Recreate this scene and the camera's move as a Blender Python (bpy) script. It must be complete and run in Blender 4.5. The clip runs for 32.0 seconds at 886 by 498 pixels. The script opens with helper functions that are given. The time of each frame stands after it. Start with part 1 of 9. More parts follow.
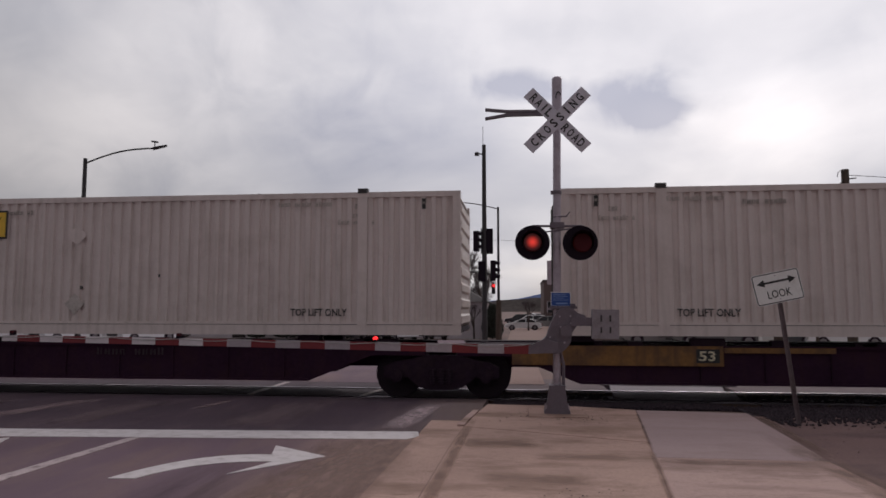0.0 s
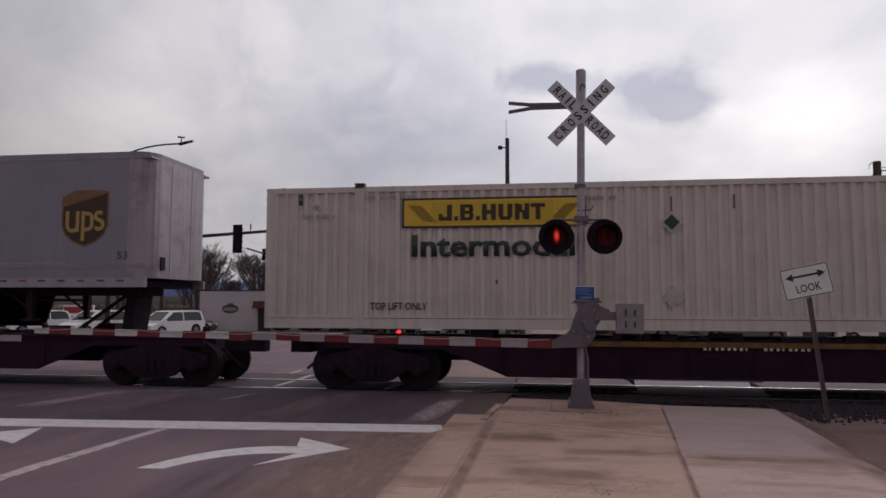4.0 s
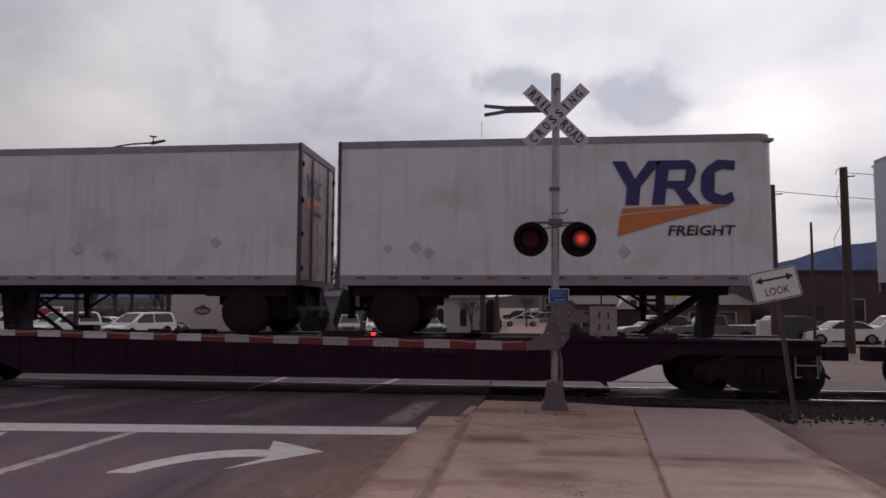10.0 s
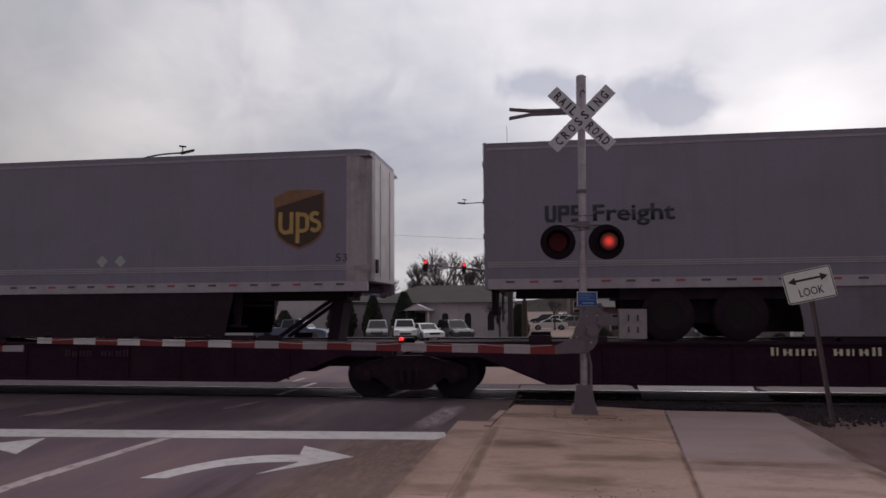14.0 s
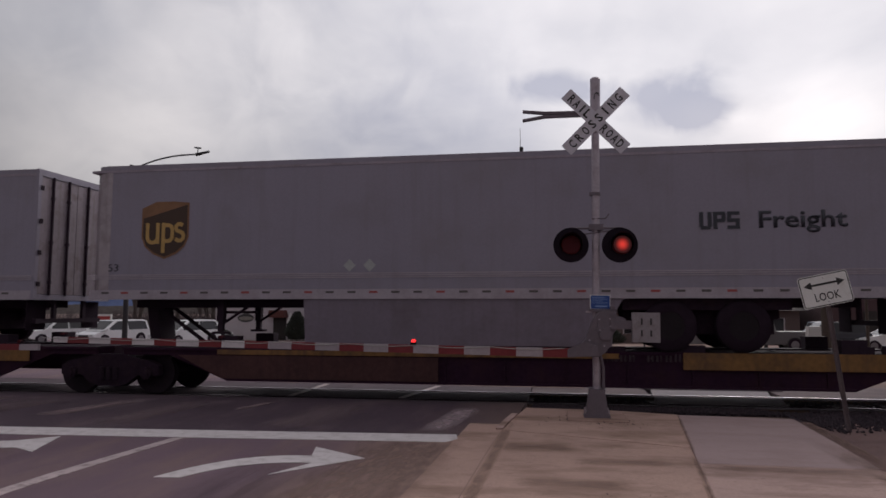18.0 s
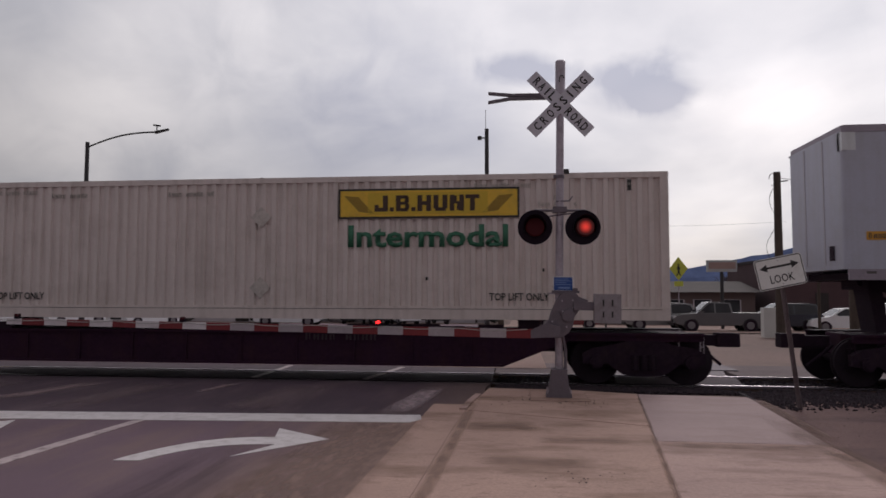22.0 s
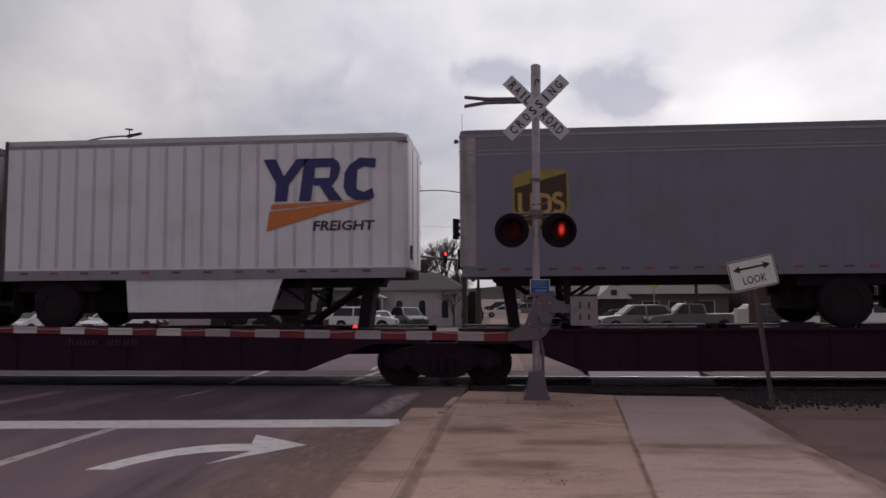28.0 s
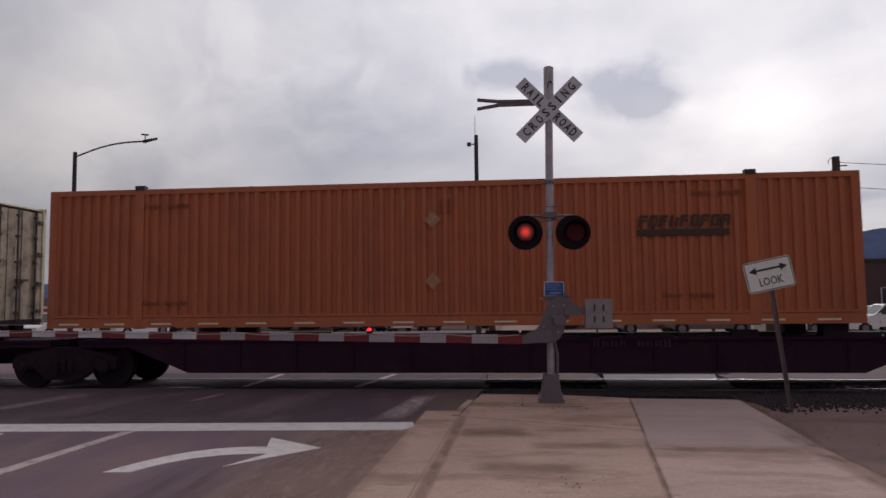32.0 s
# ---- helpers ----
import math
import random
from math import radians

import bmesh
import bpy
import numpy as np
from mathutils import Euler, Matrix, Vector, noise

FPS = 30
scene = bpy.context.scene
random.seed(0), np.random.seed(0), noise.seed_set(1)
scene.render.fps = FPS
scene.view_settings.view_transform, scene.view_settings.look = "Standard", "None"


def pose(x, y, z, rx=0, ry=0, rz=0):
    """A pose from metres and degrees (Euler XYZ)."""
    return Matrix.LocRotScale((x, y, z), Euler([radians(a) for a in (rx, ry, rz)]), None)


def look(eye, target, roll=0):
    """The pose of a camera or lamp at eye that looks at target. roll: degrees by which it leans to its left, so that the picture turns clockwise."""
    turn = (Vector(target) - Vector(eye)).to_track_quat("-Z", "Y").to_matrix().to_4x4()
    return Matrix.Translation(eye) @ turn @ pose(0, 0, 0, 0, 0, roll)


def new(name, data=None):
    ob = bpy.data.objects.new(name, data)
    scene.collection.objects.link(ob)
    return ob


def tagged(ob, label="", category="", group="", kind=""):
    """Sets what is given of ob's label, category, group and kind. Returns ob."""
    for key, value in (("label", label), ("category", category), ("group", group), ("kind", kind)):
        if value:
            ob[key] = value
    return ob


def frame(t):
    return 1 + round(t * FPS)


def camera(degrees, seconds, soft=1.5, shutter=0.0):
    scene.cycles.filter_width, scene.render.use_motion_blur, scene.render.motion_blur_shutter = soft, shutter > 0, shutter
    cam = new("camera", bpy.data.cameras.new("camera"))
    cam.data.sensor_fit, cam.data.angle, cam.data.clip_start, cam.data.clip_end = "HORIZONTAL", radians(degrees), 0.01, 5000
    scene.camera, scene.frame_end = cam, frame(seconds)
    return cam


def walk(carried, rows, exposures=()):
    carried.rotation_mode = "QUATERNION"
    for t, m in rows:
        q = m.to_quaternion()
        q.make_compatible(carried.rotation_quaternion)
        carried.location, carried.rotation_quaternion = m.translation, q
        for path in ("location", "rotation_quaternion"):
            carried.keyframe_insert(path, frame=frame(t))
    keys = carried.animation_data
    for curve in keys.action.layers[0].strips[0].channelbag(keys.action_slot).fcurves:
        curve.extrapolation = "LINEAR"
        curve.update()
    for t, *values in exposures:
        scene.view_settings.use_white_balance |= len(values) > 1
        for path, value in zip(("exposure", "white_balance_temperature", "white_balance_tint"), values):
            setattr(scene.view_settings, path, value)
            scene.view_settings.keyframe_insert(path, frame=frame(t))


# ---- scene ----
# Camera: hand-held at eye height beside the road, turning slightly.
EYE = (0.0, 0.0, 1.65)
cam = camera(65.0, 32.0, soft=1.6, shutter=0.04)


def turned(yaw, pitch, roll):
    return pose(EYE[0], EYE[1], EYE[2], 90 + pitch, roll, yaw)


walk(cam, [
    (0, turned(6.20, 4.90, 0.00)),
    (0.5, turned(6.41, 5.03, 0.00)),
    (1, turned(6.81, 4.91, 0.06)),
    (1.5, turned(7.07, 4.56, -0.27)),
    (2, turned(7.17, 4.98, -0.10)),
    (2.5, turned(7.56, 5.05, -0.20)),
    (3, turned(8.04, 5.06, -0.03)),
    (3.5, turned(8.37, 4.88, -0.03)),
    (4, turned(8.11, 4.40, -0.11)),
    (4.5, turned(7.83, 4.23, -0.16)),
    (6.5, turned(7.26, 4.07, 0.10)),
    (7, turned(7.14, 3.85, -0.02)),
    (7.5, turned(6.89, 3.61, -0.12)),
    (8, turned(6.59, 3.65, -0.29)),
    (8.5, turned(6.59, 4.04, -0.45)),
    (9, turned(6.28, 4.57, -0.60)),
    (9.5, turned(6.16, 4.51, -0.34)),
    (10, turned(6.05, 4.58, -0.22)),
    (10.5, turned(6.64, 4.84, 0.07)),
    (11, turned(6.95, 4.46, 0.40)),
    (11.5, turned(7.10, 4.35, 0.42)),
    (12, turned(7.22, 4.24, 0.37)),
    (12.5, turned(7.62, 4.52, 0.30)),
    (13, turned(7.90, 4.70, 0.49)),
    (13.5, turned(8.09, 4.85, 0.61)),
    (14, turned(8.30, 4.95, 0.38)),
    (14.5, turned(8.46, 4.86, 0.22)),
    (16.5, turned(9.30, 5.06, 0.02)),
    (17, turned(9.55, 5.04, -0.17)),
    (17.5, turned(9.61, 5.10, -0.05)),
    (18, turned(9.31, 5.13, -0.04)),
    (18.5, turned(9.30, 5.15, 0.07)),
    (19, turned(9.15, 5.21, 0.07)),
    (19.5, turned(9.26, 5.23, 0.17)),
    (20, turned(9.21, 5.21, 0.17)),
    (20.5, turned(9.15, 5.08, 0.27)),
    (21, turned(9.21, 4.60, 0.05)),
    (21.5, turned(6.59, 3.34, -0.11)),
    (22, turned(6.40, 3.61, -0.09)),
    (22.5, turned(5.87, 3.64, -0.01)),
    (23, turned(5.75, 3.41, 0.11)),
    (23.5, turned(5.79, 3.77, -0.05)),
    (24, turned(5.80, 4.07, 0.18)),
    (24.5, turned(5.92, 3.95, 0.16)),
    (25, turned(6.02, 3.95, 0.20)),
    (25.5, turned(5.94, 3.77, 0.23)),
    (27.5, turned(4.73, 3.71, 0.24)),
    (28, turned(4.55, 3.90, 0.40)),
    (28.5, turned(4.56, 3.91, 0.81)),
    (29, turned(4.21, 3.63, 0.86)),
    (29.5, turned(4.42, 3.85, 0.81)),
    (30, turned(4.91, 4.24, 0.83)),
    (30.5, turned(4.91, 4.10, 0.83)),
    (31, turned(5.08, 4.19, 0.98)),
    (31.5, turned(5.22, 4.39, 0.92)),
    (32, turned(5.68, 4.14, 0.60))
], exposures=[(0.0, 0.12, 6500, 15), (32.0, 0.12, 6500, 15)])

# World: a broken overcast with the sun behind cloud, high to the right ahead.
SUN_ELEV, SUN_AZ = radians(33), radians(17)  # azimuth clockwise from +y

CLOUD_SHIFT = (2.45, 1.1, 0.0)
CLOUD_BELLIES = ((9.2, 16.5, 0.06, 0.03, 0.36), (11.6, 15.1, 0.032, 0.022, 0.22), (4.6, 17.3, 0.05, 0.016, 0.22), (0.2, 18.0, 0.05, 0.017, 0.34), (14.0, 15.6, 0.06, 0.012, 0.08),
                 (-34, 8.5, 0.16, 0.04, 0.12), (-18, 6.0, 0.3, 0.03, 0.1), (24.4, 7.0, 0.05, 0.006, 0.2), (24, 17, 0.05, 0.05, 0.08), (-16, 15, 0.2, 0.05, 0.07), (-34, 20, 0.3, 0.12, 0.1), (-8, 22, 0.25, 0.06, 0.05))


def build_world():
    w = bpy.data.worlds.new("overcast_sky")
    scene.world = w
    w.use_nodes = True
    nt = w.node_tree
    nt.nodes.clear()
    N, L = nt.nodes.new, nt.links.new
    out, bg = N("ShaderNodeOutputWorld"), N("ShaderNodeBackground")
    sky = N("ShaderNodeTexSky")
    sky.sky_type, sky.sun_disc = "NISHITA", False
    sky.sun_elevation, sky.sun_rotation = SUN_ELEV, SUN_AZ
    sky.air_density, sky.dust_density = 1.0, 2.0
    dim = N("ShaderNodeMix"); dim.data_type, dim.blend_type = "RGBA", "MULTIPLY"
    dim.inputs["Factor"].default_value = 1.0
    dim.inputs["B"].default_value = (0.085, 0.085, 0.085, 1)
    L(sky.outputs["Color"], dim.inputs["A"])
    co = N("ShaderNodeTexCoord")
    # flatten the dome to a cloud plane so that clouds close up towards the horizon
    sep = N("ShaderNodeSeparateXYZ"); L(co.outputs["Generated"], sep.inputs[0])
    zz = N("ShaderNodeMath"); zz.operation = "MAXIMUM"; zz.inputs[1].default_value = 0.0
    L(sep.outputs["Z"], zz.inputs[0])
    za = N("ShaderNodeMath"); za.operation = "ADD"; za.inputs[1].default_value = 0.28
    L(zz.outputs[0], za.inputs[0])
    comb = N("ShaderNodeCombineXYZ")
    for axis in "XY":
        dv = N("ShaderNodeMath"); dv.operation = "DIVIDE"
        L(sep.outputs[axis], dv.inputs[0]); L(za.outputs[0], dv.inputs[1]); L(dv.outputs[0], comb.inputs[axis])
    n1 = N("ShaderNodeTexNoise"); n1.inputs["Scale"].default_value = 1.15; n1.inputs["Detail"].default_value = 6; n1.inputs["Roughness"].default_value = 0.48
    n1.inputs["Distortion"].default_value = 0.25
    n2 = N("ShaderNodeTexNoise"); n2.inputs["Scale"].default_value = 0.8; n2.inputs["Detail"].default_value = 4
    mp = N("ShaderNodeMapping"); mp.inputs["Location"].default_value = CLOUD_SHIFT; L(comb.outputs[0], mp.inputs[0])
    L(mp.outputs[0], n1.inputs["Vector"]); L(mp.outputs[0], n2.inputs["Vector"])
    nrm = N("ShaderNodeVectorMath"); nrm.operation = "NORMALIZE"; L(co.outputs["Generated"], nrm.inputs[0])
    # a few darker cloud bellies: centre direction, spread across and up, depth
    shade = n1.outputs["Fac"]
    edge = N("ShaderNodeTexNoise"); edge.inputs["Scale"].default_value = 11.0; edge.inputs["Detail"].default_value = 6; edge.inputs["Distortion"].default_value = 0.6
    L(nrm.outputs[0], edge.inputs["Vector"])
    for az, el, wide, tall, deep in CLOUD_BELLIES:
        c = Vector((math.sin(radians(az)) * math.cos(radians(el)), math.cos(radians(az)) * math.cos(radians(el)), math.sin(radians(el))))
        u = Vector((math.cos(radians(az)), -math.sin(radians(az)), 0))
        v = u.cross(c)
        rel = N("ShaderNodeVectorMath"); rel.operation = "SUBTRACT"; rel.inputs[1].default_value = c; L(nrm.outputs[0], rel.inputs[0])
        parts = []
        for axis, size in ((u, wide), (v, tall)):
            d = N("ShaderNodeVectorMath"); d.operation = "DOT_PRODUCT"; d.inputs[1].default_value = axis / size; L(rel.outputs[0], d.inputs[0])
            sq = N("ShaderNodeMath"); sq.operation = "MULTIPLY"; L(d.outputs["Value"], sq.inputs[0]); L(d.outputs["Value"], sq.inputs[1])
            parts.append(sq)
        sm = N("ShaderNodeMath"); sm.operation = "ADD"; L(parts[0].outputs[0], sm.inputs[0]); L(parts[1].outputs[0], sm.inputs[1])
        ragged = N("ShaderNodeMath"); ragged.operation = "MULTIPLY_ADD"; ragged.inputs[1].default_value = -7.0; L(edge.outputs["Fac"], ragged.inputs[0]); L(sm.outputs[0], ragged.inputs[2])
        mrg = N("ShaderNodeMapRange"); mrg.inputs["From Min"].default_value = -5.2; mrg.inputs["From Max"].default_value = -0.9
        mrg.inputs["To Min"].default_value = -deep; mrg.inputs["To Max"].default_value = 0.0; mrg.interpolation_type = "SMOOTHSTEP"
        L(ragged.outputs[0], mrg.inputs[0])
        ad = N("ShaderNodeMath"); ad.operation = "ADD"; L(shade, ad.inputs[0]); L(mrg.outputs[0], ad.inputs[1]); shade = ad.outputs[0]
    # cloud tone: grey-violet bellies to bright tops
    tone = N("ShaderNodeValToRGB")
    e = tone.color_ramp.elements
    e[0].position, e[0].color = 0.2, (0.43, 0.45, 0.52, 1)
    e[1].position, e[1].color = 0.66, (0.93, 0.915, 0.91, 1)
    m = e.new(0.42); m.color = (0.635, 0.642, 0.672, 1)
    L(shade, tone.inputs[0])
    # the hidden sun brightens the cloud round it
    sun = Vector((math.sin(SUN_AZ) * math.cos(SUN_ELEV), math.cos(SUN_AZ) * math.cos(SUN_ELEV), math.sin(SUN_ELEV)))
    dt = N("ShaderNodeVectorMath"); dt.operation = "DOT_PRODUCT"; dt.inputs[1].default_value = sun; L(nrm.outputs[0], dt.inputs[0])
    gl0 = N("ShaderNodeMapRange"); gl0.inputs["From Min"].default_value = -0.3; gl0.inputs["From Max"].default_value = 0.6
    gl0.inputs["To Min"].default_value = 0.34; gl0.inputs["To Max"].default_value = 0.46
    L(dt.outputs["Value"], gl0.inputs[0])
    gl1 = N("ShaderNodeMapRange"); gl1.inputs["From Min"].default_value = 0.5; gl1.inputs["From Max"].default_value = 0.93
    gl1.inputs["To Max"].default_value = 0.58
    L(dt.outputs["Value"], gl1.inputs[0])
    gl = N("ShaderNodeMath"); gl.operation = "ADD"; L(gl0.outputs[0], gl.inputs[0]); L(gl1.outputs[0], gl.inputs[1])
    # cloud cover seen edge-on is duller low down
    low = N("ShaderNodeMapRange"); low.inputs["From Max"].default_value = 0.3; low.inputs["To Min"].default_value = 0.74; low.inputs["To Max"].default_value = 1.03
    L(zz.outputs[0], low.inputs[0])
    gm = N("ShaderNodeMath"); gm.operation = "MULTIPLY"; L(gl.outputs[0], gm.inputs[0]); L(low.outputs[0], gm.inputs[1])
    mul = N("ShaderNodeMix"); mul.data_type, mul.blend_type = "RGBA", "MULTIPLY"; mul.inputs["Factor"].default_value = 1.0
    L(tone.outputs[0], mul.inputs["A"]); L(gm.outputs[0], mul.inputs["B"])
    # thin places where a little sky comes through
    cov = N("ShaderNodeMapRange"); cov.inputs["From Min"].default_value = 0.3; cov.inputs["From Max"].default_value = 0.5
    cov.inputs["To Min"].default_value = 0.88; cov.inputs["To Max"].default_value = 1.0
    L(n2.outputs["Fac"], cov.inputs[0])
    mix = N("ShaderNodeMix"); mix.data_type = "RGBA"
    L(cov.outputs[0], mix.inputs["Factor"]); L(dim.outputs["Result"], mix.inputs["A"]); L(mul.outputs["Result"], mix.inputs["B"])
    L(mix.outputs["Result"], bg.inputs["Color"])
    bg.inputs["Strength"].default_value = 1.0
    L(bg.outputs[0], out.inputs[0])
    lamp = bpy.data.lights.new("sun", "SUN")
    lamp.energy, lamp.angle, lamp.color = 0.55, radians(14), (1.0, 0.96, 0.9)
    ob = new("sun", lamp)
    ob.matrix_world = look(sun * 60, (0, 0, 0))


build_world()


# ---- materials ----
MATS = {}


def mat(name, base, rough=0.6, metal=0.0, vary=0.12, grain=40.0, big=1.2, dirt=None, dirt_amt=0.0, bump=0.0, bump_scale=120.0,
        streak=0.0, per_object=0.0, coat=0.0, spec=0.5, dirt_stretch=(1, 1, 1), silt=None, speckle=0.0):
    """A painted, worn or mineral surface: colour varied at two scales, optional dirt, vertical streaks and relief."""
    if name in MATS:
        return MATS[name]
    m = bpy.data.materials.new(name)
    MATS[name] = m
    m.use_nodes = True
    nt = m.node_tree
    N, L = nt.nodes.new, nt.links.new
    b = nt.nodes["Principled BSDF"]
    b.inputs["Roughness"].default_value, b.inputs["Metallic"].default_value = rough, metal
    b.inputs["Specular IOR Level"].default_value = spec
    if coat:
        b.inputs["Coat Weight"].default_value = coat
        b.inputs["Coat Roughness"].default_value = 0.15
    co = N("ShaderNodeTexCoord")
    n1 = N("ShaderNodeTexNoise"); n1.inputs["Scale"].default_value = big; n1.inputs["Detail"].default_value = 5
    n2 = N("ShaderNodeTexNoise"); n2.inputs["Scale"].default_value = grain; n2.inputs["Detail"].default_value = 3
    L(co.outputs["Object"], n1.inputs["Vector"]); L(co.outputs["Object"], n2.inputs["Vector"])
    add = N("ShaderNodeMath"); add.operation = "ADD"
    L(n1.outputs["Fac"], add.inputs[0]); L(n2.outputs["Fac"], add.inputs[1])
    last_value = add.outputs[0]
    if per_object:
        oi = N("ShaderNodeObjectInfo")
        k = N("ShaderNodeMath"); k.operation = "MULTIPLY_ADD"; k.inputs[1].default_value = per_object
        L(oi.outputs["Random"], k.inputs[0]); L(last_value, k.inputs[2])
        last_value = k.outputs[0]
    mr = N("ShaderNodeMapRange"); mr.inputs["From Min"].default_value = 0.6; mr.inputs["From Max"].default_value = 1.4 + per_object
    mr.inputs["To Min"].default_value = 1 - vary; mr.inputs["To Max"].default_value = 1 + vary
    L(last_value, mr.inputs[0])
    mul = N("ShaderNodeMix"); mul.data_type, mul.blend_type = "RGBA", "MULTIPLY"; mul.inputs["Factor"].default_value = 1
    mul.inputs["A"].default_value = (*base, 1); L(mr.outputs[0], mul.inputs["B"])
    col = mul.outputs["Result"]
    if streak:
        mp = N("ShaderNodeMapping"); mp.inputs["Scale"].default_value = (5.0, 5.0, 0.28); L(co.outputs["Object"], mp.inputs[0])
        n3 = N("ShaderNodeTexNoise"); n3.inputs["Scale"].default_value = 1.6; n3.inputs["Detail"].default_value = 4; L(mp.outputs[0], n3.inputs["Vector"])
        r3 = N("ShaderNodeMapRange"); r3.inputs["From Min"].default_value = 0.5; r3.inputs["From Max"].default_value = 0.75
        r3.inputs["To Max"].default_value = streak; L(n3.outputs["Fac"], r3.inputs[0])
        mx = N("ShaderNodeMix"); mx.data_type = "RGBA"; mx.inputs["B"].default_value = (*(dirt or (0.12, 0.1, 0.085)), 1)
        L(r3.outputs[0], mx.inputs["Factor"]); L(col, mx.inputs["A"]); col = mx.outputs["Result"]
    if dirt and dirt_amt:
        n4 = N("ShaderNodeTexNoise"); n4.inputs["Scale"].default_value = big * 2.3; n4.inputs["Detail"].default_value = 8; n4.inputs["Roughness"].default_value = 0.65
        ms = N("ShaderNodeMapping"); ms.inputs["Scale"].default_value = dirt_stretch; L(co.outputs["Object"], ms.inputs[0])
        L(ms.outputs[0], n4.inputs["Vector"])
        r4 = N("ShaderNodeMapRange"); r4.inputs["From Min"].default_value = 0.48; r4.inputs["From Max"].default_value = 0.7
        r4.inputs["To Max"].default_value = dirt_amt; L(n4.outputs["Fac"], r4.inputs[0])
        mx = N("ShaderNodeMix"); mx.data_type = "RGBA"; mx.inputs["B"].default_value = (*dirt, 1)
        L(r4.outputs[0], mx.inputs["Factor"]); L(col, mx.inputs["A"]); col = mx.outputs["Result"]
    if speckle and dirt:
        # small dark spots and spills
        n6 = N("ShaderNodeTexNoise"); n6.inputs["Scale"].default_value = 9.0; n6.inputs["Detail"].default_value = 9; n6.inputs["Roughness"].default_value = 0.75
        m6 = N("ShaderNodeMapping"); m6.inputs["Scale"].default_value = (0.55, 1.2, 1.0); L(co.outputs["Object"], m6.inputs[0]); L(m6.outputs[0], n6.inputs["Vector"])
        r6 = N("ShaderNodeMapRange"); r6.inputs["From Min"].default_value = 0.56; r6.inputs["From Max"].default_value = 0.74
        r6.inputs["To Max"].default_value = speckle; L(n6.outputs["Fac"], r6.inputs[0])
        mx = N("ShaderNodeMix"); mx.data_type = "RGBA"; mx.inputs["B"].default_value = (*(k * 0.6 for k in dirt), 1)
        L(r6.outputs[0], mx.inputs["Factor"]); L(col, mx.inputs["A"]); col = mx.outputs["Result"]
    if silt:
        # blown silt that thickens across x towards a kerb, with a ragged edge
        x0, x1, colour, amount = silt
        sp = N("ShaderNodeSeparateXYZ"); L(co.outputs["Object"], sp.inputs[0])
        n5 = N("ShaderNodeTexNoise"); n5.inputs["Scale"].default_value = 1.7; n5.inputs["Detail"].default_value = 7; n5.inputs["Roughness"].default_value = 0.62
        m5 = N("ShaderNodeMapping"); m5.inputs["Scale"].default_value = (1.0, 0.45, 1.0); L(co.outputs["Object"], m5.inputs[0]); L(m5.outputs[0], n5.inputs["Vector"])
        k5 = N("ShaderNodeMath"); k5.operation = "MULTIPLY_ADD"; k5.inputs[1].default_value = 2.2 * (1 if x1 > x0 else -1); L(n5.outputs["Fac"], k5.inputs[0]); L(sp.outputs["X"], k5.inputs[2])
        r5 = N("ShaderNodeMapRange"); r5.inputs["From Min"].default_value = x0 + (1.1 if x1 > x0 else -1.1); r5.inputs["From Max"].default_value = x1 + (1.1 if x1 > x0 else -1.1)
        r5.inputs["To Max"].default_value = amount; L(k5.outputs[0], r5.inputs[0])
        mx = N("ShaderNodeMix"); mx.data_type = "RGBA"; mx.inputs["B"].default_value = (*colour, 1)
        L(r5.outputs[0], mx.inputs["Factor"]); L(col, mx.inputs["A"]); col = mx.outputs["Result"]
    L(col, b.inputs["Base Color"])
    if bump:
        nb = N("ShaderNodeTexNoise"); nb.inputs["Scale"].default_value = bump_scale; nb.inputs["Detail"].default_value = 6
        L(co.outputs["Object"], nb.inputs["Vector"])
        bp = N("ShaderNodeBump"); bp.inputs["Strength"].default_value = bump; bp.inputs["Distance"].default_value = 0.02
        L(nb.outputs["Fac"], bp.inputs["Height"]); L(bp.outputs[0], b.inputs["Normal"])
    return m


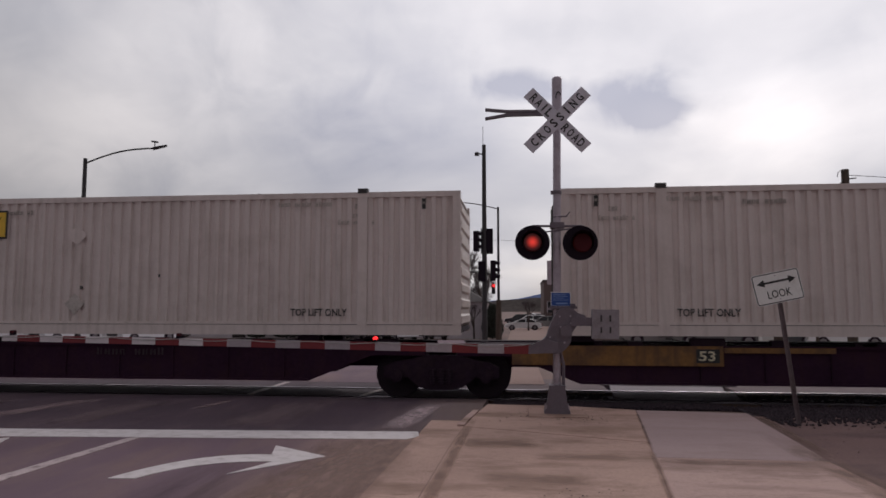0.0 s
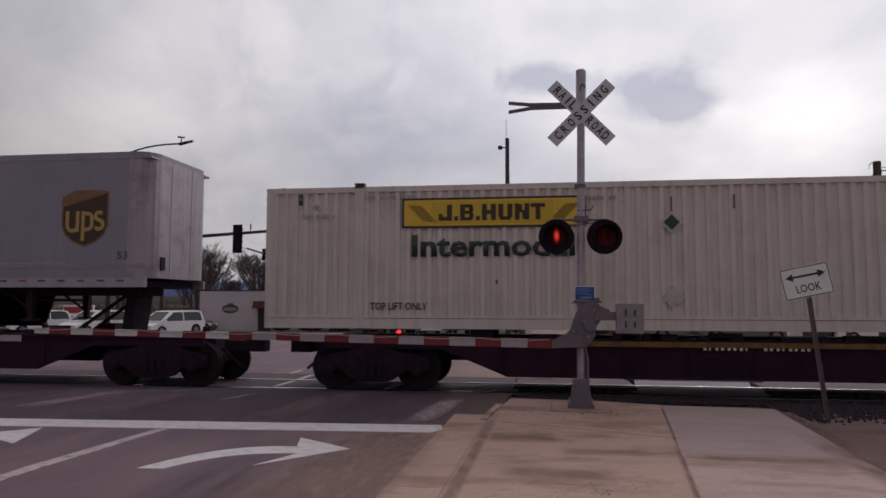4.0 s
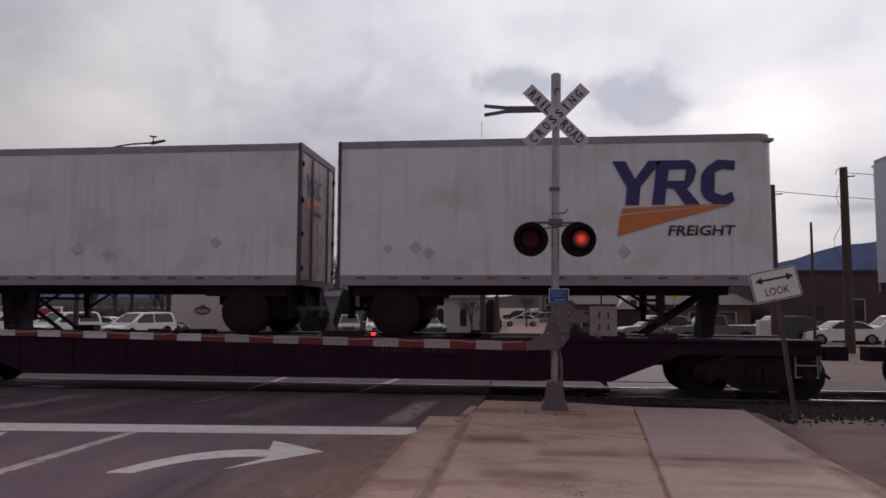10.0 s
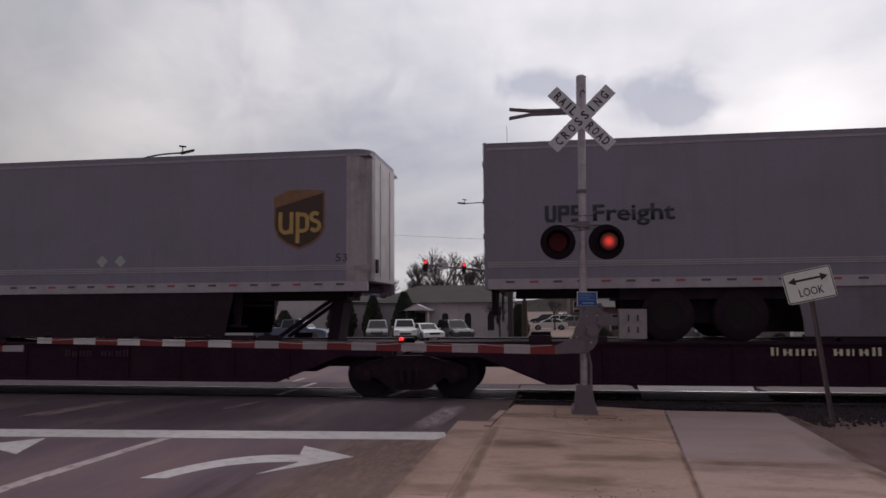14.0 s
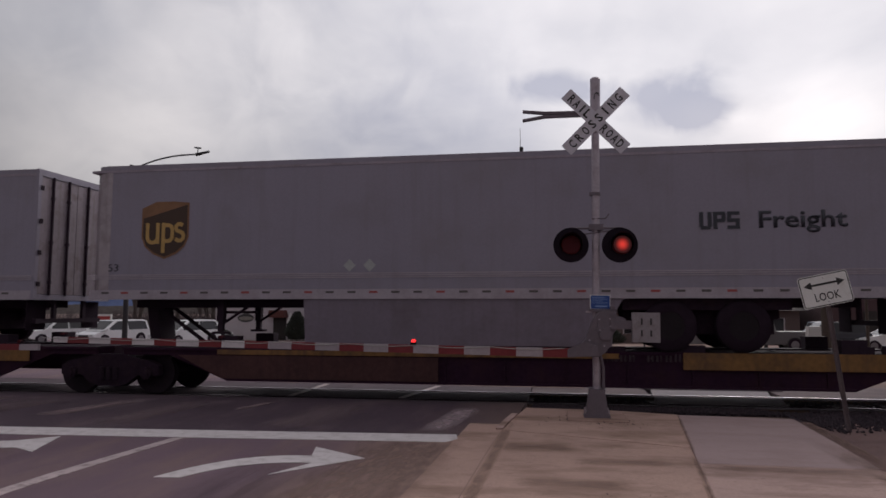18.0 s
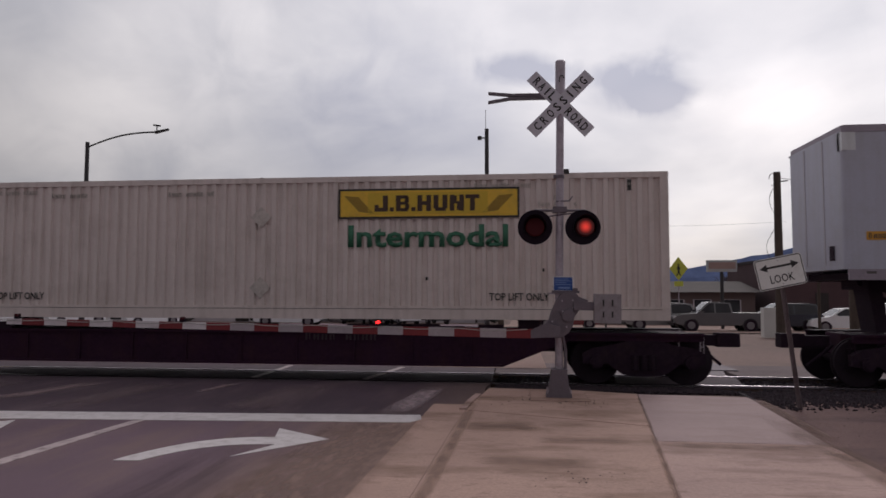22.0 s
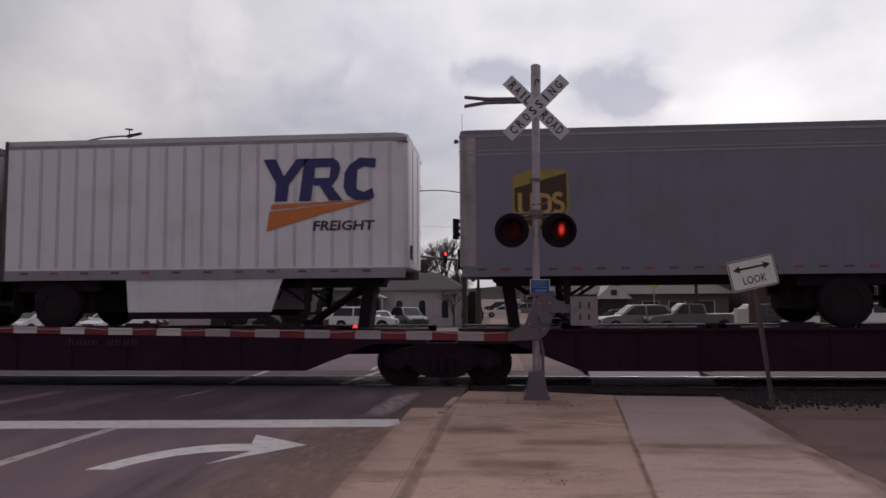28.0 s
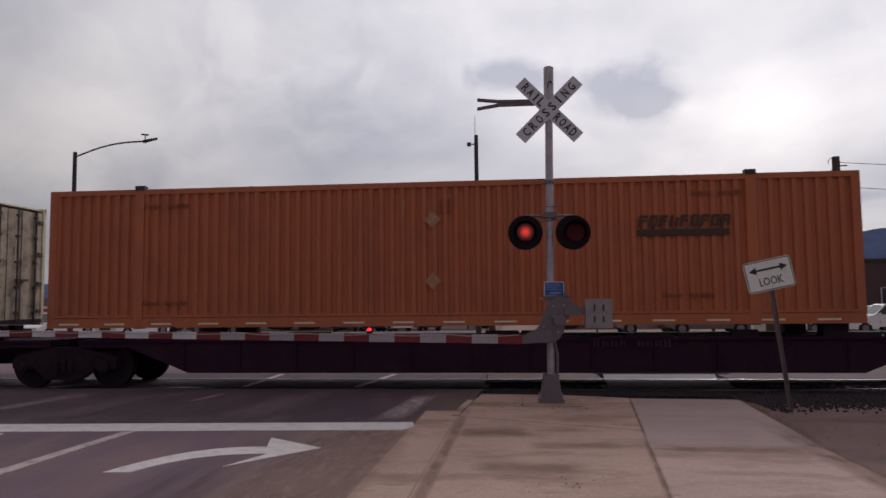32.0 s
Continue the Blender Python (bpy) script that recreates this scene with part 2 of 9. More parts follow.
def scuffed(name, base, most, along=1.0, soft=False):
    """Worn paint or dust that thins out raggedly to the sides of its strip."""
    m = mat(name, base, 0.9, vary=0.25, grain=90, big=2)
    nt = m.node_tree
    N, L = nt.nodes.new, nt.links.new
    co, sp, n = N("ShaderNodeTexCoord"), N("ShaderNodeSeparateXYZ"), N("ShaderNodeTexNoise")
    L(co.outputs["Generated"], sp.inputs[0])
    mp = N("ShaderNodeMapping"); mp.inputs["Scale"].default_value = (3.0, along, 1.0); L(co.outputs["Object"], mp.inputs[0])
    n.inputs["Scale"].default_value, n.inputs["Detail"].default_value, n.inputs["Roughness"].default_value = 2.2, 7, 0.62
    L(mp.outputs[0], n.inputs["Vector"])
    fade = None
    for axis in ("X", "Y"):
        pp = N("ShaderNodeMath"); pp.operation = "PINGPONG"; pp.inputs[1].default_value = 0.5; L(sp.outputs[axis], pp.inputs[0])
        mr = N("ShaderNodeMapRange"); mr.interpolation_type = "SMOOTHSTEP"; mr.inputs["From Max"].default_value = 0.4 if axis == "X" else 0.25; L(pp.outputs[0], mr.inputs[0])
        if fade is None:
            fade = mr.outputs[0]
        else:
            mu = N("ShaderNodeMath"); mu.operation = "MULTIPLY"; L(fade, mu.inputs[0]); L(mr.outputs[0], mu.inputs[1]); fade = mu.outputs[0]
    nr = N("ShaderNodeMapRange"); nr.inputs["From Min"].default_value = 0.22 if soft else 0.3; nr.inputs["From Max"].default_value = 0.8 if soft else 0.62; nr.inputs["To Max"].default_value = most; L(n.outputs["Fac"], nr.inputs[0])
    al = N("ShaderNodeMath"); al.operation = "MULTIPLY"; L(fade, al.inputs[0]); L(nr.outputs[0], al.inputs[1])
    L(al.outputs[0], nt.nodes["Principled BSDF"].inputs["Alpha"])
    return m


def fading(name, base, into, x0, x1):
    """A printed stripe whose ink thins out along x."""
    m = mat(name, base, 0.5, vary=0.1, grain=20, big=2)
    nt = m.node_tree
    N, L = nt.nodes.new, nt.links.new
    co, sp, n = N("ShaderNodeTexCoord"), N("ShaderNodeSeparateXYZ"), N("ShaderNodeTexNoise")
    L(co.outputs["Object"], sp.inputs[0]); L(co.outputs["Object"], n.inputs["Vector"])
    n.inputs["Scale"].default_value = 5.0
    k = N("ShaderNodeMath"); k.operation = "MULTIPLY_ADD"; k.inputs[1].default_value = 0.4; L(n.outputs["Fac"], k.inputs[0]); L(sp.outputs["X"], k.inputs[2])
    mr = N("ShaderNodeMapRange"); mr.inputs["From Min"].default_value = x0 + 0.2; mr.inputs["From Max"].default_value = x1 + 0.2; L(k.outputs[0], mr.inputs[0])
    mx = N("ShaderNodeMix"); mx.data_type = "RGBA"; mx.inputs["B"].default_value = (*into, 1)
    b = nt.nodes["Principled BSDF"]
    L(b.inputs["Base Color"].links[0].from_socket, mx.inputs["A"]); L(mr.outputs[0], mx.inputs["Factor"]); L(mx.outputs["Result"], b.inputs["Base Color"])
    return m


def glow(name, colour, strength):
    if name in MATS:
        return MATS[name]
    m = bpy.data.materials.new(name)
    MATS[name] = m
    m.use_nodes = True
    b = m.node_tree.nodes["Principled BSDF"]
    b.inputs["Base Color"].default_value = (*colour, 1)
    b.inputs["Emission Color"].default_value = (*colour, 1)
    b.inputs["Emission Strength"].default_value = strength
    return m


def lamp_glow(name, colour, strength, radius):
    """A lens that glows from its bulb at the middle and fades to its rim."""
    m = mat(name, (0.05, 0.004, 0.006), 0.3)
    nt = m.node_tree
    N, L = nt.nodes.new, nt.links.new
    co, ln = N("ShaderNodeTexCoord"), N("ShaderNodeVectorMath")
    ln.operation = "LENGTH"
    L(co.outputs["Object"], ln.inputs[0])
    mr = N("ShaderNodeMapRange"); mr.interpolation_type = "SMOOTHSTEP"
    mr.inputs["From Max"].default_value, mr.inputs["To Min"].default_value, mr.inputs["To Max"].default_value = radius, strength, 0.015
    L(ln.outputs["Value"], mr.inputs[0])
    b = nt.nodes["Principled BSDF"]
    b.inputs["Emission Color"].default_value = (*colour, 1)
    L(mr.outputs[0], b.inputs["Emission Strength"])
    return m


def glass(name, colour=(0.025, 0.022, 0.027), rough=0.08):
    if name in MATS:
        return MATS[name]
    m = bpy.data.materials.new(name)
    MATS[name] = m
    m.use_nodes = True
    b = m.node_tree.nodes["Principled BSDF"]
    b.inputs["Base Color"].default_value = (*colour, 1)
    b.inputs["Roughness"].default_value = rough
    b.inputs["Specular IOR Level"].default_value = 0.4
    return m


ASPHALT = mat("asphalt_aged", (0.1612, 0.1009, 0.1303), 0.9, vary=0.3, grain=160, big=0.35, dirt=(0.2204, 0.1421, 0.1358), dirt_amt=0.9, bump=0.4, bump_scale=180, dirt_stretch=(1.6, 0.3, 1), silt=(-3.2, -1.35, (0.2903, 0.1853, 0.1575), 0.95))
ASPHALT_NEW = mat("asphalt_dark", (0.0654, 0.0374, 0.0565), 0.88, vary=0.3, grain=160, big=0.5, dirt=(0.1530, 0.0980, 0.1119), dirt_amt=0.75, bump=0.35, bump_scale=180, dirt_stretch=(1.1, 0.22, 1), silt=(-2.2, -0.6, (0.1582, 0.1010, 0.0906), 0.75))
CONCRETE = mat("concrete_walk", (0.4597, 0.2994, 0.2509), 0.9, vary=0.26, grain=45, big=0.62, dirt=(0.2089, 0.1230, 0.0917), dirt_amt=0.95, bump=0.3, bump_scale=90, per_object=0.08, dirt_stretch=(0.42, 1.0, 1), speckle=0.8)
CONCRETE_NEW = mat("concrete_new_slab", (0.475, 0.32, 0.288), 0.88, vary=0.22, grain=45, big=0.6, dirt=(0.225, 0.136, 0.108), dirt_amt=1.0, bump=0.22, bump_scale=90, per_object=0.08, dirt_stretch=(0.36, 1.1, 1), speckle=0.75)
CONCRETE_SMOOTH = mat("concrete_smooth_slab", (0.402, 0.2886, 0.2872), 0.85, vary=0.12, grain=45, big=0.5, dirt=(0.2713, 0.178, 0.1624), dirt_amt=0.6, bump=0.12, bump_scale=90, dirt_stretch=(0.4, 0.9, 1), speckle=0.3)
PANEL = mat("crossing_panel_concrete", (0.1, 0.07, 0.086), 0.85, vary=0.18, grain=60, big=0.8, dirt=(0.045, 0.029, 0.039), dirt_amt=0.7, bump=0.15, spec=0.25)
PANEL_MID = mat("crossing_panel_dusty", (0.15, 0.113, 0.134), 0.75, vary=0.18, grain=60, big=0.8, dirt=(0.09, 0.063, 0.075), dirt_amt=0.6, bump=0.15, dirt_stretch=(0.4, 1, 1))
TRACK_DUST = mat("pale_track_dust", (0.17, 0.125, 0.13), 0.95, vary=0.25, grain=40, big=0.9, dirt=(0.1, 0.07, 0.073), dirt_amt=0.7, bump=0.4, bump_scale=70, dirt_stretch=(0.4, 1, 1))
JOINT_DIRT = mat("joint_dirt", (0.2713, 0.1683, 0.1472), 0.95, vary=0.35, grain=30, big=3)
PAINT_ROAD = mat("road_paint_white", (0.6633, 0.6061, 0.6191), 0.75, vary=0.12, grain=120, big=3, dirt=(0.2613, 0.2116, 0.203), dirt_amt=0.5, bump=0.2, bump_scale=200)
PAINT_WORN = mat("road_paint_worn", (0.5025, 0.404, 0.4161), 0.8, vary=0.2, grain=120, big=3, dirt=(0.1206, 0.0914, 0.0863), dirt_amt=0.9, bump=0.2, bump_scale=200)
DIRT = mat("bare_dirt", (0.1809, 0.1077, 0.1015), 0.95, vary=0.3, grain=30, big=0.5, dirt=(0.0754, 0.0443, 0.0487), dirt_amt=0.9, bump=0.6, bump_scale=60, dirt_stretch=(0.4, 1, 1), speckle=0.6)
BALLAST = mat("ballast_stone", (0.0342, 0.0212, 0.0335), 0.95, vary=0.45, grain=40, big=2, bump=0.5)
EARTH = mat("dry_ground", (0.201, 0.1299, 0.1137), 0.95, vary=0.3, grain=8, big=0.05, dirt=(0.1055, 0.0721, 0.0629), dirt_amt=0.75, bump=0.4, bump_scale=40)
RAIL_TOP = mat("polished_rail", (0.53, 0.465, 0.505), 0.25, 1.0, vary=0.08)
RAIL_SIDE = mat("rusty_rail", (0.10, 0.06, 0.045), 0.85, 0.2, vary=0.25)
GALV = mat("galvanised_steel", (0.4321, 0.3752, 0.4263), 0.5, 0.55, vary=0.15, grain=25, big=3, dirt=(0.2412, 0.202, 0.2131), dirt_amt=0.5)
GREY_PAINT = mat("grey_mechanism_paint", (0.1457, 0.1174, 0.1441), 0.55, vary=0.14, grain=30, big=4, dirt=(0.1005, 0.0818, 0.0913), dirt_amt=0.5)
CROSS_WHITE = mat("crossbuck_white", (0.6, 0.575, 0.65), 0.5, vary=0.08, grain=30, big=3, dirt=(0.42, 0.39, 0.4), dirt_amt=0.45)
POST_BROWN = mat("weathered_post", (0.16, 0.122, 0.132), 0.65, 0.3, vary=0.2, grain=25, big=3, dirt=(0.09, 0.055, 0.045), dirt_amt=0.5)
SIGN_WHITE = mat("sign_white", (0.8, 0.79, 0.78), 0.5, vary=0.06, grain=30, big=3, dirt=(0.5, 0.47, 0.43), dirt_amt=0.35)
BLACK_PAINT = mat("black_paint", (0.02, 0.018, 0.02), 0.5, vary=0.25)
SIGNAL_BLACK = mat("signal_black", (0.0144, 0.0090, 0.0159), 0.8, vary=0.2, spec=0.15)
BLUE_SIGN = mat("blue_sign", (0.022, 0.07, 0.27), 0.5, vary=0.08)
ARM_RED = mat("gate_arm_red", (0.19, 0.016, 0.022), 0.45, vary=0.18, grain=20, big=2)
ARM_WHITE = mat("gate_arm_white", (0.4, 0.34, 0.375), 0.45, vary=0.14, grain=20, big=1, dirt=(0.3, 0.255, 0.265), dirt_amt=0.5)
# brighter copy of the arm white, with the light put into its colour
ARM_WHITE_LIT = mat("gate_arm_lit_white", (0.66, 0.6, 0.625), 0.45, vary=0.1, grain=20, big=1, dirt=(0.45, 0.4, 0.4), dirt_amt=0.4)
CONT_WHITE = mat("container_white", (0.7035, 0.6061, 0.5836), 0.5, vary=0.07, grain=20, big=0.5, dirt=(0.3015, 0.2405, 0.203), dirt_amt=0.25, streak=0.3, per_object=0.3)
CONT_ORANGE = mat("container_orange", (0.5, 0.13, 0.052), 0.55, vary=0.13, grain=20, big=0.5, dirt=(0.24, 0.075, 0.05), dirt_amt=0.4, streak=0.4, per_object=0.3)
CONT_RED = mat("container_red_orange", (0.5, 0.085, 0.03), 0.5, vary=0.1, grain=20, big=0.5, dirt=(0.26, 0.06, 0.035), dirt_amt=0.3, streak=0.25)
CONT_YELLOW = mat("container_pale_yellow", (0.67, 0.59, 0.42), 0.55, vary=0.1, grain=20, big=0.5, dirt=(0.3, 0.22, 0.12), dirt_amt=0.4, streak=0.4)
CONT_DARK = mat("container_fitting_black", (0.035, 0.03, 0.03), 0.6, vary=0.25)
DECAL_BLACK = mat("decal_black", (0.03, 0.028, 0.028), 0.6, vary=0.2, grain=15, big=3)
DECAL_FADED = mat("decal_faded", (0.27, 0.245, 0.22), 0.7, vary=0.25, grain=15, big=3)
DECAL_FAINT = mat("decal_faint", (0.4, 0.36, 0.33), 0.7, vary=0.3, grain=15, big=3)
DECAL_RUST = mat("decal_rust", (0.2, 0.06, 0.03), 0.7, vary=0.25, grain=15, big=3)
DECAL_GREEN = mat("decal_green", (0.03, 0.15, 0.085), 0.55, vary=0.15)
DECAL_GREEN_DARK = mat("decal_dark_green", (0.03, 0.052, 0.046), 0.55, vary=0.15)
DECAL_YELLOW = mat("decal_yellow", (0.8, 0.5, 0.045), 0.5, vary=0.08, grain=20, big=2, dirt=(0.45, 0.3, 0.07), dirt_amt=0.4)
DECAL_GOLD = mat("decal_gold", (0.66, 0.38, 0.05), 0.5, vary=0.1)
DECAL_BROWN = mat("decal_brown", (0.055, 0.026, 0.016), 0.5, vary=0.15)
DECAL_ORANGE = mat("decal_orange", (0.66, 0.2, 0.05), 0.5, vary=0.1)
DECAL_NAVY = mat("decal_navy", (0.035, 0.03, 0.16), 0.5, vary=0.12)
DECAL_INK = mat("decal_ink", (0.035, 0.035, 0.05), 0.5, vary=0.12)
DECAL_CREAM = mat("decal_cream", (0.75, 0.68, 0.5), 0.5, vary=0.1)
DECAL_GREY = mat("decal_grey", (0.42, 0.42, 0.43), 0.6, vary=0.12, grain=18, big=3)
TR_GREY = mat("trailer_grey", (0.2883, 0.2591, 0.3313), 0.42, vary=0.1, grain=20, big=0.4, dirt=(0.2217, 0.1937, 0.2194), dirt_amt=0.5, streak=0.35, per_object=0.3)
TR_GREY_DULL = mat("trailer_dull_grey", (0.2278, 0.1980, 0.2694), 0.45, vary=0.1, grain=20, big=0.4, dirt=(0.1720, 0.1477, 0.1732), dirt_amt=0.5, streak=0.35)
TR_GREY_BLUE = mat("trailer_blue_grey", (0.2039, 0.1919, 0.2625), 0.42, vary=0.1, grain=20, big=0.4, dirt=(0.1592, 0.1485, 0.1744), dirt_amt=0.5, streak=0.35, per_object=0.2)
FRAME_GREY = mat("rear_frame_grey", (0.075, 0.06, 0.072), 0.6, vary=0.2, grain=20, big=2, dirt=(0.12, 0.09, 0.085), dirt_amt=0.5)
PLACARD_FAINT = mat("faint_placard", (0.56, 0.53, 0.585), 0.6, vary=0.2, grain=20, big=4)
TR_RAIL = mat("trailer_rail_metal", (0.42, 0.365, 0.42), 0.45, 0.1, vary=0.12, grain=25, big=1, dirt=(0.26, 0.21, 0.23), dirt_amt=0.5, streak=0.2)
DOOR_GREY = mat("grey_stained_door", (0.3015, 0.2501, 0.2893), 0.55, vary=0.16, grain=8, big=1.2, dirt=(0.1709, 0.1202, 0.1218), dirt_amt=0.7, streak=0.5)
TR_SILVER = mat("trailer_silver", (0.4814, 0.4785, 0.5778), 0.38, vary=0.08, grain=20, big=0.4, dirt=(0.3739, 0.3589, 0.3735), dirt_amt=0.45, streak=0.3, per_object=0.2)
TR_CLEAN = mat("trailer_clean_white", (0.86, 0.81, 0.89), 0.42, vary=0.05, grain=20, big=0.4, dirt=(0.6, 0.56, 0.58), dirt_amt=0.4, streak=0.2)
TR_WHITE = mat("trailer_white", (0.7782, 0.7866, 0.8300), 0.42, vary=0.1, grain=20, big=0.4, dirt=(0.4531, 0.4466, 0.4500), dirt_amt=0.5, streak=0.35, per_object=0.2)
TR_BLUE = mat("trailer_blue", (0.0701, 0.1220, 0.2881), 0.4, vary=0.08, grain=20, big=0.4, dirt=(0.0588, 0.1017, 0.2147), dirt_amt=0.4, streak=0.12)
ALU = mat("aluminium_rail", (0.3367, 0.2886, 0.3451), 0.45, 0.3, vary=0.12, grain=25, big=1, dirt=(0.201, 0.1587, 0.1726), dirt_amt=0.55, streak=0.2)
STEEL_DARK = mat("underframe_black", (0.03, 0.0163, 0.0286), 0.8, vary=0.25, grain=20, big=2, dirt=(0.0457, 0.03, 0.0336), dirt_amt=0.4, spec=0.2)
SPINE_DARK = mat("spine_car_dark", (0.0352, 0.0126, 0.0302), 0.85, vary=0.35, grain=15, big=0.8, dirt=(0.0578, 0.0229, 0.0269), dirt_amt=0.45, streak=0.2, per_object=0.3, spec=0.15)
SPINE_YELLOW = mat("spine_car_yellow", (0.235, 0.112, 0.034), 0.7, vary=0.3, grain=15, big=0.8, dirt=(0.1, 0.05, 0.032), dirt_amt=0.95, streak=0.7)
SPINE_BROWN = mat("spine_car_brown", (0.082, 0.038, 0.038), 0.8, vary=0.25, grain=15, big=0.8, dirt=(0.05, 0.024, 0.028), dirt_amt=0.7, streak=0.5, spec=0.2)
TRUCK_DARK = mat("truck_casting", (0.0271, 0.0143, 0.0254), 0.9, vary=0.3, grain=15, big=2, dirt=(0.0448, 0.0273, 0.0306), dirt_amt=0.5, spec=0.15)
WHEEL_STEEL = mat("wheel_steel", (0.0257, 0.0162, 0.0236), 0.8, vary=0.3, spec=0.2)
RUBBER = mat("tyre_rubber", (0.0271, 0.0163, 0.0262), 0.9, vary=0.25, grain=40, big=4, spec=0.12)
RIM = mat("aluminium_wheel", (0.55, 0.55, 0.56), 0.35, 0.6, vary=0.12, grain=20, big=4)
REFLECT_RED = mat("reflector_red", (0.35, 0.07, 0.07), 0.4, vary=0.1)
REFLECT_DARK = mat("vent_dark", (0.1, 0.085, 0.085), 0.6, vary=0.2)
RED_LENS_LIT = lamp_glow("red_lens_lit", (1.0, 0.06, 0.04), 0.62, 0.12)
RED_LAMP = glow("red_lamp", (1.0, 0.03, 0.03), 1.6)
# rib shadow put into a grey, which also colours the nose seams
TR_SEAM_SHADE = mat("trailer_rib_shadow_grey", (0.5, 0.46, 0.5), 0.5, vary=0.1)
TR_PALE = mat("trailer_pale_blue_grey", (0.56, 0.53, 0.61), 0.42, vary=0.06, grain=20, big=0.4, dirt=(0.36, 0.33, 0.35), dirt_amt=0.4, streak=0.3)
DOOR_DIRTY = mat("dirty_door", (0.4221, 0.3463, 0.3908), 0.6, vary=0.18, grain=8, big=1.2, dirt=(0.201, 0.1299, 0.1167), dirt_amt=0.85, streak=0.5)
DOOR_RUSTY = mat("rusty_orange_door", (0.33, 0.12, 0.06), 0.75, vary=0.3, grain=6, big=1.5, dirt=(0.07, 0.04, 0.035), dirt_amt=0.95, streak=0.7)
PATCH_DULL = mat("dull_orange_patch", (0.4, 0.2, 0.12), 0.7, vary=0.3, grain=12, big=4)
STRIPE_FADE = fading("stripe_orange_fading", (0.66, 0.2, 0.05), (0.72, 0.66, 0.72), 0.0, 2.3)
TR_ALU = mat("trailer_dull_aluminium", (0.38, 0.35, 0.385), 0.42, 0.1, vary=0.09, grain=14, big=0.5, dirt=(0.22, 0.18, 0.18), dirt_amt=0.5, streak=0.35)
# trailer grey darkened: the shade on the skirts is put into this colour
SKIRT_SHADED = mat("skirt_shaded_grey", (0.201, 0.1635, 0.2111), 0.5, vary=0.1, grain=14, big=0.6, dirt=(0.1306, 0.1, 0.1198), dirt_amt=0.6, streak=0.3)
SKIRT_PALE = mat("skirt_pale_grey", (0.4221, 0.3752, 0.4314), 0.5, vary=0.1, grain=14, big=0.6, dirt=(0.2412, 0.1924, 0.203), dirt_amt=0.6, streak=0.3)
SHIELD_OLIVE = mat("shield_olive_gold", (0.36, 0.27, 0.06), 0.5, vary=0.2, grain=6, big=2)
NOSE_BLUE = mat("pale_blue_nose", (0.22, 0.26, 0.31), 0.42, vary=0.12, grain=12, big=0.8, dirt=(0.2, 0.22, 0.26), dirt_amt=0.5, streak=0.4)
DECAL_AMBER = mat("decal_amber", (0.7, 0.34, 0.045), 0.5, vary=0.1)
DOOR_CONT = mat("rusty_cream_door", (0.5, 0.42, 0.33), 0.7, vary=0.3, grain=6, big=1.6, dirt=(0.12, 0.085, 0.07), dirt_amt=0.85, streak=0.5)
NOSE = mat("trailer_nose_metal", (0.3919, 0.3377, 0.3721), 0.38, 0.25, vary=0.1, grain=12, big=0.8, dirt=(0.1568, 0.1200, 0.1187), dirt_amt=0.6, streak=0.5)
SHIELD_GOLD = mat("shield_gold", (0.5, 0.31, 0.1), 0.5, vary=0.15, grain=8, big=2)
SHIELD_TAN = mat("shield_tan", (0.24, 0.115, 0.055), 0.5, vary=0.2, grain=6, big=2)
PAINT_GHOST = scuffed("road_paint_ghost", (0.3015, 0.2068, 0.2233), 0.75, 0.5)
SCUFF_PALE = scuffed("pale_scuff", (0.4221, 0.3175, 0.3451), 0.9, 1.6)
WHEEL_PATH = scuffed("dusty_wheel_path", (0.201, 0.1347, 0.1522), 0.6, 0.3)
DUST_BROWN = scuffed("brown_dust", (0.2512, 0.1587, 0.137), 0.9, 1.0)
TAR_DARK = scuffed("dark_tyre_track", (0.05, 0.032, 0.044), 0.32, 0.25)
STAIN_SHADE_BROWN = scuffed("brown_walk_stain_shade", (0.26, 0.16, 0.122), 0.42, 1.2, True)
RED_LENS = mat("red_lens", (0.06, 0.006, 0.01), 0.65, vary=0.1, spec=0.2)
GLASS = glass("car_glass")
WIN_GLASS = glass("window_glass", (0.03, 0.03, 0.035), 0.12)


# ---- mesh tools ----
def box(bm, x0, x1, y0, y1, z0, z1, m=None):
    vs = [bm.verts.new(p) for p in ((x0, y0, z0), (x1, y0, z0), (x1, y1, z0), (x0, y1, z0), (x0, y0, z1), (x1, y0, z1), (x1, y1, z1), (x0, y1, z1))]
    if m:
        for v in vs:
            v.co = m @ v.co
    for f in ((3, 2, 1, 0), (4, 5, 6, 7), (0, 1, 5, 4), (1, 2, 6, 5), (2, 3, 7, 6), (3, 0, 4, 7)):
        bm.faces.new([vs[i] for i in f])
    return vs


def bar(bm, a, b, r, n=8, r2=None):
    """A round bar from a to b, tapering to r2."""
    a, b = Vector(a), Vector(b)
    d = b - a
    if d.length < 1e-6:
        return
    q = d.to_track_quat("Z", "Y").to_matrix()
    r2 = r if r2 is None else r2
    lo = [bm.verts.new(a + q @ Vector((r * math.cos(i * math.tau / n), r * math.sin(i * math.tau / n), 0))) for i in range(n)]
    hi = [bm.verts.new(b + q @ Vector((r2 * math.cos(i * math.tau / n), r2 * math.sin(i * math.tau / n), 0))) for i in range(n)]
    for i in range(n):
        bm.faces.new((lo[i], lo[(i + 1) % n], hi[(i + 1) % n], hi[i]))
    bm.faces.new(lo[::-1]); bm.faces.new(hi)


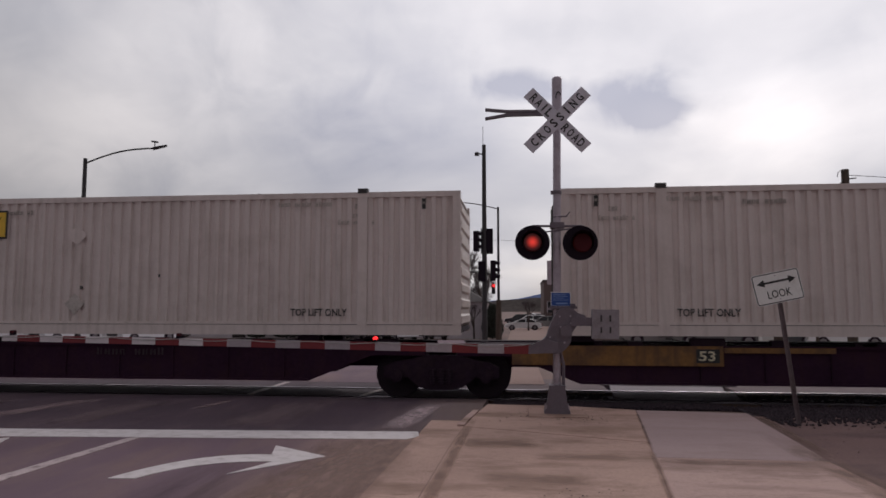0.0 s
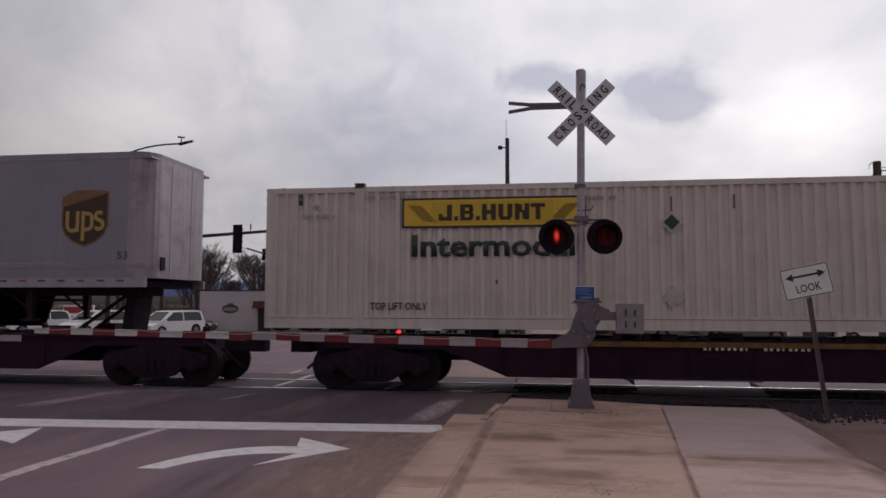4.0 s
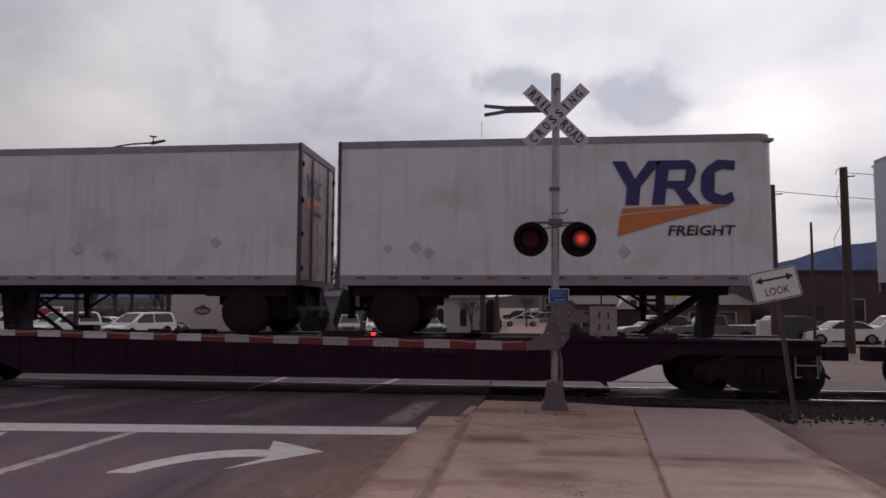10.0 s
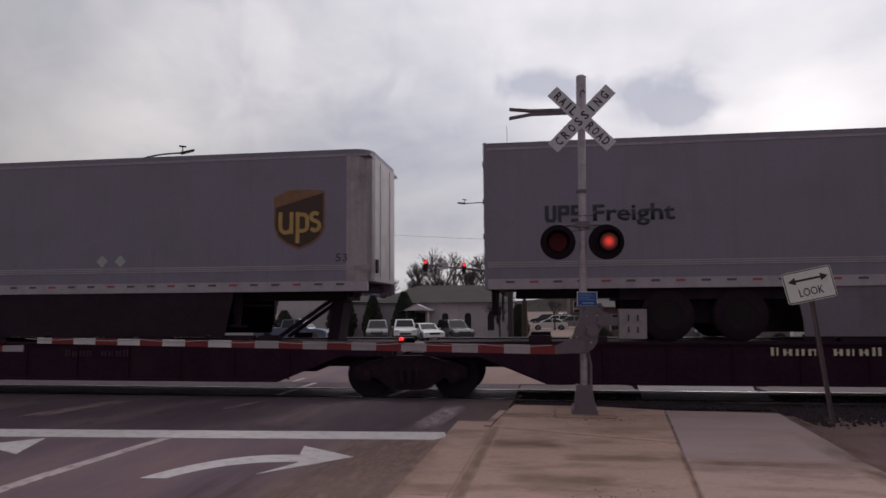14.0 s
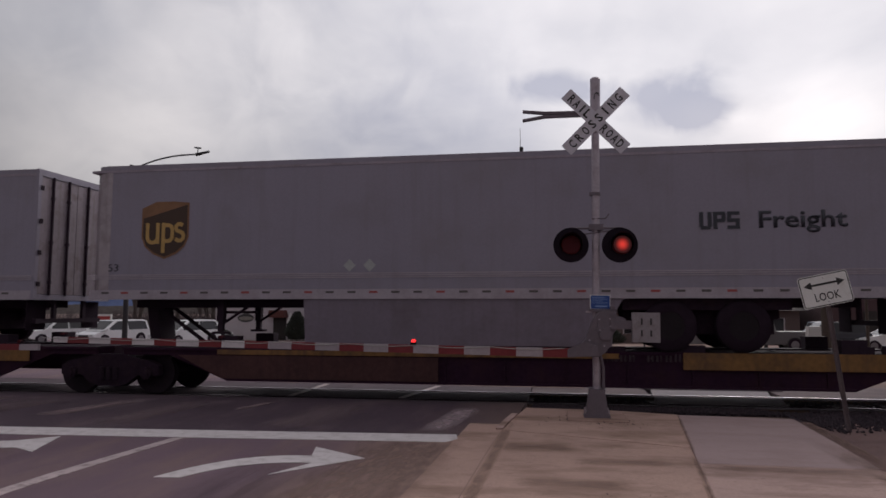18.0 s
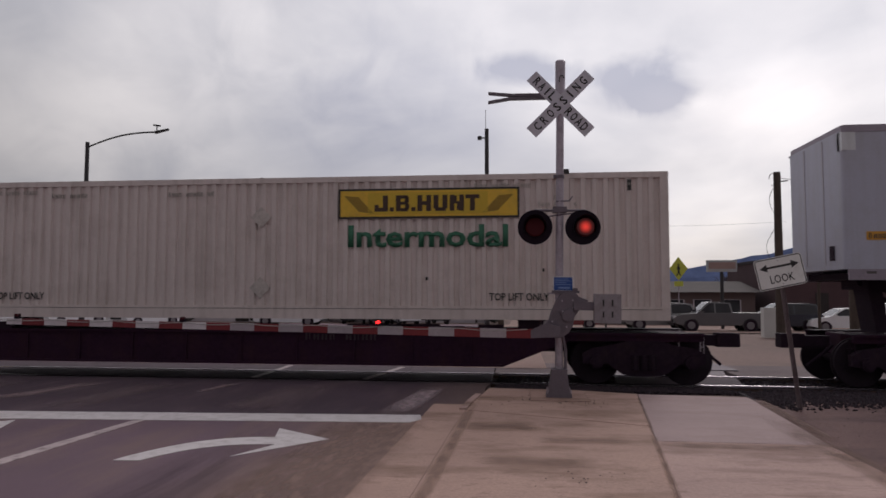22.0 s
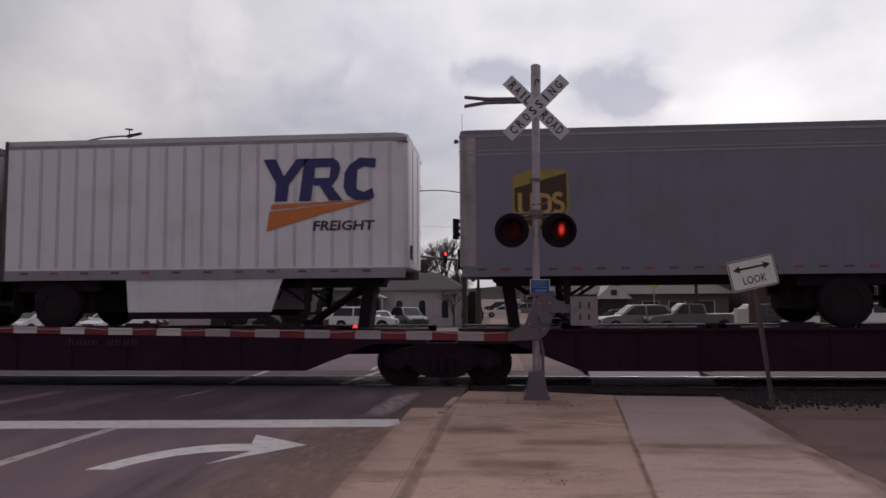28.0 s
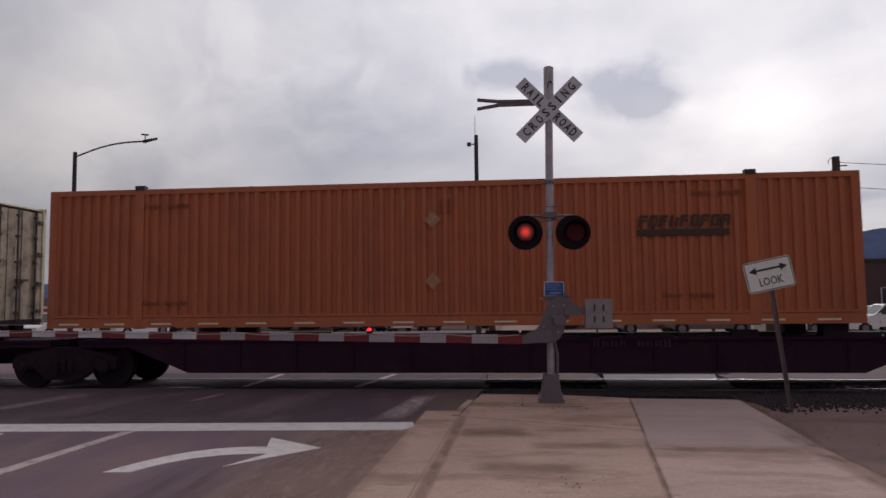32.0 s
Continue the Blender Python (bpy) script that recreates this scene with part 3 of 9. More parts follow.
def prism(bm, pts, y0, y1, m=None):
    """Extrude an outline in x, z from y0 to y1. The outline may not cross itself."""
    area = sum(p[0] * q[1] - q[0] * p[1] for p, q in zip(pts, pts[1:] + pts[:1]))
    if area < 0:
        pts = pts[::-1]
    a = [bm.verts.new((p[0], y0, p[1])) for p in pts]
    b = [bm.verts.new((p[0], y1, p[1])) for p in pts]
    if m:
        for v in a + b:
            v.co = m @ v.co
    bm.faces.new(a); bm.faces.new(b[::-1])
    n = len(pts)
    for i in range(n):
        bm.faces.new((a[(i + 1) % n], a[i], b[i], b[(i + 1) % n]))


def slab(bm, pts, z0, z1):
    """Extrude an outline in x, y from z0 to z1."""
    area = sum(p[0] * q[1] - q[0] * p[1] for p, q in zip(pts, pts[1:] + pts[:1]))
    if area < 0:
        pts = pts[::-1]
    a = [bm.verts.new((p[0], p[1], z0)) for p in pts]
    b = [bm.verts.new((p[0], p[1], z1)) for p in pts]
    bm.faces.new(a[::-1]); bm.faces.new(b)
    n = len(pts)
    for i in range(n):
        bm.faces.new((a[i], a[(i + 1) % n], b[(i + 1) % n], b[i]))


def bevelled(bm, w, seg=2):
    bmesh.ops.bevel(bm, geom=[e for e in bm.edges if e.calc_face_angle(0) > 0.5], offset=w, segments=seg, affect="EDGES", profile=0.6)
    return bm


def bmn():
    return bmesh.new()


def mesh_of(bm, name, material, smooth=False):
    bmesh.ops.recalc_face_normals(bm, faces=bm.faces[:])
    me = bpy.data.meshes.new(name)
    bm.to_mesh(me)
    bm.free()
    me.materials.append(material)
    if smooth:
        for p in me.polygons:
            p.use_smooth = True
        me.set_sharp_from_angle(angle=radians(40))
    return me


def part(name, bm, material, parent=None, label="", at=None, smooth=False):
    me = bm if isinstance(bm, bpy.types.Mesh) else mesh_of(bm, name, material, smooth)
    ob = new(name, me)
    if parent is not None:
        ob.parent = parent
    if at is not None:
        ob.matrix_basis = at
    if label:
        ob["label"] = label
    return ob


def thing(name, label, category, group="", at=None, kind=""):
    ob = new(name)
    ob.empty_display_size = 0.2
    tagged(ob, label, category, group, kind)
    if at is not None:
        ob.matrix_basis = at
    return ob


def tube(bm, pts, r, n=6):
    """One continuous bent tube along the points."""
    pts = [Vector(p) for p in pts]
    rings = []
    for i, p in enumerate(pts):
        d = (pts[min(i + 1, len(pts) - 1)] - pts[max(i - 1, 0)]).normalized()
        q = d.to_track_quat("Z", "Y").to_matrix()
        rings.append([bm.verts.new(p + q @ Vector((r * math.cos(k * math.tau / n), r * math.sin(k * math.tau / n), 0))) for k in range(n)])
    for a, b in zip(rings, rings[1:]):
        for k in range(n):
            bm.faces.new((a[k], a[(k + 1) % n], b[(k + 1) % n], b[k]))
    bm.faces.new(rings[0][::-1]); bm.faces.new(rings[-1])


def text_bm(body, width, height, depth=0.004, slant=0.0, bold=0.0):
    """Flat raised letters in x, z facing -y, lower left corner at the origin, fitted to width and height."""
    cu = bpy.data.curves.new("letters", "FONT")
    cu.body, cu.size, cu.resolution_u = body, 1.0, 2
    cu.offset = bold
    ob = bpy.data.objects.new("letters", cu)
    scene.collection.objects.link(ob)
    me = bpy.data.meshes.new_from_object(ob.evaluated_get(bpy.context.evaluated_depsgraph_get()))
    bpy.data.objects.remove(ob)
    bpy.data.curves.remove(cu)
    bm = bmesh.new()
    bm.from_mesh(me)
    bpy.data.meshes.remove(me)
    xs = [v.co.x for v in bm.verts]; ys = [v.co.y for v in bm.verts]
    x0, x1, y0, y1 = min(xs), max(xs), min(ys), max(ys)
    for v in bm.verts:
        z = (v.co.y - y0) / (y1 - y0) * height
        x = (v.co.x - x0) / (x1 - x0) * width + slant * z
        v.co = (x, 0, z)
    ex = bmesh.ops.extrude_face_region(bm, geom=bm.faces[:])
    bmesh.ops.translate(bm, verts=[g for g in ex["geom"] if isinstance(g, bmesh.types.BMVert)], vec=(0, -depth, 0))
    return bm


def moved(bm, x, y, z):
    bmesh.ops.translate(bm, verts=bm.verts[:], vec=(x, y, z))
    return bm


# ---- the setting: ground, road, walk, track ----
TRACK_Y = 14.92
GAUGE = 0.76
RAIL_Z = -0.13
BED_Z = -0.15  # top of the crossing panels: the track lies a little lower than the walk


def ground_z(y):
    if y < 12.3:
        return 0.0
    if y < 14.1:
        return BED_Z * (y - 12.3) / 1.8
    if y < 18:
        return BED_Z
    if y < 47:
        return BED_Z - (0.72 + BED_Z) * (y - 18) / 29
    if y < 65:
        return -0.72 - 0.38 * (y - 47) / 18
    return -1.1


def sheet(bm, x0, x1, ys, lift):
    prev = None
    for y in ys:
        row = [bm.verts.new((x, y, ground_z(y) + lift)) for x in (x0, x1)]
        if prev:
            bm.faces.new((prev[0], prev[1], row[1], row[0]))
        prev = row


def strip_ys(y0, y1):
    return sorted({y0, y1, *(y for y in (18, 47, 65) if y0 < y < y1)})


def setting(name, bm, material, label):
    ob = part(name, bm, material)
    return tagged(ob, label, name.split("_")[0], kind="structure")


def build_ground():
    bm = bmn()
    prev = None
    # the ground dips under the track bed
    for y, dip in ((-400, 0), (12.2, 0), (12.3, 0.26), (14.1, 0.26), (18.2, 0.26), (18.4, 0), (47, 0), (65, 0), (3400, 0)):
        row = [bm.verts.new((x, y, ground_z(y) - 0.06 - dip)) for x in (-2600, 2600)]
        if prev:
            bm.faces.new((prev[0], prev[1], row[1], row[0]))
        prev = row
    setting("ground", bm, EARTH, "dry brown open ground reaching the distant hills")
    bm = bmn()
    bm.faces.new([bm.verts.new((x, y, 0.0)) for x, y in ((-26, -40), (-2.3, -40), (-2.3, 9.08), (-14, 8.33), (-26, 7.5))])
    setting("road", bm, ASPHALT, "worn brownish asphalt road leading to the crossing")
    bm = bmn()
    bm.faces.new([bm.verts.new((x, y, -0.004)) for x, y in ((-26, 7.504), (-14, 8.334), (-2.3, 9.084), (-0.62, 9.2), (-0.62, 12.35), (-26, 12.35))])
    setting("road_patch", bm, ASPHALT_NEW, "darker asphalt strip between stop line and track")
    bm = bmn()
    sheet(bm, -26, 0.6, strip_ys(16.95, 42.0), 0.0)
    setting("road_beyond", bm, ASPHALT, "worn asphalt road beyond the track")
    bm = bmn()
    sheet(bm, -420, 420, strip_ys(42.004, 57.5), 0.0)
    setting("road_cross_street", bm, ASPHALT, "broad asphalt cross street beyond the railway")
    bm = bmn()
    sheet(bm, -1.0, 12, strip_ys(57.504, 300), 0.0)
    setting("road_far", bm, ASPHALT, "asphalt street running away to the hills")
    bm = bmn()
    sheet(bm, 3.2, 60, (-40, 9.4, 11.32), 0.004)
    setting("ground_dirt", bm, DIRT, "bare trodden brown dirt beside the walk")


def road_paint(name, pts, label, material=PAINT_ROAD, lift=0.0):
    bm = bmn()
    slab(bm, pts, lift - 0.004, lift + 0.006)
    ob = part(name, bm, material)
    tagged(ob, label, "road marking", kind="structure")


def build_road_marks():
    road_paint("stop_line", [(-14, 8.62), (-7.4, 9.02), (-1.36, 9.42), (-1.3, 9.1), (-1.42, 8.87), (-7.2, 8.48), (-14, 8.05)], "broad white stop line with frayed end")
    # right turn arrow: a bent shaft and a barbed head
    shaft_out, shaft_in = [], []
    for i in range(11):
        a = i / 10
        shaft_out.append((-4.0 + 1.2 * (0.42 * a + 0.58 * a ** 2.2), 6.55 + 1.24 * math.sin(a * math.pi / 2)))
        shaft_in.append((-3.73 + 1.07 * (0.42 * a + 0.58 * a ** 2.2), 6.57 + 0.86 * math.sin(a * math.pi / 2)))
    pts = shaft_out + [(-2.93, 8.30), (-2.16, 7.76), (-2.92, 6.84)] + shaft_in[::-1]
    road_paint("turn_arrow", pts, "white painted right-turn arrow")
    road_paint("turn_arrow", [(-9.0, 7.0), (-8.6, 7.75), (-7.2, 7.95), (-6.86, 8.06), (-6.5, 8.43), (-6.12, 7.46), (-6.5, 7.66), (-7.2, 7.5), (-8.3, 7.3), (-8.6, 6.9)], "white painted lane arrow of the next lane")
    road_paint("lane_line", [(-5.16, 3.0), (-5.13, 6.5), (-4.98, 8.6), (-4.84, 8.6), (-4.96, 6.3), (-4.98, 3.0)], "faded white lane line", PAINT_WORN)
    # ghosts of older lane lines, wheel paths and dust on the asphalt
    def smear(name, x0, y0, x1, y1, w, material, label):
        bm = bmn()
        n = math.hypot(x1 - x0, y1 - y0)
        box(bm, -w / 2, w / 2, 0, n, -0.002, 0.003)
        ob = part(name, bm, material, at=pose(x0, y0, 0.0005 if material is TAR_DARK else 0.0025, 0, 0, math.degrees(math.atan2(x0 - x1, y1 - y0))))
        tagged(ob, label, "road marking", kind="structure")
    for x0, y0, x1, y1, w in ((-8.15, 9.9, -7.7, 12.3, 0.62), (-5.35, 11.1, -5.17, 12.3, 0.26), (-11.2, 9.8, -10.3, 12.3, 0.5)):
        smear("lane_ghost", x0, y0, x1, y1, w, PAINT_GHOST, "scuffed ghost of an old lane line")
    smear("road_scuff", -1.75, 9.5, -1.48, 12.2, 0.55, SCUFF_PALE, "pale scuffed patch beside the kerb")
    for x0, y0, x1, y1, w in ((-6.6, 9.3, -6.5, 12.3, 1.0), (-3.9, 9.4, -3.7, 12.3, 1.2), (-9.6, 9.0, -9.4, 12.3, 1.3)):
        smear("wheel_path", x0, y0, x1, y1, w, WHEEL_PATH, "dusty wheel path on the dark strip")
    for x0, y0, x1, y1, w in ((-3.0, -4, -3.0, 9.0, 1.3), (-6.6, -4, -6.5, 8.8, 1.5)):
        smear("tyre_track", x0, y0, x1, y1, w, TAR_DARK, "dark tyre track along the lane")
    smear("road_dust", -2.05, 3.0, -1.75, 9.6, 1.5, DUST_BROWN, "brown dust drifted along the gutter")
    # lane lines where they cross the track panels
    for x, lean in ((-5.67, 0.0), (-3.25, 0.16)):
        for y0, y1 in ((14.4, 15.5), (15.8, 16.8)):
            x0, x1 = x + lean * (y0 - 14.4), x + lean * (y1 - 14.4)
            road_paint("lane_line", [(x0 - 0.06, y0), (x0 + 0.07, y0), (x1 + 0.07, y1), (x1 - 0.06, y1)], "worn white lane line across the track panels", PAINT_WORN, BED_Z + 0.002)
    for x in (-3.2, -6.4):
        road_paint("lane_line", [(x, 17.1), (x, 17.95), (x + 0.12, 17.95), (x + 0.12, 17.1)], "faded white lane line", PAINT_WORN, BED_Z)


def build_walk():
    walkway = thing("pavement", "stained concrete pavement slabs with a paler new slab", "pavement", kind="structure")

    def seam(y):
        return 1.26 + (y - 5.96) * 0.105

    def left(y):
        return -0.876 + (y - 6.25) * 0.022 + max(0.0, y - 8.5) ** 2 * 0.0155

    # joints across the walk: y at the road edge and at the seam
    joints = [(-9, -9), (-6.6, -6.6), (-3.6, -3.6), (-0.6, -0.6), (2.2, 2.2), (5.2, 5.2), (9.85, 8.93)]
    for (a0, a1), (b0, b1) in zip(joints, joints[1:]):
        bm = bmn()
        side = [(left(a0 + (b0 - a0) * k / 6), a0 + 0.006 + (b0 - a0 - 0.012) * k / 6) for k in range(7)]
        slab(bm, [(seam(b1) - 0.007, b1 - 0.006), (seam(a1) - 0.007, a1 + 0.006)] + side, -0.12, 0.012)
        part("slab", bevelled(bm, 0.008, 1), CONCRETE, walkway)
    bm = bmn()
    slab(bm, [(left(9.86), 9.856), (seam(8.94) - 0.007, 8.936), (seam(11.72) - 0.007, 11.72), (0.8, 12.05), (-0.55, 12.14), (left(11.4), 11.4), (left(10.6), 10.6)], -0.12, 0.016)
    part("slab", bevelled(bm, 0.008, 1), CONCRETE, walkway)
    ys = [-9, -6.6, -3.6, -0.6, 2.2, 5.2, 8.05]
    for a, b in zip(ys, ys[1:]):
        bm = bmn()
        slab(bm, [(seam(a) + 0.007, a + 0.003), (3.3, a + 0.003), (3.3, b - 0.003), (seam(b) + 0.007, b - 0.003)], -0.12, 0.0125)
        part("slab", bevelled(bm, 0.008, 1), CONCRETE_NEW if a > 5 else CONCRETE, walkway)
    bm = bmn()
    slab(bm, [(seam(8.05) + 0.007, 8.055), (3.3, 8.055), (3.42, 9.7), (3.54, 11.53), (seam(11.7) + 0.007, 11.7)], -0.12, 0.014)
    part("slab", bevelled(bm, 0.008, 1), CONCRETE_SMOOTH, walkway, "paler newer concrete slab")
    # dirt washed over the edges, brown stains on the slabs and along the joints; the long strip at x -0.9 is kerb
    # shadow painted brown
    for x, y, w, n, turn in ((3.24, 1.5, 0.5, 8.5, 0), (3.42, 8.0, 0.24, 3.6, -3), (-0.9, 1.0, 0.18, 10.5, -1.2), (seam(4.0) - 0.01, 4.0, 0.09, 4.8, -6), (seam(8.2), 8.2, 0.07, 3.6, -6),
                             (3.3, 7.82, 0.42, 2.0, 88), (0.75, 6.85, 0.5, 1.25, 84), (0.25, 8.75, 0.8, 1.05, 97),
                             (1.3, 8.0, 0.5, 1.2, 93)):
        bm = bmn()
        box(bm, -w / 2, w / 2, 0, n, -0.002, 0.003)
        ob = part("ground_silt", bm, STAIN_SHADE_BROWN, at=pose(x, y, 0.018, 0, 0, turn))
        tagged(ob, "soft brown dirt stain and painted kerb shadow on the pavement", "ground", kind="structure")
    for pts in ([(seam(k) + d * 0.009, k) for d, ks in ((-1, range(-8, 12)), (1, range(11, -9, -1))) for k in ks], [(left(k * 0.5) - 0.006 + d * 0.009, k * 0.5) for d, ks in ((-1, range(-16, 24)), (1, range(23, -17, -1))) for k in ks]):
        bm = bmn()
        slab(bm, pts, -0.1, 0.0065)
        setting("ground_joint", bm, JOINT_DIRT, "dark dirt filling the joint between slabs")
    for a, b in ((16.95, 18.4), (18.41, 21.0), (21.01, 24.0)):
        bm = bmn()
        slab(bm, [(1.9, a), (5.0, a), (5.0, b), (1.9, b)], -0.12 + ground_z(b), 0.014 + ground_z((a + b) / 2))
        part("slab", bm, PANEL_MID, walkway)
    gutter = thing("kerb", "flush concrete gutter and kerb strip with brown silt", "kerb", kind="structure")
    def edge(y):
        return -1.41 + (y - 5.89) * 0.024

    y = -9.0
    while y < 10.3:
        y1 = min(y + 3.05, 10.4)
        bm = bmn()
        slab(bm, [(edge(y), y), (left(y) - 0.014, y), (left((y + y1) / 2) - 0.014, (y + y1) / 2), (left(y1) - 0.014, y1 - 0.006), (edge(y1), y1 - 0.006)], -0.12, 0.005)
        part("gutter_pan", bm, CONCRETE, gutter)
        if y < 9.3:
            bm = bmn()
            slab(bm, [(-2.3, y), (edge(y) - 0.004, y), (edge(y1) - 0.004, y1), (-2.3, y1)], -0.12, 0.001)
            part("silt_strip", bm, ASPHALT, gutter, "brown silt along the gutter")
        y = y1 + 0.004
    bm = bmn()
    slab(bm, [(left(9.9) - 0.11, 9.9), (left(9.9) - 0.012, 9.9), (left(10.6) - 0.012, 10.6), (left(11.35) - 0.012, 11.35), (left(11.35) - 0.11, 11.35), (left(10.6) - 0.11, 10.6)], -0.1, 0.03)
    part("kerb_nose", bevelled(bm, 0.012, 1), CONCRETE_NEW, gutter)
    bm = bmn()
    slab(bm, [(0.125, 10.745), (1.035, 10.725), (1.015, 11.695), (0.125, 11.715)], 0.0, 0.0185)
    tagged(part("footing_joint", bevelled(bm, 0.002, 1), JOINT_DIRT), "dark rusty joint round the mast footing", "footing", kind="structure")
    bm = bmn()
    slab(bm, [(0.14, 10.76), (1.02, 10.74), (1.0, 11.68), (0.14, 11.7)], 0.0, 0.03)
    tagged(part("mast_footing", bevelled(bm, 0.012, 1), CONCRETE), "cracked square concrete footing of the crossing mast", "footing", kind="structure")


def build_track():
    track = thing("track", "railway track with polished rails on concrete crossing panels", "track", kind="structure")
    for y in (TRACK_Y - GAUGE, TRACK_Y + GAUGE):
        bm = bmn()
        # crowned running surface with rounded shoulders
        top = [(-0.036, RAIL_Z - 0.055), (0.036, RAIL_Z - 0.055), (0.036, RAIL_Z - 0.016), (0.024, RAIL_Z - 0.003), (0.0, RAIL_Z), (-0.024, RAIL_Z - 0.003), (-0.036, RAIL_Z - 0.016)]
        ends = [[bm.verts.new((x, y + dy, z)) for dy, z in top] for x in (-120, 120)]
        for k in range(len(top)):
            bm.faces.new((ends[0][k], ends[1][k], ends[1][(k + 1) % 7], ends[0][(k + 1) % 7]))
        bm.faces.new(ends[0][::-1])
        bm.faces.new(ends[1])
        bmesh.ops.recalc_face_normals(bm, faces=bm.faces)
        part("rail_head", bm, RAIL_TOP, track, "bright polished rail head")
        bm = bmn()
        box(bm, -120, 120, y - 0.012, y + 0.012, RAIL_Z - 0.19, RAIL_Z - 0.055)
        box(bm, -120, 120, y - 0.07, y + 0.07, RAIL_Z - 0.21, RAIL_Z - 0.185)
        part("rail_web", bm, RAIL_SIDE, track)
    # full-depth panels across the road: inside the gauge and on both field sides
    x = -27.0
    while x < -0.7:
        x1 = min(x + 2.44, -0.62)
        for y0, y1, kind in ((TRACK_Y - GAUGE + 0.09, TRACK_Y + GAUGE - 0.09, PANEL), (TRACK_Y + GAUGE + 0.06, 16.9, PANEL)):
            bm = bmn()
            box(bm, x + 0.01, x1 - 0.01, y0, y1, BED_Z - 0.2, BED_Z)
            part("panel", bevelled(bm, 0.012, 1), kind, track)
        x = x1
    # asphalt ramp down to the near rail, with a dark flangeway
    bm = bmn()
    prof = [(12.354, -0.004), (13.2, -0.075), (TRACK_Y - GAUGE - 0.06, BED_Z), (TRACK_Y - GAUGE - 0.06, BED_Z - 0.2), (12.354, -0.2)]
    ends = [[bm.verts.new((x, y, z)) for y, z in prof] for x in (-26, -0.62)]
    for k in range(5):
        bm.faces.new((ends[0][k], ends[1][k], ends[1][(k + 1) % 5], ends[0][(k + 1) % 5]))
    bm.faces.new(ends[0][::-1])
    bm.faces.new(ends[1])
    bmesh.ops.recalc_face_normals(bm, faces=bm.faces)
    part("ramp", bm, ASPHALT_NEW, track, "dark asphalt ramp beside the rail")
    for y0, y1, xa, xb, kind in ((TRACK_Y - GAUGE + 0.1, TRACK_Y + GAUGE - 0.1, 1.9, 4.5, PANEL), (TRACK_Y + GAUGE + 0.06, 16.9, 2.0, 4.6, PANEL_MID)):
        bm = bmn()
        slab(bm, [(xa, y0), (xb - 0.2, y0), (xb + 0.05, y1), (xa + 0.1, y1)], BED_Z - 0.2, BED_Z)
        part("walk_panel", bevelled(bm, 0.015, 1), kind, track, "grey crossing panel for walkers")
    # sleepers outside the crossing
    for i in range(68):
        part("sleeper", SLEEPER, None, track, at=pose(4.9 + i * 0.52, TRACK_Y, BED_Z))
    for x in (-0.3, 0.22, 0.74, 1.26):
        part("sleeper", SLEEPER, None, track, at=pose(x, TRACK_Y, BED_Z))


def sleeper_mesh():
    bm = bmn()
    box(bm, -0.115, 0.115, -1.3, 1.3, -0.34, -0.19)
    return mesh_of(bevelled(bm, 0.012, 1), "sleeper", mat("sleeper_timber", (0.06, 0.045, 0.04), 0.9, vary=0.3, per_object=0.4))


SLEEPER = sleeper_mesh()


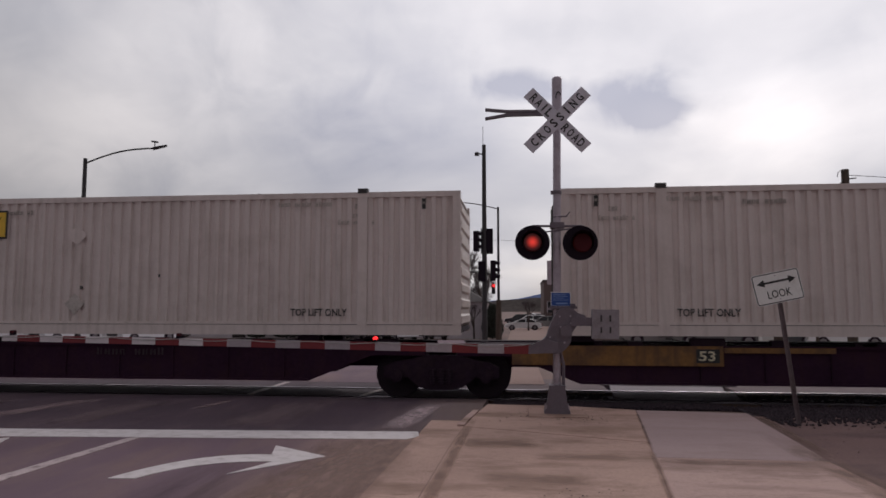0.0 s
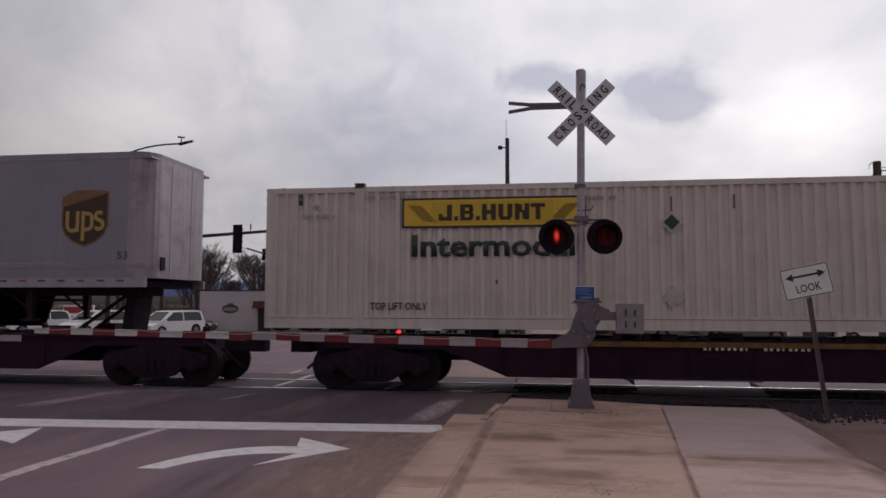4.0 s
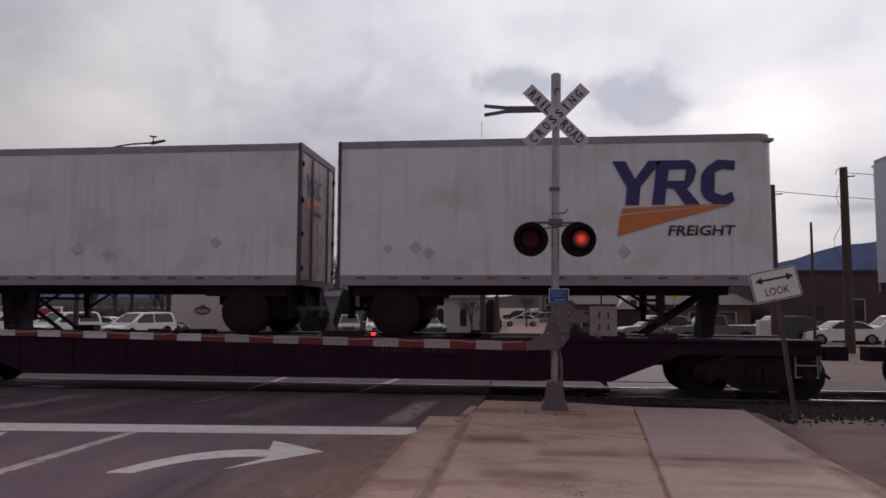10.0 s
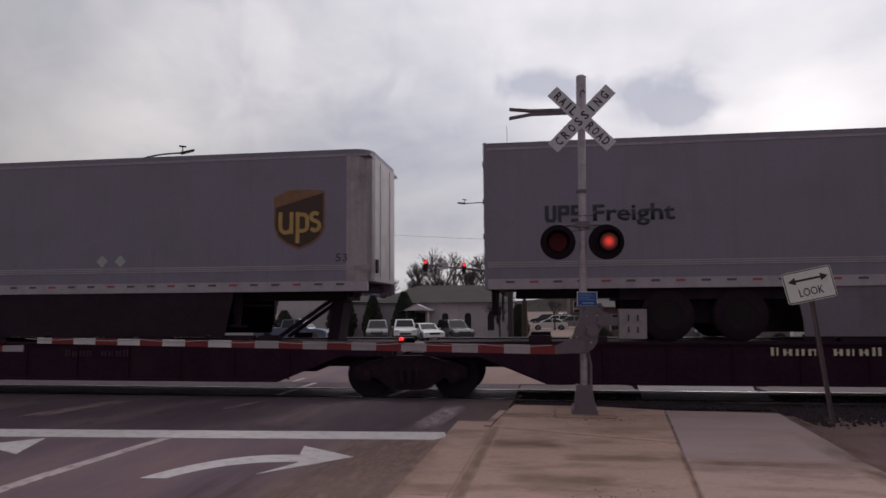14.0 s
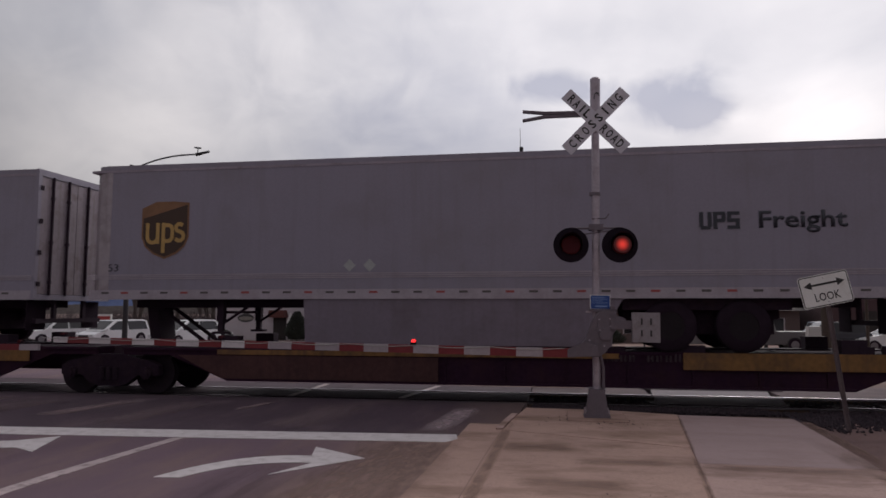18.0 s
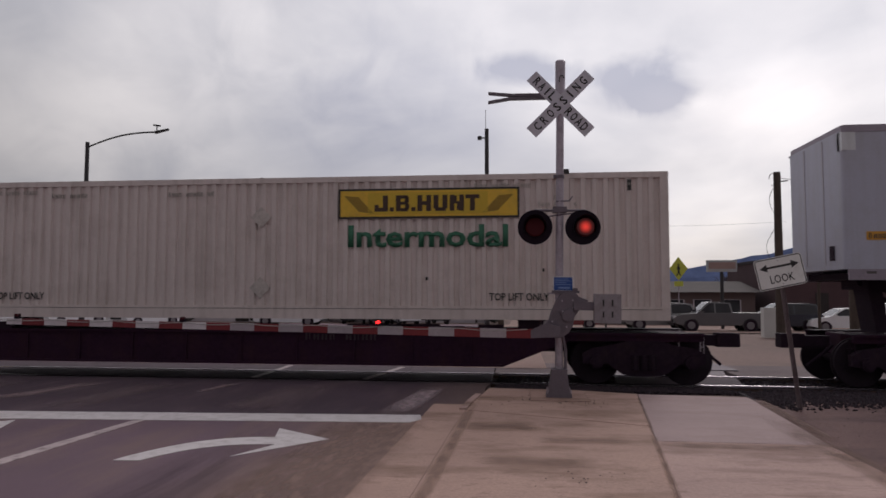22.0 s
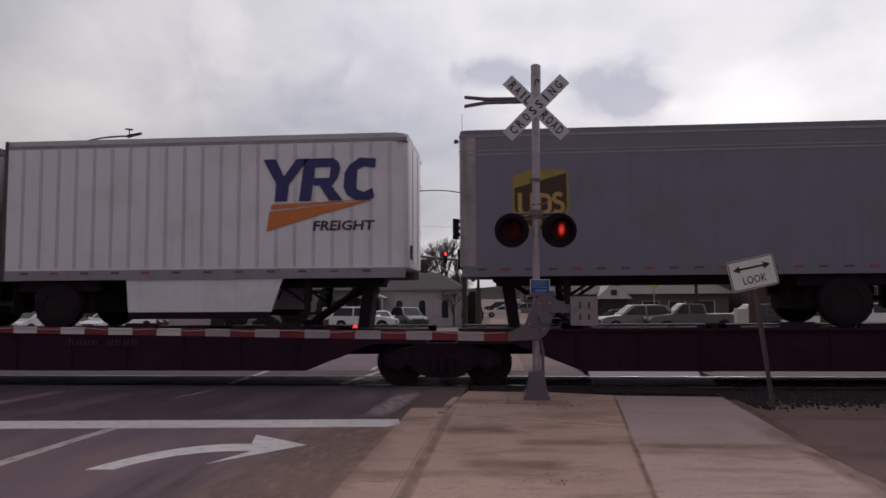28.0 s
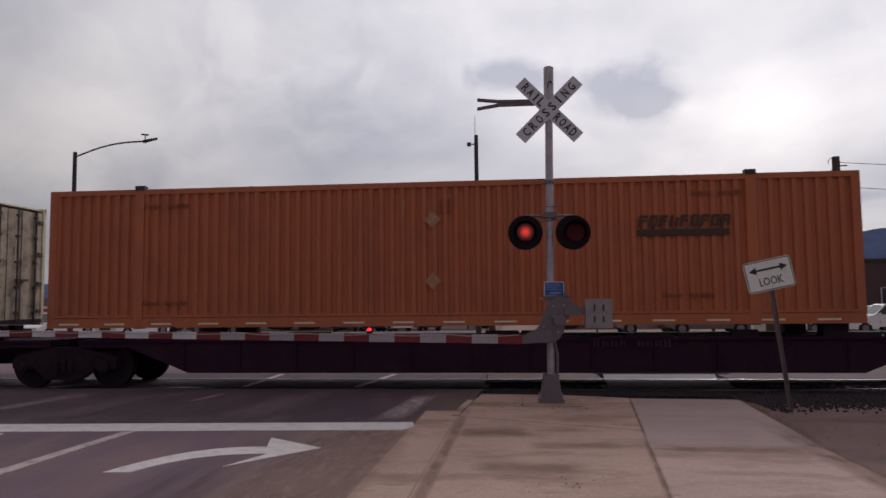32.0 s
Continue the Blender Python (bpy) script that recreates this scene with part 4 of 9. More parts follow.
def build_ballast():
    """Loose angular stones in the track bed and along its edge."""
    bm = bmn()
    sheet(bm, -60, 60, (12.3, 14.1, 18.25), -0.09)
    sheet(bm, 3.62, 60, (11.3, 12.296), -0.022)
    setting("ballast_bed", bm, BALLAST, "dark crushed-stone bed under the track")
    for x0, x1 in ((-0.6, 1.96), (4.72, 60)):
        bm = bmn()
        slab(bm, [(x0, TRACK_Y + GAUGE + 0.06), (x1, TRACK_Y + GAUGE + 0.06), (x1, 18.3), (x0, 18.3)], BED_Z - 0.16, BED_Z - 0.01)
        setting("ground_track_fill", bm, TRACK_DUST, "pale dusty ground beyond the rails")
    rng = np.random.default_rng(7)
    verts, faces = [], []
    base = [(1, 0, 0.1), (0.2, 0.9, -0.1), (-0.9, 0.3, 0.2), (-0.3, -0.9, 0), (0.1, 0.1, 0.8), (0, 0, -0.7)]
    tri = [(0, 1, 4), (1, 2, 4), (2, 3, 4), (3, 0, 4), (1, 0, 5), (2, 1, 5), (3, 2, 5), (0, 3, 5)]
    for _ in range(36000):
        r = rng.random()
        if r < 0.5:
            x, y = 3.7 + rng.random() ** 1.4 * 16, rng.normal(12.0, 0.6)
        elif r < 0.75:
            x, y = -0.5 + rng.random() * 4.2, 12.45 + rng.random() * 1.6
        else:
            x, y = (4.6 + rng.random() ** 1.3 * 18 if rng.random() < 0.8 else -0.5 + rng.random() * 2.3), 13.0 + rng.random() * 2.6
        if y < 10.2 or (y < 12.4 and x < 3.62):
            continue
        if x < 1.75 and y < 12.55:
            continue
        s = 0.014 + rng.random() * 0.024
        z = ground_z(y) - 0.085 + rng.random() * 0.05
        if y < 12.2:
            z = (0.006 if y < 11.32 else -0.02) + s * 0.25
        a = rng.random() * math.tau
        c, sn = math.cos(a), math.sin(a)
        k = len(verts)
        for (px, py, pz) in base:
            q = s * (0.75 + rng.random() * 0.5)
            verts.append((x + q * (px * c - py * sn), y + q * (px * sn + py * c), z + q * pz))
        faces += [tuple(k + i for i in f) for f in tri]
    # grit spilled on the walk round the mast and along a dirty patch nearer by
    for _ in range(190):
        r = rng.random()
        if r < 0.6:
            x, y = rng.normal(0.62, 0.45), rng.normal(10.75, 0.3)
        elif r < 0.72:
            x, y = rng.normal(0.55, 0.25), rng.normal(6.35, 0.12)
        else:
            x, y = 3.5 + rng.random() * 1.8, 7.5 + rng.random() * 3.5
        s = 0.004 + rng.random() * 0.009
        k = len(verts)
        zg = 0.005 if x > 3.56 else 0.02
        for (px, py, pz) in base:
            q = s * (0.75 + rng.random() * 0.5)
            verts.append((x + q * px, y + q * py, zg + s * 0.4 + q * pz * 0.6))
        faces += [tuple(k + i for i in f) for f in tri]
    me = bpy.data.meshes.new("ballast_stones")
    me.from_pydata(verts, [], faces)
    me.materials.append(BALLAST_LOOSE)
    tagged(new("ballast_stones", me), "loose dark angular track stones", "stones", kind="stuff")


def loose_stone_material():
    m = mat("loose_stone", (0.16, 0.14, 0.14), 0.95, vary=0.2)
    nt = m.node_tree
    g = nt.nodes.new("ShaderNodeNewGeometry")
    r = nt.nodes.new("ShaderNodeValToRGB")
    r.color_ramp.elements[0].color, r.color_ramp.elements[1].color = (0.014, 0.0085, 0.0135, 1), (0.046, 0.028, 0.037, 1)
    nt.links.new(g.outputs["Random Per Island"], r.inputs[0])
    nt.links.new(r.outputs[0], nt.nodes["Principled BSDF"].inputs["Base Color"])
    return m


BALLAST_LOOSE = loose_stone_material()
build_ground()
build_road_marks()
build_walk()


# ---- crossing signal, gate and signs beside the walk ----
NOTICE_INK = mat("notice_text_bars", (0.2, 0.3, 0.55), 0.6)


def build_signal():
    sig = thing("crossing_signal", "galvanised crossing signal mast with crossbuck, red lights and gate", "crossing signal", at=pose(0.58, 11.2, 0.03, 0, 0.75, 0))
    bm = bmn()
    bar(bm, (0, 0, 0.3), (0, 0, 5.37), 0.062, 20)
    part("mast", bm, GALV, sig, smooth=True)
    bm = bmn()
    bar(bm, (0, 0, 4.5), (0, 0, 5.35), 0.08, 20)
    bar(bm, (0, 0, 5.35), (0, 0, 5.375), 0.084, 20, 0.066)
    part("mast_sleeve", bm, GALV, sig, smooth=True)
    for z in (3.48, 2.95, 1.72):
        bm = bmn()
        bar(bm, (0, 0, z - 0.025), (0, 0, z + 0.025), 0.075, 20)
        box(bm, -0.1, -0.06, -0.02, 0.02, z - 0.03, z + 0.03)
        part("clamp_band", bm, GREY_PAINT, sig, smooth=True)
    bm = bmn()
    prism(bm, [(-0.2, 0.0), (0.2, 0.0), (0.195, 0.045), (0.165, 0.08), (0.115, 0.4), (0.13, 0.43), (-0.13, 0.43), (-0.115, 0.4), (-0.165, 0.08), (-0.195, 0.045)], -0.17, 0.17)
    part("base_casting", bevelled(bm, 0.015), GREY_PAINT, sig)
    for x, y in ((-0.17, -0.14), (0.17, -0.14), (-0.17, 0.14), (0.17, 0.14)):
        bm = bmn()
        bar(bm, (x, y, 0.04), (x, y, 0.12), 0.018, 6)
        part("bolt", bm, GALV, sig)
    bm = bmn()
    bar(bm, (0.1, -0.02, 0.36), (0.1, -0.02, 0.75), 0.025, 10)
    bar(bm, (0.1, -0.02, 0.75), (0.05, -0.05, 0.95), 0.025, 10)
    part("conduit", bm, GREY_PAINT, sig, smooth=True)
    # crossbuck blades with letters
    xb = 4.645
    for ang, words, yy in ((45.5, (("CROSSING", -0.585, 1.17),), -0.101), (-45.0, (("RAIL", -0.58, 0.46), ("ROAD", 0.13, 0.46)), -0.094)):
        m = pose(0, 0, xb, 0, -ang, 0)
        bm = bmn()
        box(bm, -0.655, 0.655, yy, yy + 0.004, -0.108, 0.108)
        blade = part("crossbuck_blade", bm, CROSS_WHITE, sig, "white blade with black letters", at=m)
        for w, x, width in words:
            pitch = width / len(w)
            for k, letter in enumerate(w):
                wide = 0.028 if letter == "I" else 0.088
                tb = text_bm(letter, wide, 0.145, 0.003, bold=0.02)
                part("letter", moved(tb, x + pitch * (k + 0.5) - wide / 2, yy - 0.0005, -0.07), BLACK_PAINT, blade, "black letter")
    bm = bmn()
    box(bm, -0.09, 0.09, -0.09, 0.0, xb - 0.04, xb + 0.04)
    part("crossbuck_bracket", bm, GALV, sig)
    # edge-on second crossbuck facing along the track seen as two thin arms
    for tip, joint, root in ((4.862, 4.825, 4.82), (4.71, 4.768, 4.775)):
        bm = bmn()
        prism(bm, [(0.0, root - 0.022), (0.0, root + 0.022), (-0.8, joint + 0.022), (-1.16, tip + 0.02), (-1.16, tip - 0.02), (-0.8, joint - 0.022)], -0.02, 0.05)
        part("side_bracket_fork", bm, GREY_PAINT, sig)
    bm = bmn()
    tube(bm, [Vector((0.02 + 0.04 * math.cos(math.pi * (0.15 + 0.1 * i)), -0.088, 5.02 + 0.09 * math.sin(math.pi * (0.15 + 0.1 * i)))) for i in range(10)], 0.009, 6)
    part("cable_loop", bm, BLACK_PAINT, sig)
    # flashers: crossarm, hooded discs and lenses
    zl = 2.66
    bm = bmn()
    bar(bm, (-0.4, -0.06, zl + 0.27), (0.4, -0.06, zl + 0.27), 0.02, 10)
    bar(bm, (-0.3, -0.06, zl + 0.16), (0.3, -0.06, zl + 0.24), 0.012, 8)
    box(bm, -0.11, 0.11, -0.1, 0.06, zl + 0.24, zl + 0.33)
    part("crossarm", bm, GREY_PAINT, sig, smooth=True)
    bm = bmn()
    bar(bm, (-0.06, -0.05, zl + 0.42), (0.16, -0.05, zl + 0.43), 0.012, 8)
    bar(bm, (0.14, -0.05, zl + 0.42), (0.2, -0.05, zl + 0.5), 0.01, 8)
    part("bell_bracket", bm, GREY_PAINT, sig)
    lamps = []
    for x in (-0.39, 0.39):
        hood = bmn()
        n = 36
        # round background disc, dished, and a visor over the lens
        bar(hood, (x if x < 0 else x - 0.03, -0.1, zl), (x if x < 0 else x - 0.03, -0.075, zl), 0.276, 40)
        disc = part("background_disc", hood, SIGNAL_BLACK, sig, "round black background disc")
        bm = bmn()
        bar(bm, (x, -0.075, zl), (x, 0.1, zl), 0.13, 24, 0.09)
        part("lamp_housing", bm, SIGNAL_BLACK, sig, smooth=True)
        bm = bmn()
        r = 0.175
        for i in range(n):
            a0 = -0.15 * math.pi + i / n * 1.3 * math.pi
            a1 = -0.15 * math.pi + (i + 1) / n * 1.3 * math.pi
            L = 0.3
            pts = [(x + r * math.cos(a), y, zl + r * math.sin(a)) for a, y in ((a0, -0.1), (a1, -0.1), (a1, -0.1 - L * (0.35 + 0.65 * max(0, math.sin(a1)))), (a0, -0.1 - L * (0.35 + 0.65 * max(0, math.sin(a0)))))]
            q = [(x + (r + 0.008) * (p[0] - x) / r, p[1], zl + (r + 0.008) * (p[2] - zl) / r) for p in pts]
            va = [bm.verts.new(p) for p in pts]; vb = [bm.verts.new(p) for p in q]
            bm.faces.new(va); bm.faces.new(vb[::-1])
            for k in range(4):
                bm.faces.new((va[k], vb[k], vb[(k + 1) % 4], va[(k + 1) % 4]))
        bmesh.ops.remove_doubles(bm, verts=bm.verts, dist=0.0005)
        part("visor", bm, SIGNAL_BLACK, sig)
        bm = bmn()
        bar(bm, (x, -0.118, zl), (x, -0.1, zl), 0.15, 32)
        part("lens", bm, RED_LENS, sig, "dark red lens", smooth=True)
        # a disc added to blink the lamp by turning: lit on one face, dark on the other
        bm = bmn()
        bmesh.ops.create_circle(bm, cap_ends=True, radius=0.135, segments=28, matrix=Matrix.Translation((0, -0.006, 0)) @ Matrix.Rotation(radians(90), 4, "X"))
        ob = part("lamp_blink_disc", bm, RED_LENS_LIT, sig, "glowing red lamp", at=pose(x, -0.21, zl))
        bm2 = bmn()
        bmesh.ops.create_circle(bm2, cap_ends=True, radius=0.137, segments=28, matrix=Matrix.Translation((0, 0.0, 0)) @ Matrix.Rotation(radians(90), 4, "X"))
        part("blink_disc_back", bm2, RED_LENS, ob)
        lamps.append((ob, x, zl))
    # emergency notice
    bm = bmn()
    box(bm, -0.1, 0.21, -0.085, -0.078, 1.655, 1.88)
    plate = part("notice_plate", bevelled(bm, 0.003, 1), SIGN_WHITE, sig, "white-edged blue notice plate")
    bm = bmn()
    box(bm, -0.09, 0.2, -0.089, -0.085, 1.665, 1.87)
    part("notice_face", bm, BLUE_SIGN, plate)
    for z, w in ((1.84, 0.2), (1.815, 0.23), (1.785, 0.17), (1.755, 0.24)):
        bm = bmn()
        box(bm, -0.07, -0.07 + w, -0.0905, -0.089, z - 0.004, z + 0.004)
        part("notice_line", bm, NOTICE_INK, plate)
    bm = bmn()
    box(bm, -0.02, 0.16, -0.0905, -0.089, 1.69, 1.715)
    part("notice_line", bm, NOTICE_INK, plate)
    # gate mechanism, counterweight arm and box
    bm = bmn()
    prism(bm, [(-0.36, 0.93), (-0.38, 1.0), (-0.28, 1.08), (-0.17, 1.2), (-0.13, 1.33), (-0.07, 1.47), (0.0, 1.6), (0.1, 1.63), (0.24, 1.62), (0.3, 1.56), (0.42, 1.52), (0.42, 1.43), (0.29, 1.36), (0.22, 1.26), (0.19, 1.1), (0.12, 1.0), (0.02, 0.93)], -0.28, -0.02)
    mech = part("gate_mechanism", bevelled(bm, 0.03), GREY_PAINT, sig, "grey cast gate mechanism")
    # cover plate, hinge lugs and bolts on the casting
    bm = bmn()
    prism(bm, [(-0.02, 1.3), (0.02, 1.54), (0.22, 1.55), (0.24, 1.4), (0.14, 1.27)], -0.296, -0.278)
    part("cover_plate", bevelled(bm, 0.006, 1), GREY_PAINT, mech)
    for x, z in ((0.03, 1.5), (0.19, 1.51), (0.2, 1.4), (0.04, 1.34), (-0.12, 1.18), (0.1, 1.1), (-0.25, 1.02)):
        bm = bmn()
        bar(bm, (x, -0.305, z), (x, -0.275, z), 0.014, 6)
        part("bolt", bm, GALV, mech)
    bm = bmn()
    box(bm, -0.12, 0.3, -0.2, -0.06, 1.62, 1.66)
    box(bm, 0.2, 0.27, -0.22, -0.1, 1.66, 1.7)
    part("mechanism_lug", bevelled(bm, 0.008, 1), GREY_PAINT, mech)
    bm = bmn()
    box(bm, -0.16, -0.05, -0.05, 0.03, 1.6, 1.63)
    part("clamp_bracket", bm, GALV, mech)
    bm = bmn()
    box(bm, 0.2, 0.6, -0.33, -0.25, 1.36, 1.49)
    bar(bm, (0.12, -0.36, 1.28), (0.12, -0.02, 1.28), 0.09, 20)
    part("counterweight_arm", bevelled(bm, 0.01, 1), GREY_PAINT, sig)
    bm = bmn()
    box(bm, 0.51, 0.91, -0.4, -0.22, 1.17, 1.615)
    weight = part("counterweight", bevelled(bm, 0.015), mat("counterweight_grey", (0.26, 0.23, 0.255), 0.6, vary=0.15, grain=20, big=4, dirt=(0.15, 0.12, 0.12), dirt_amt=0.5), sig, "grey counterweight plates")
    for x in (0.63, 0.765):
        for z0, z1 in ((1.26, 1.35), (1.43, 1.53)):
            bm = bmn()
            box(bm, x, x + 0.025, -0.404, -0.398, z0, z1)
            part("slot", bm, BLACK_PAINT, weight)
    bm = bmn()
    prism(bm, [(-0.45, 0.92), (-0.45, 1.04), (-0.2, 1.16), (0.0, 1.1), (0.0, 0.95)], -0.36, -0.3)
    part("arm_clamp", bevelled(bm, 0.01, 1), GREY_PAINT, sig)
    # striped arm: alternate red and white lengths, tapering
    x, i, L = -0.42, 0, 0.405
    while x > -9.2:
        k = (x + 9.5) / 9.1
        h = 0.048 + 0.022 * k
        bm = bmn()
        zc = 0.985 + 0.0030 * (-x)
        box(bm, max(x - L, -9.2) + 0.001, x - 0.001, -0.34, -0.305, zc - h, zc + h)
        # white lengths beyond x -5.5 are painted as lit, the rest as unlit
        part("arm_stripe", bm, ARM_RED if i % 2 == 0 else ARM_WHITE_LIT if x < -5.5 else ARM_WHITE, sig, "red reflective arm length" if i % 2 == 0 else "white reflective arm length")
        x, i = x - L, i + 1
    for lx in (-2.85, -6.1, -9.02):
        bm = bmn()
        bar(bm, (lx, -0.32, 1.06), (lx, -0.32, 1.1), 0.05, 12)
        bar(bm, (lx, -0.32, 1.09), (lx, -0.32, 1.13), 0.035, 12)
        lamp = part("arm_lamp", bm, SIGNAL_BLACK, sig, "small lamp on the gate arm")
        bm = bmn()
        bar(bm, (lx, -0.365, 1.112), (lx, -0.275, 1.112), 0.032, 14)
        part("arm_lamp_lens", bm, RED_LAMP if lx == -2.85 else RED_LENS, lamp, "glowing red lamp" if lx == -2.85 else "dark red lamp")
    bm = bmn()
    tube(bm, [(-0.5 - 8.9 * i / 59, -0.35, 1.055 - 0.03 * abs(math.sin(i * 0.42))) for i in range(60)], 0.006, 5)
    part("arm_cable", bm, mat("pale_cable", (0.4, 0.38, 0.37), 0.7), sig)
    return sig, lamps


SIGNAL, LAMPS = build_signal()


def build_opposite_gate():
    """The arm that comes down from the far side of the road, tip to tip with the first."""
    g = thing("crossing_gate", "red and white striped gate arm lowered from a grey post", "crossing gate", at=pose(-19.4, 11.5, 0))
    bm = bmn()
    bar(bm, (0, 0, 0), (0, 0, 3.2), 0.07, 14)
    part("post", bm, GALV, g, smooth=True)
    bm = bmn()
    box(bm, -0.22, 0.25, -0.24, -0.07, 0.85, 1.4)
    part("gate_mechanism", bevelled(bm, 0.04), GREY_PAINT, g)
    for k in range(25):
        x0 = 10.15 - 0.405 * k
        bm = bmn()
        box(bm, max(0.0, x0 - 0.404), x0, -0.18, -0.145, 0.945, 1.055)
        part("arm_stripe", bm, ARM_RED if k % 2 else ARM_WHITE, g, "red reflective arm length" if k % 2 else "white reflective arm length")
    bm = bmn()
    bar(bm, (9.75, -0.16, 1.05), (9.75, -0.16, 1.12), 0.035, 12)
    lamp = part("arm_lamp", bm, SIGNAL_BLACK, g)
    bm = bmn()
    bar(bm, (9.75, -0.2, 1.1), (9.75, -0.12, 1.1), 0.032, 14)
    part("arm_lamp_lens", bm, RED_LENS, lamp, "dark red lamp")


build_opposite_gate()


def build_look_sign():
    s = thing("look_sign", "tilted white look sign with double-headed arrow on a leaning steel post", "sign", at=pose(3.93, 10.5, -0.03, 0, -6.4, 0))
    bm = bmn()
    prism(bm, [(-0.028, -0.3), (0.028, -0.3), (0.028, 2.2), (-0.028, 2.2)], -0.012, 0.012)
    box(bm, -0.028, -0.02, -0.03, -0.012, 0, 2.2)
    box(bm, 0.02, 0.028, -0.03, -0.012, 0, 2.2)
    part("post", bm, POST_BROWN, s)
    m = pose(-0.01, -0.04, 2.0, 0, -5.4, 0)
    bm = bmn()
    w, h, r = 0.335, 0.225, 0.045

    def rounded(k):
        pts = []
        for cx, cz, a in ((w - r, h - r, 0), (-w + r, h - r, 90), (-w + r, -h + r, 180), (w - r, -h + r, 270)):
            pts += [(cx + (r - k) * math.cos(radians(a + q * 22.5)), cz + (r - k) * math.sin(radians(a + q * 22.5))) for q in range(5)]
        return pts
    prism(bm, rounded(0), -0.003, 0.003)
    face = part("sign_plate", bm, SIGN_WHITE, s, at=m)
    bm = bmn()
    prism(bm, rounded(0.009), -0.0042, -0.003)
    part("sign_border", bm, BLACK_PAINT, face, "thin black border")
    bm = bmn()
    prism(bm, rounded(0.022), -0.0055, -0.0042)
    part("sign_face", bm, SIGN_WHITE, face)
    bm = bmn()
    prism(bm, [(-0.275, 0.085), (-0.17, 0.14), (-0.17, 0.1), (0.17, 0.1), (0.17, 0.14), (0.275, 0.085), (0.17, 0.03), (0.17, 0.07), (-0.17, 0.07), (-0.17, 0.03)], -0.0075, -0.0055)
    part("arrow", bm, BLACK_PAINT, face)
    part("letters", moved(text_bm("LOOK", 0.335, 0.115, 0.0025, bold=0.006), -0.16, -0.0055, -0.145), BLACK_PAINT, face, "black letters")
    for z in (0.17, -0.17):
        bm = bmn()
        bar(bm, (0.0, -0.012, z), (0.0, -0.003, z), 0.009, 8)
        part("sign_bolt", bm, GALV, face)
    return s


build_look_sign()


# ---- the train ----
SPEED = 16.9
DECAL_DULL = mat("decal_dull", (0.05, 0.028, 0.04), 0.8, vary=0.3, grain=15, big=3)
DECAL_GOLD_PALE = mat("decal_gold_pale", (0.66, 0.44, 0.035), 0.5, vary=0.1)
DECAL_RUST_GOLD = mat("decal_dull_gold", (0.33, 0.2, 0.02), 0.5, vary=0.2)
PLACARD = mat("worn_placard", (0.56, 0.5, 0.47), 0.6, vary=0.2, grain=20, big=4, dirt=(0.3, 0.25, 0.22), dirt_amt=0.6)
WHEEL_R = 0.46
HALF = 1.295  # half the width of containers and trailers
RUN, WHEELS, TRAFFIC = [], [], []
CL = 16.15


def deck_at(s):
    """Deck height: the flat cars ride higher than the spine cars."""
    if -222 < s < -163 or -277 < s < -221 or -515 < s < -459:
        return 1.01
    return 0.88 if s < -278 else 0.94


def corrugated(bm, length, y, z0, z1, pitch, depth, duty=0.5, x0=None, flip=1):
    """A folded sheet along x at y; flutes stand in by depth."""
    x = -length / 2 if x0 is None else x0
    end = x + length
    line = []
    n = max(1, round(length / pitch))
    p = length / n
    for i in range(n):
        a = x + i * p
        line += [(a, 0), (a + p * duty * 0.78, 0), (a + p * duty, depth), (a + p * (1 - (1 - duty) * 0.22), depth)]
    line.append((end, 0))
    lo = [bm.verts.new((px, y + flip * d, z0)) for px, d in line]
    hi = [bm.verts.new((px, y + flip * d, z1)) for px, d in line]
    for i in range(len(line) - 1):
        bm.faces.new((lo[i], lo[i + 1], hi[i + 1], hi[i]))


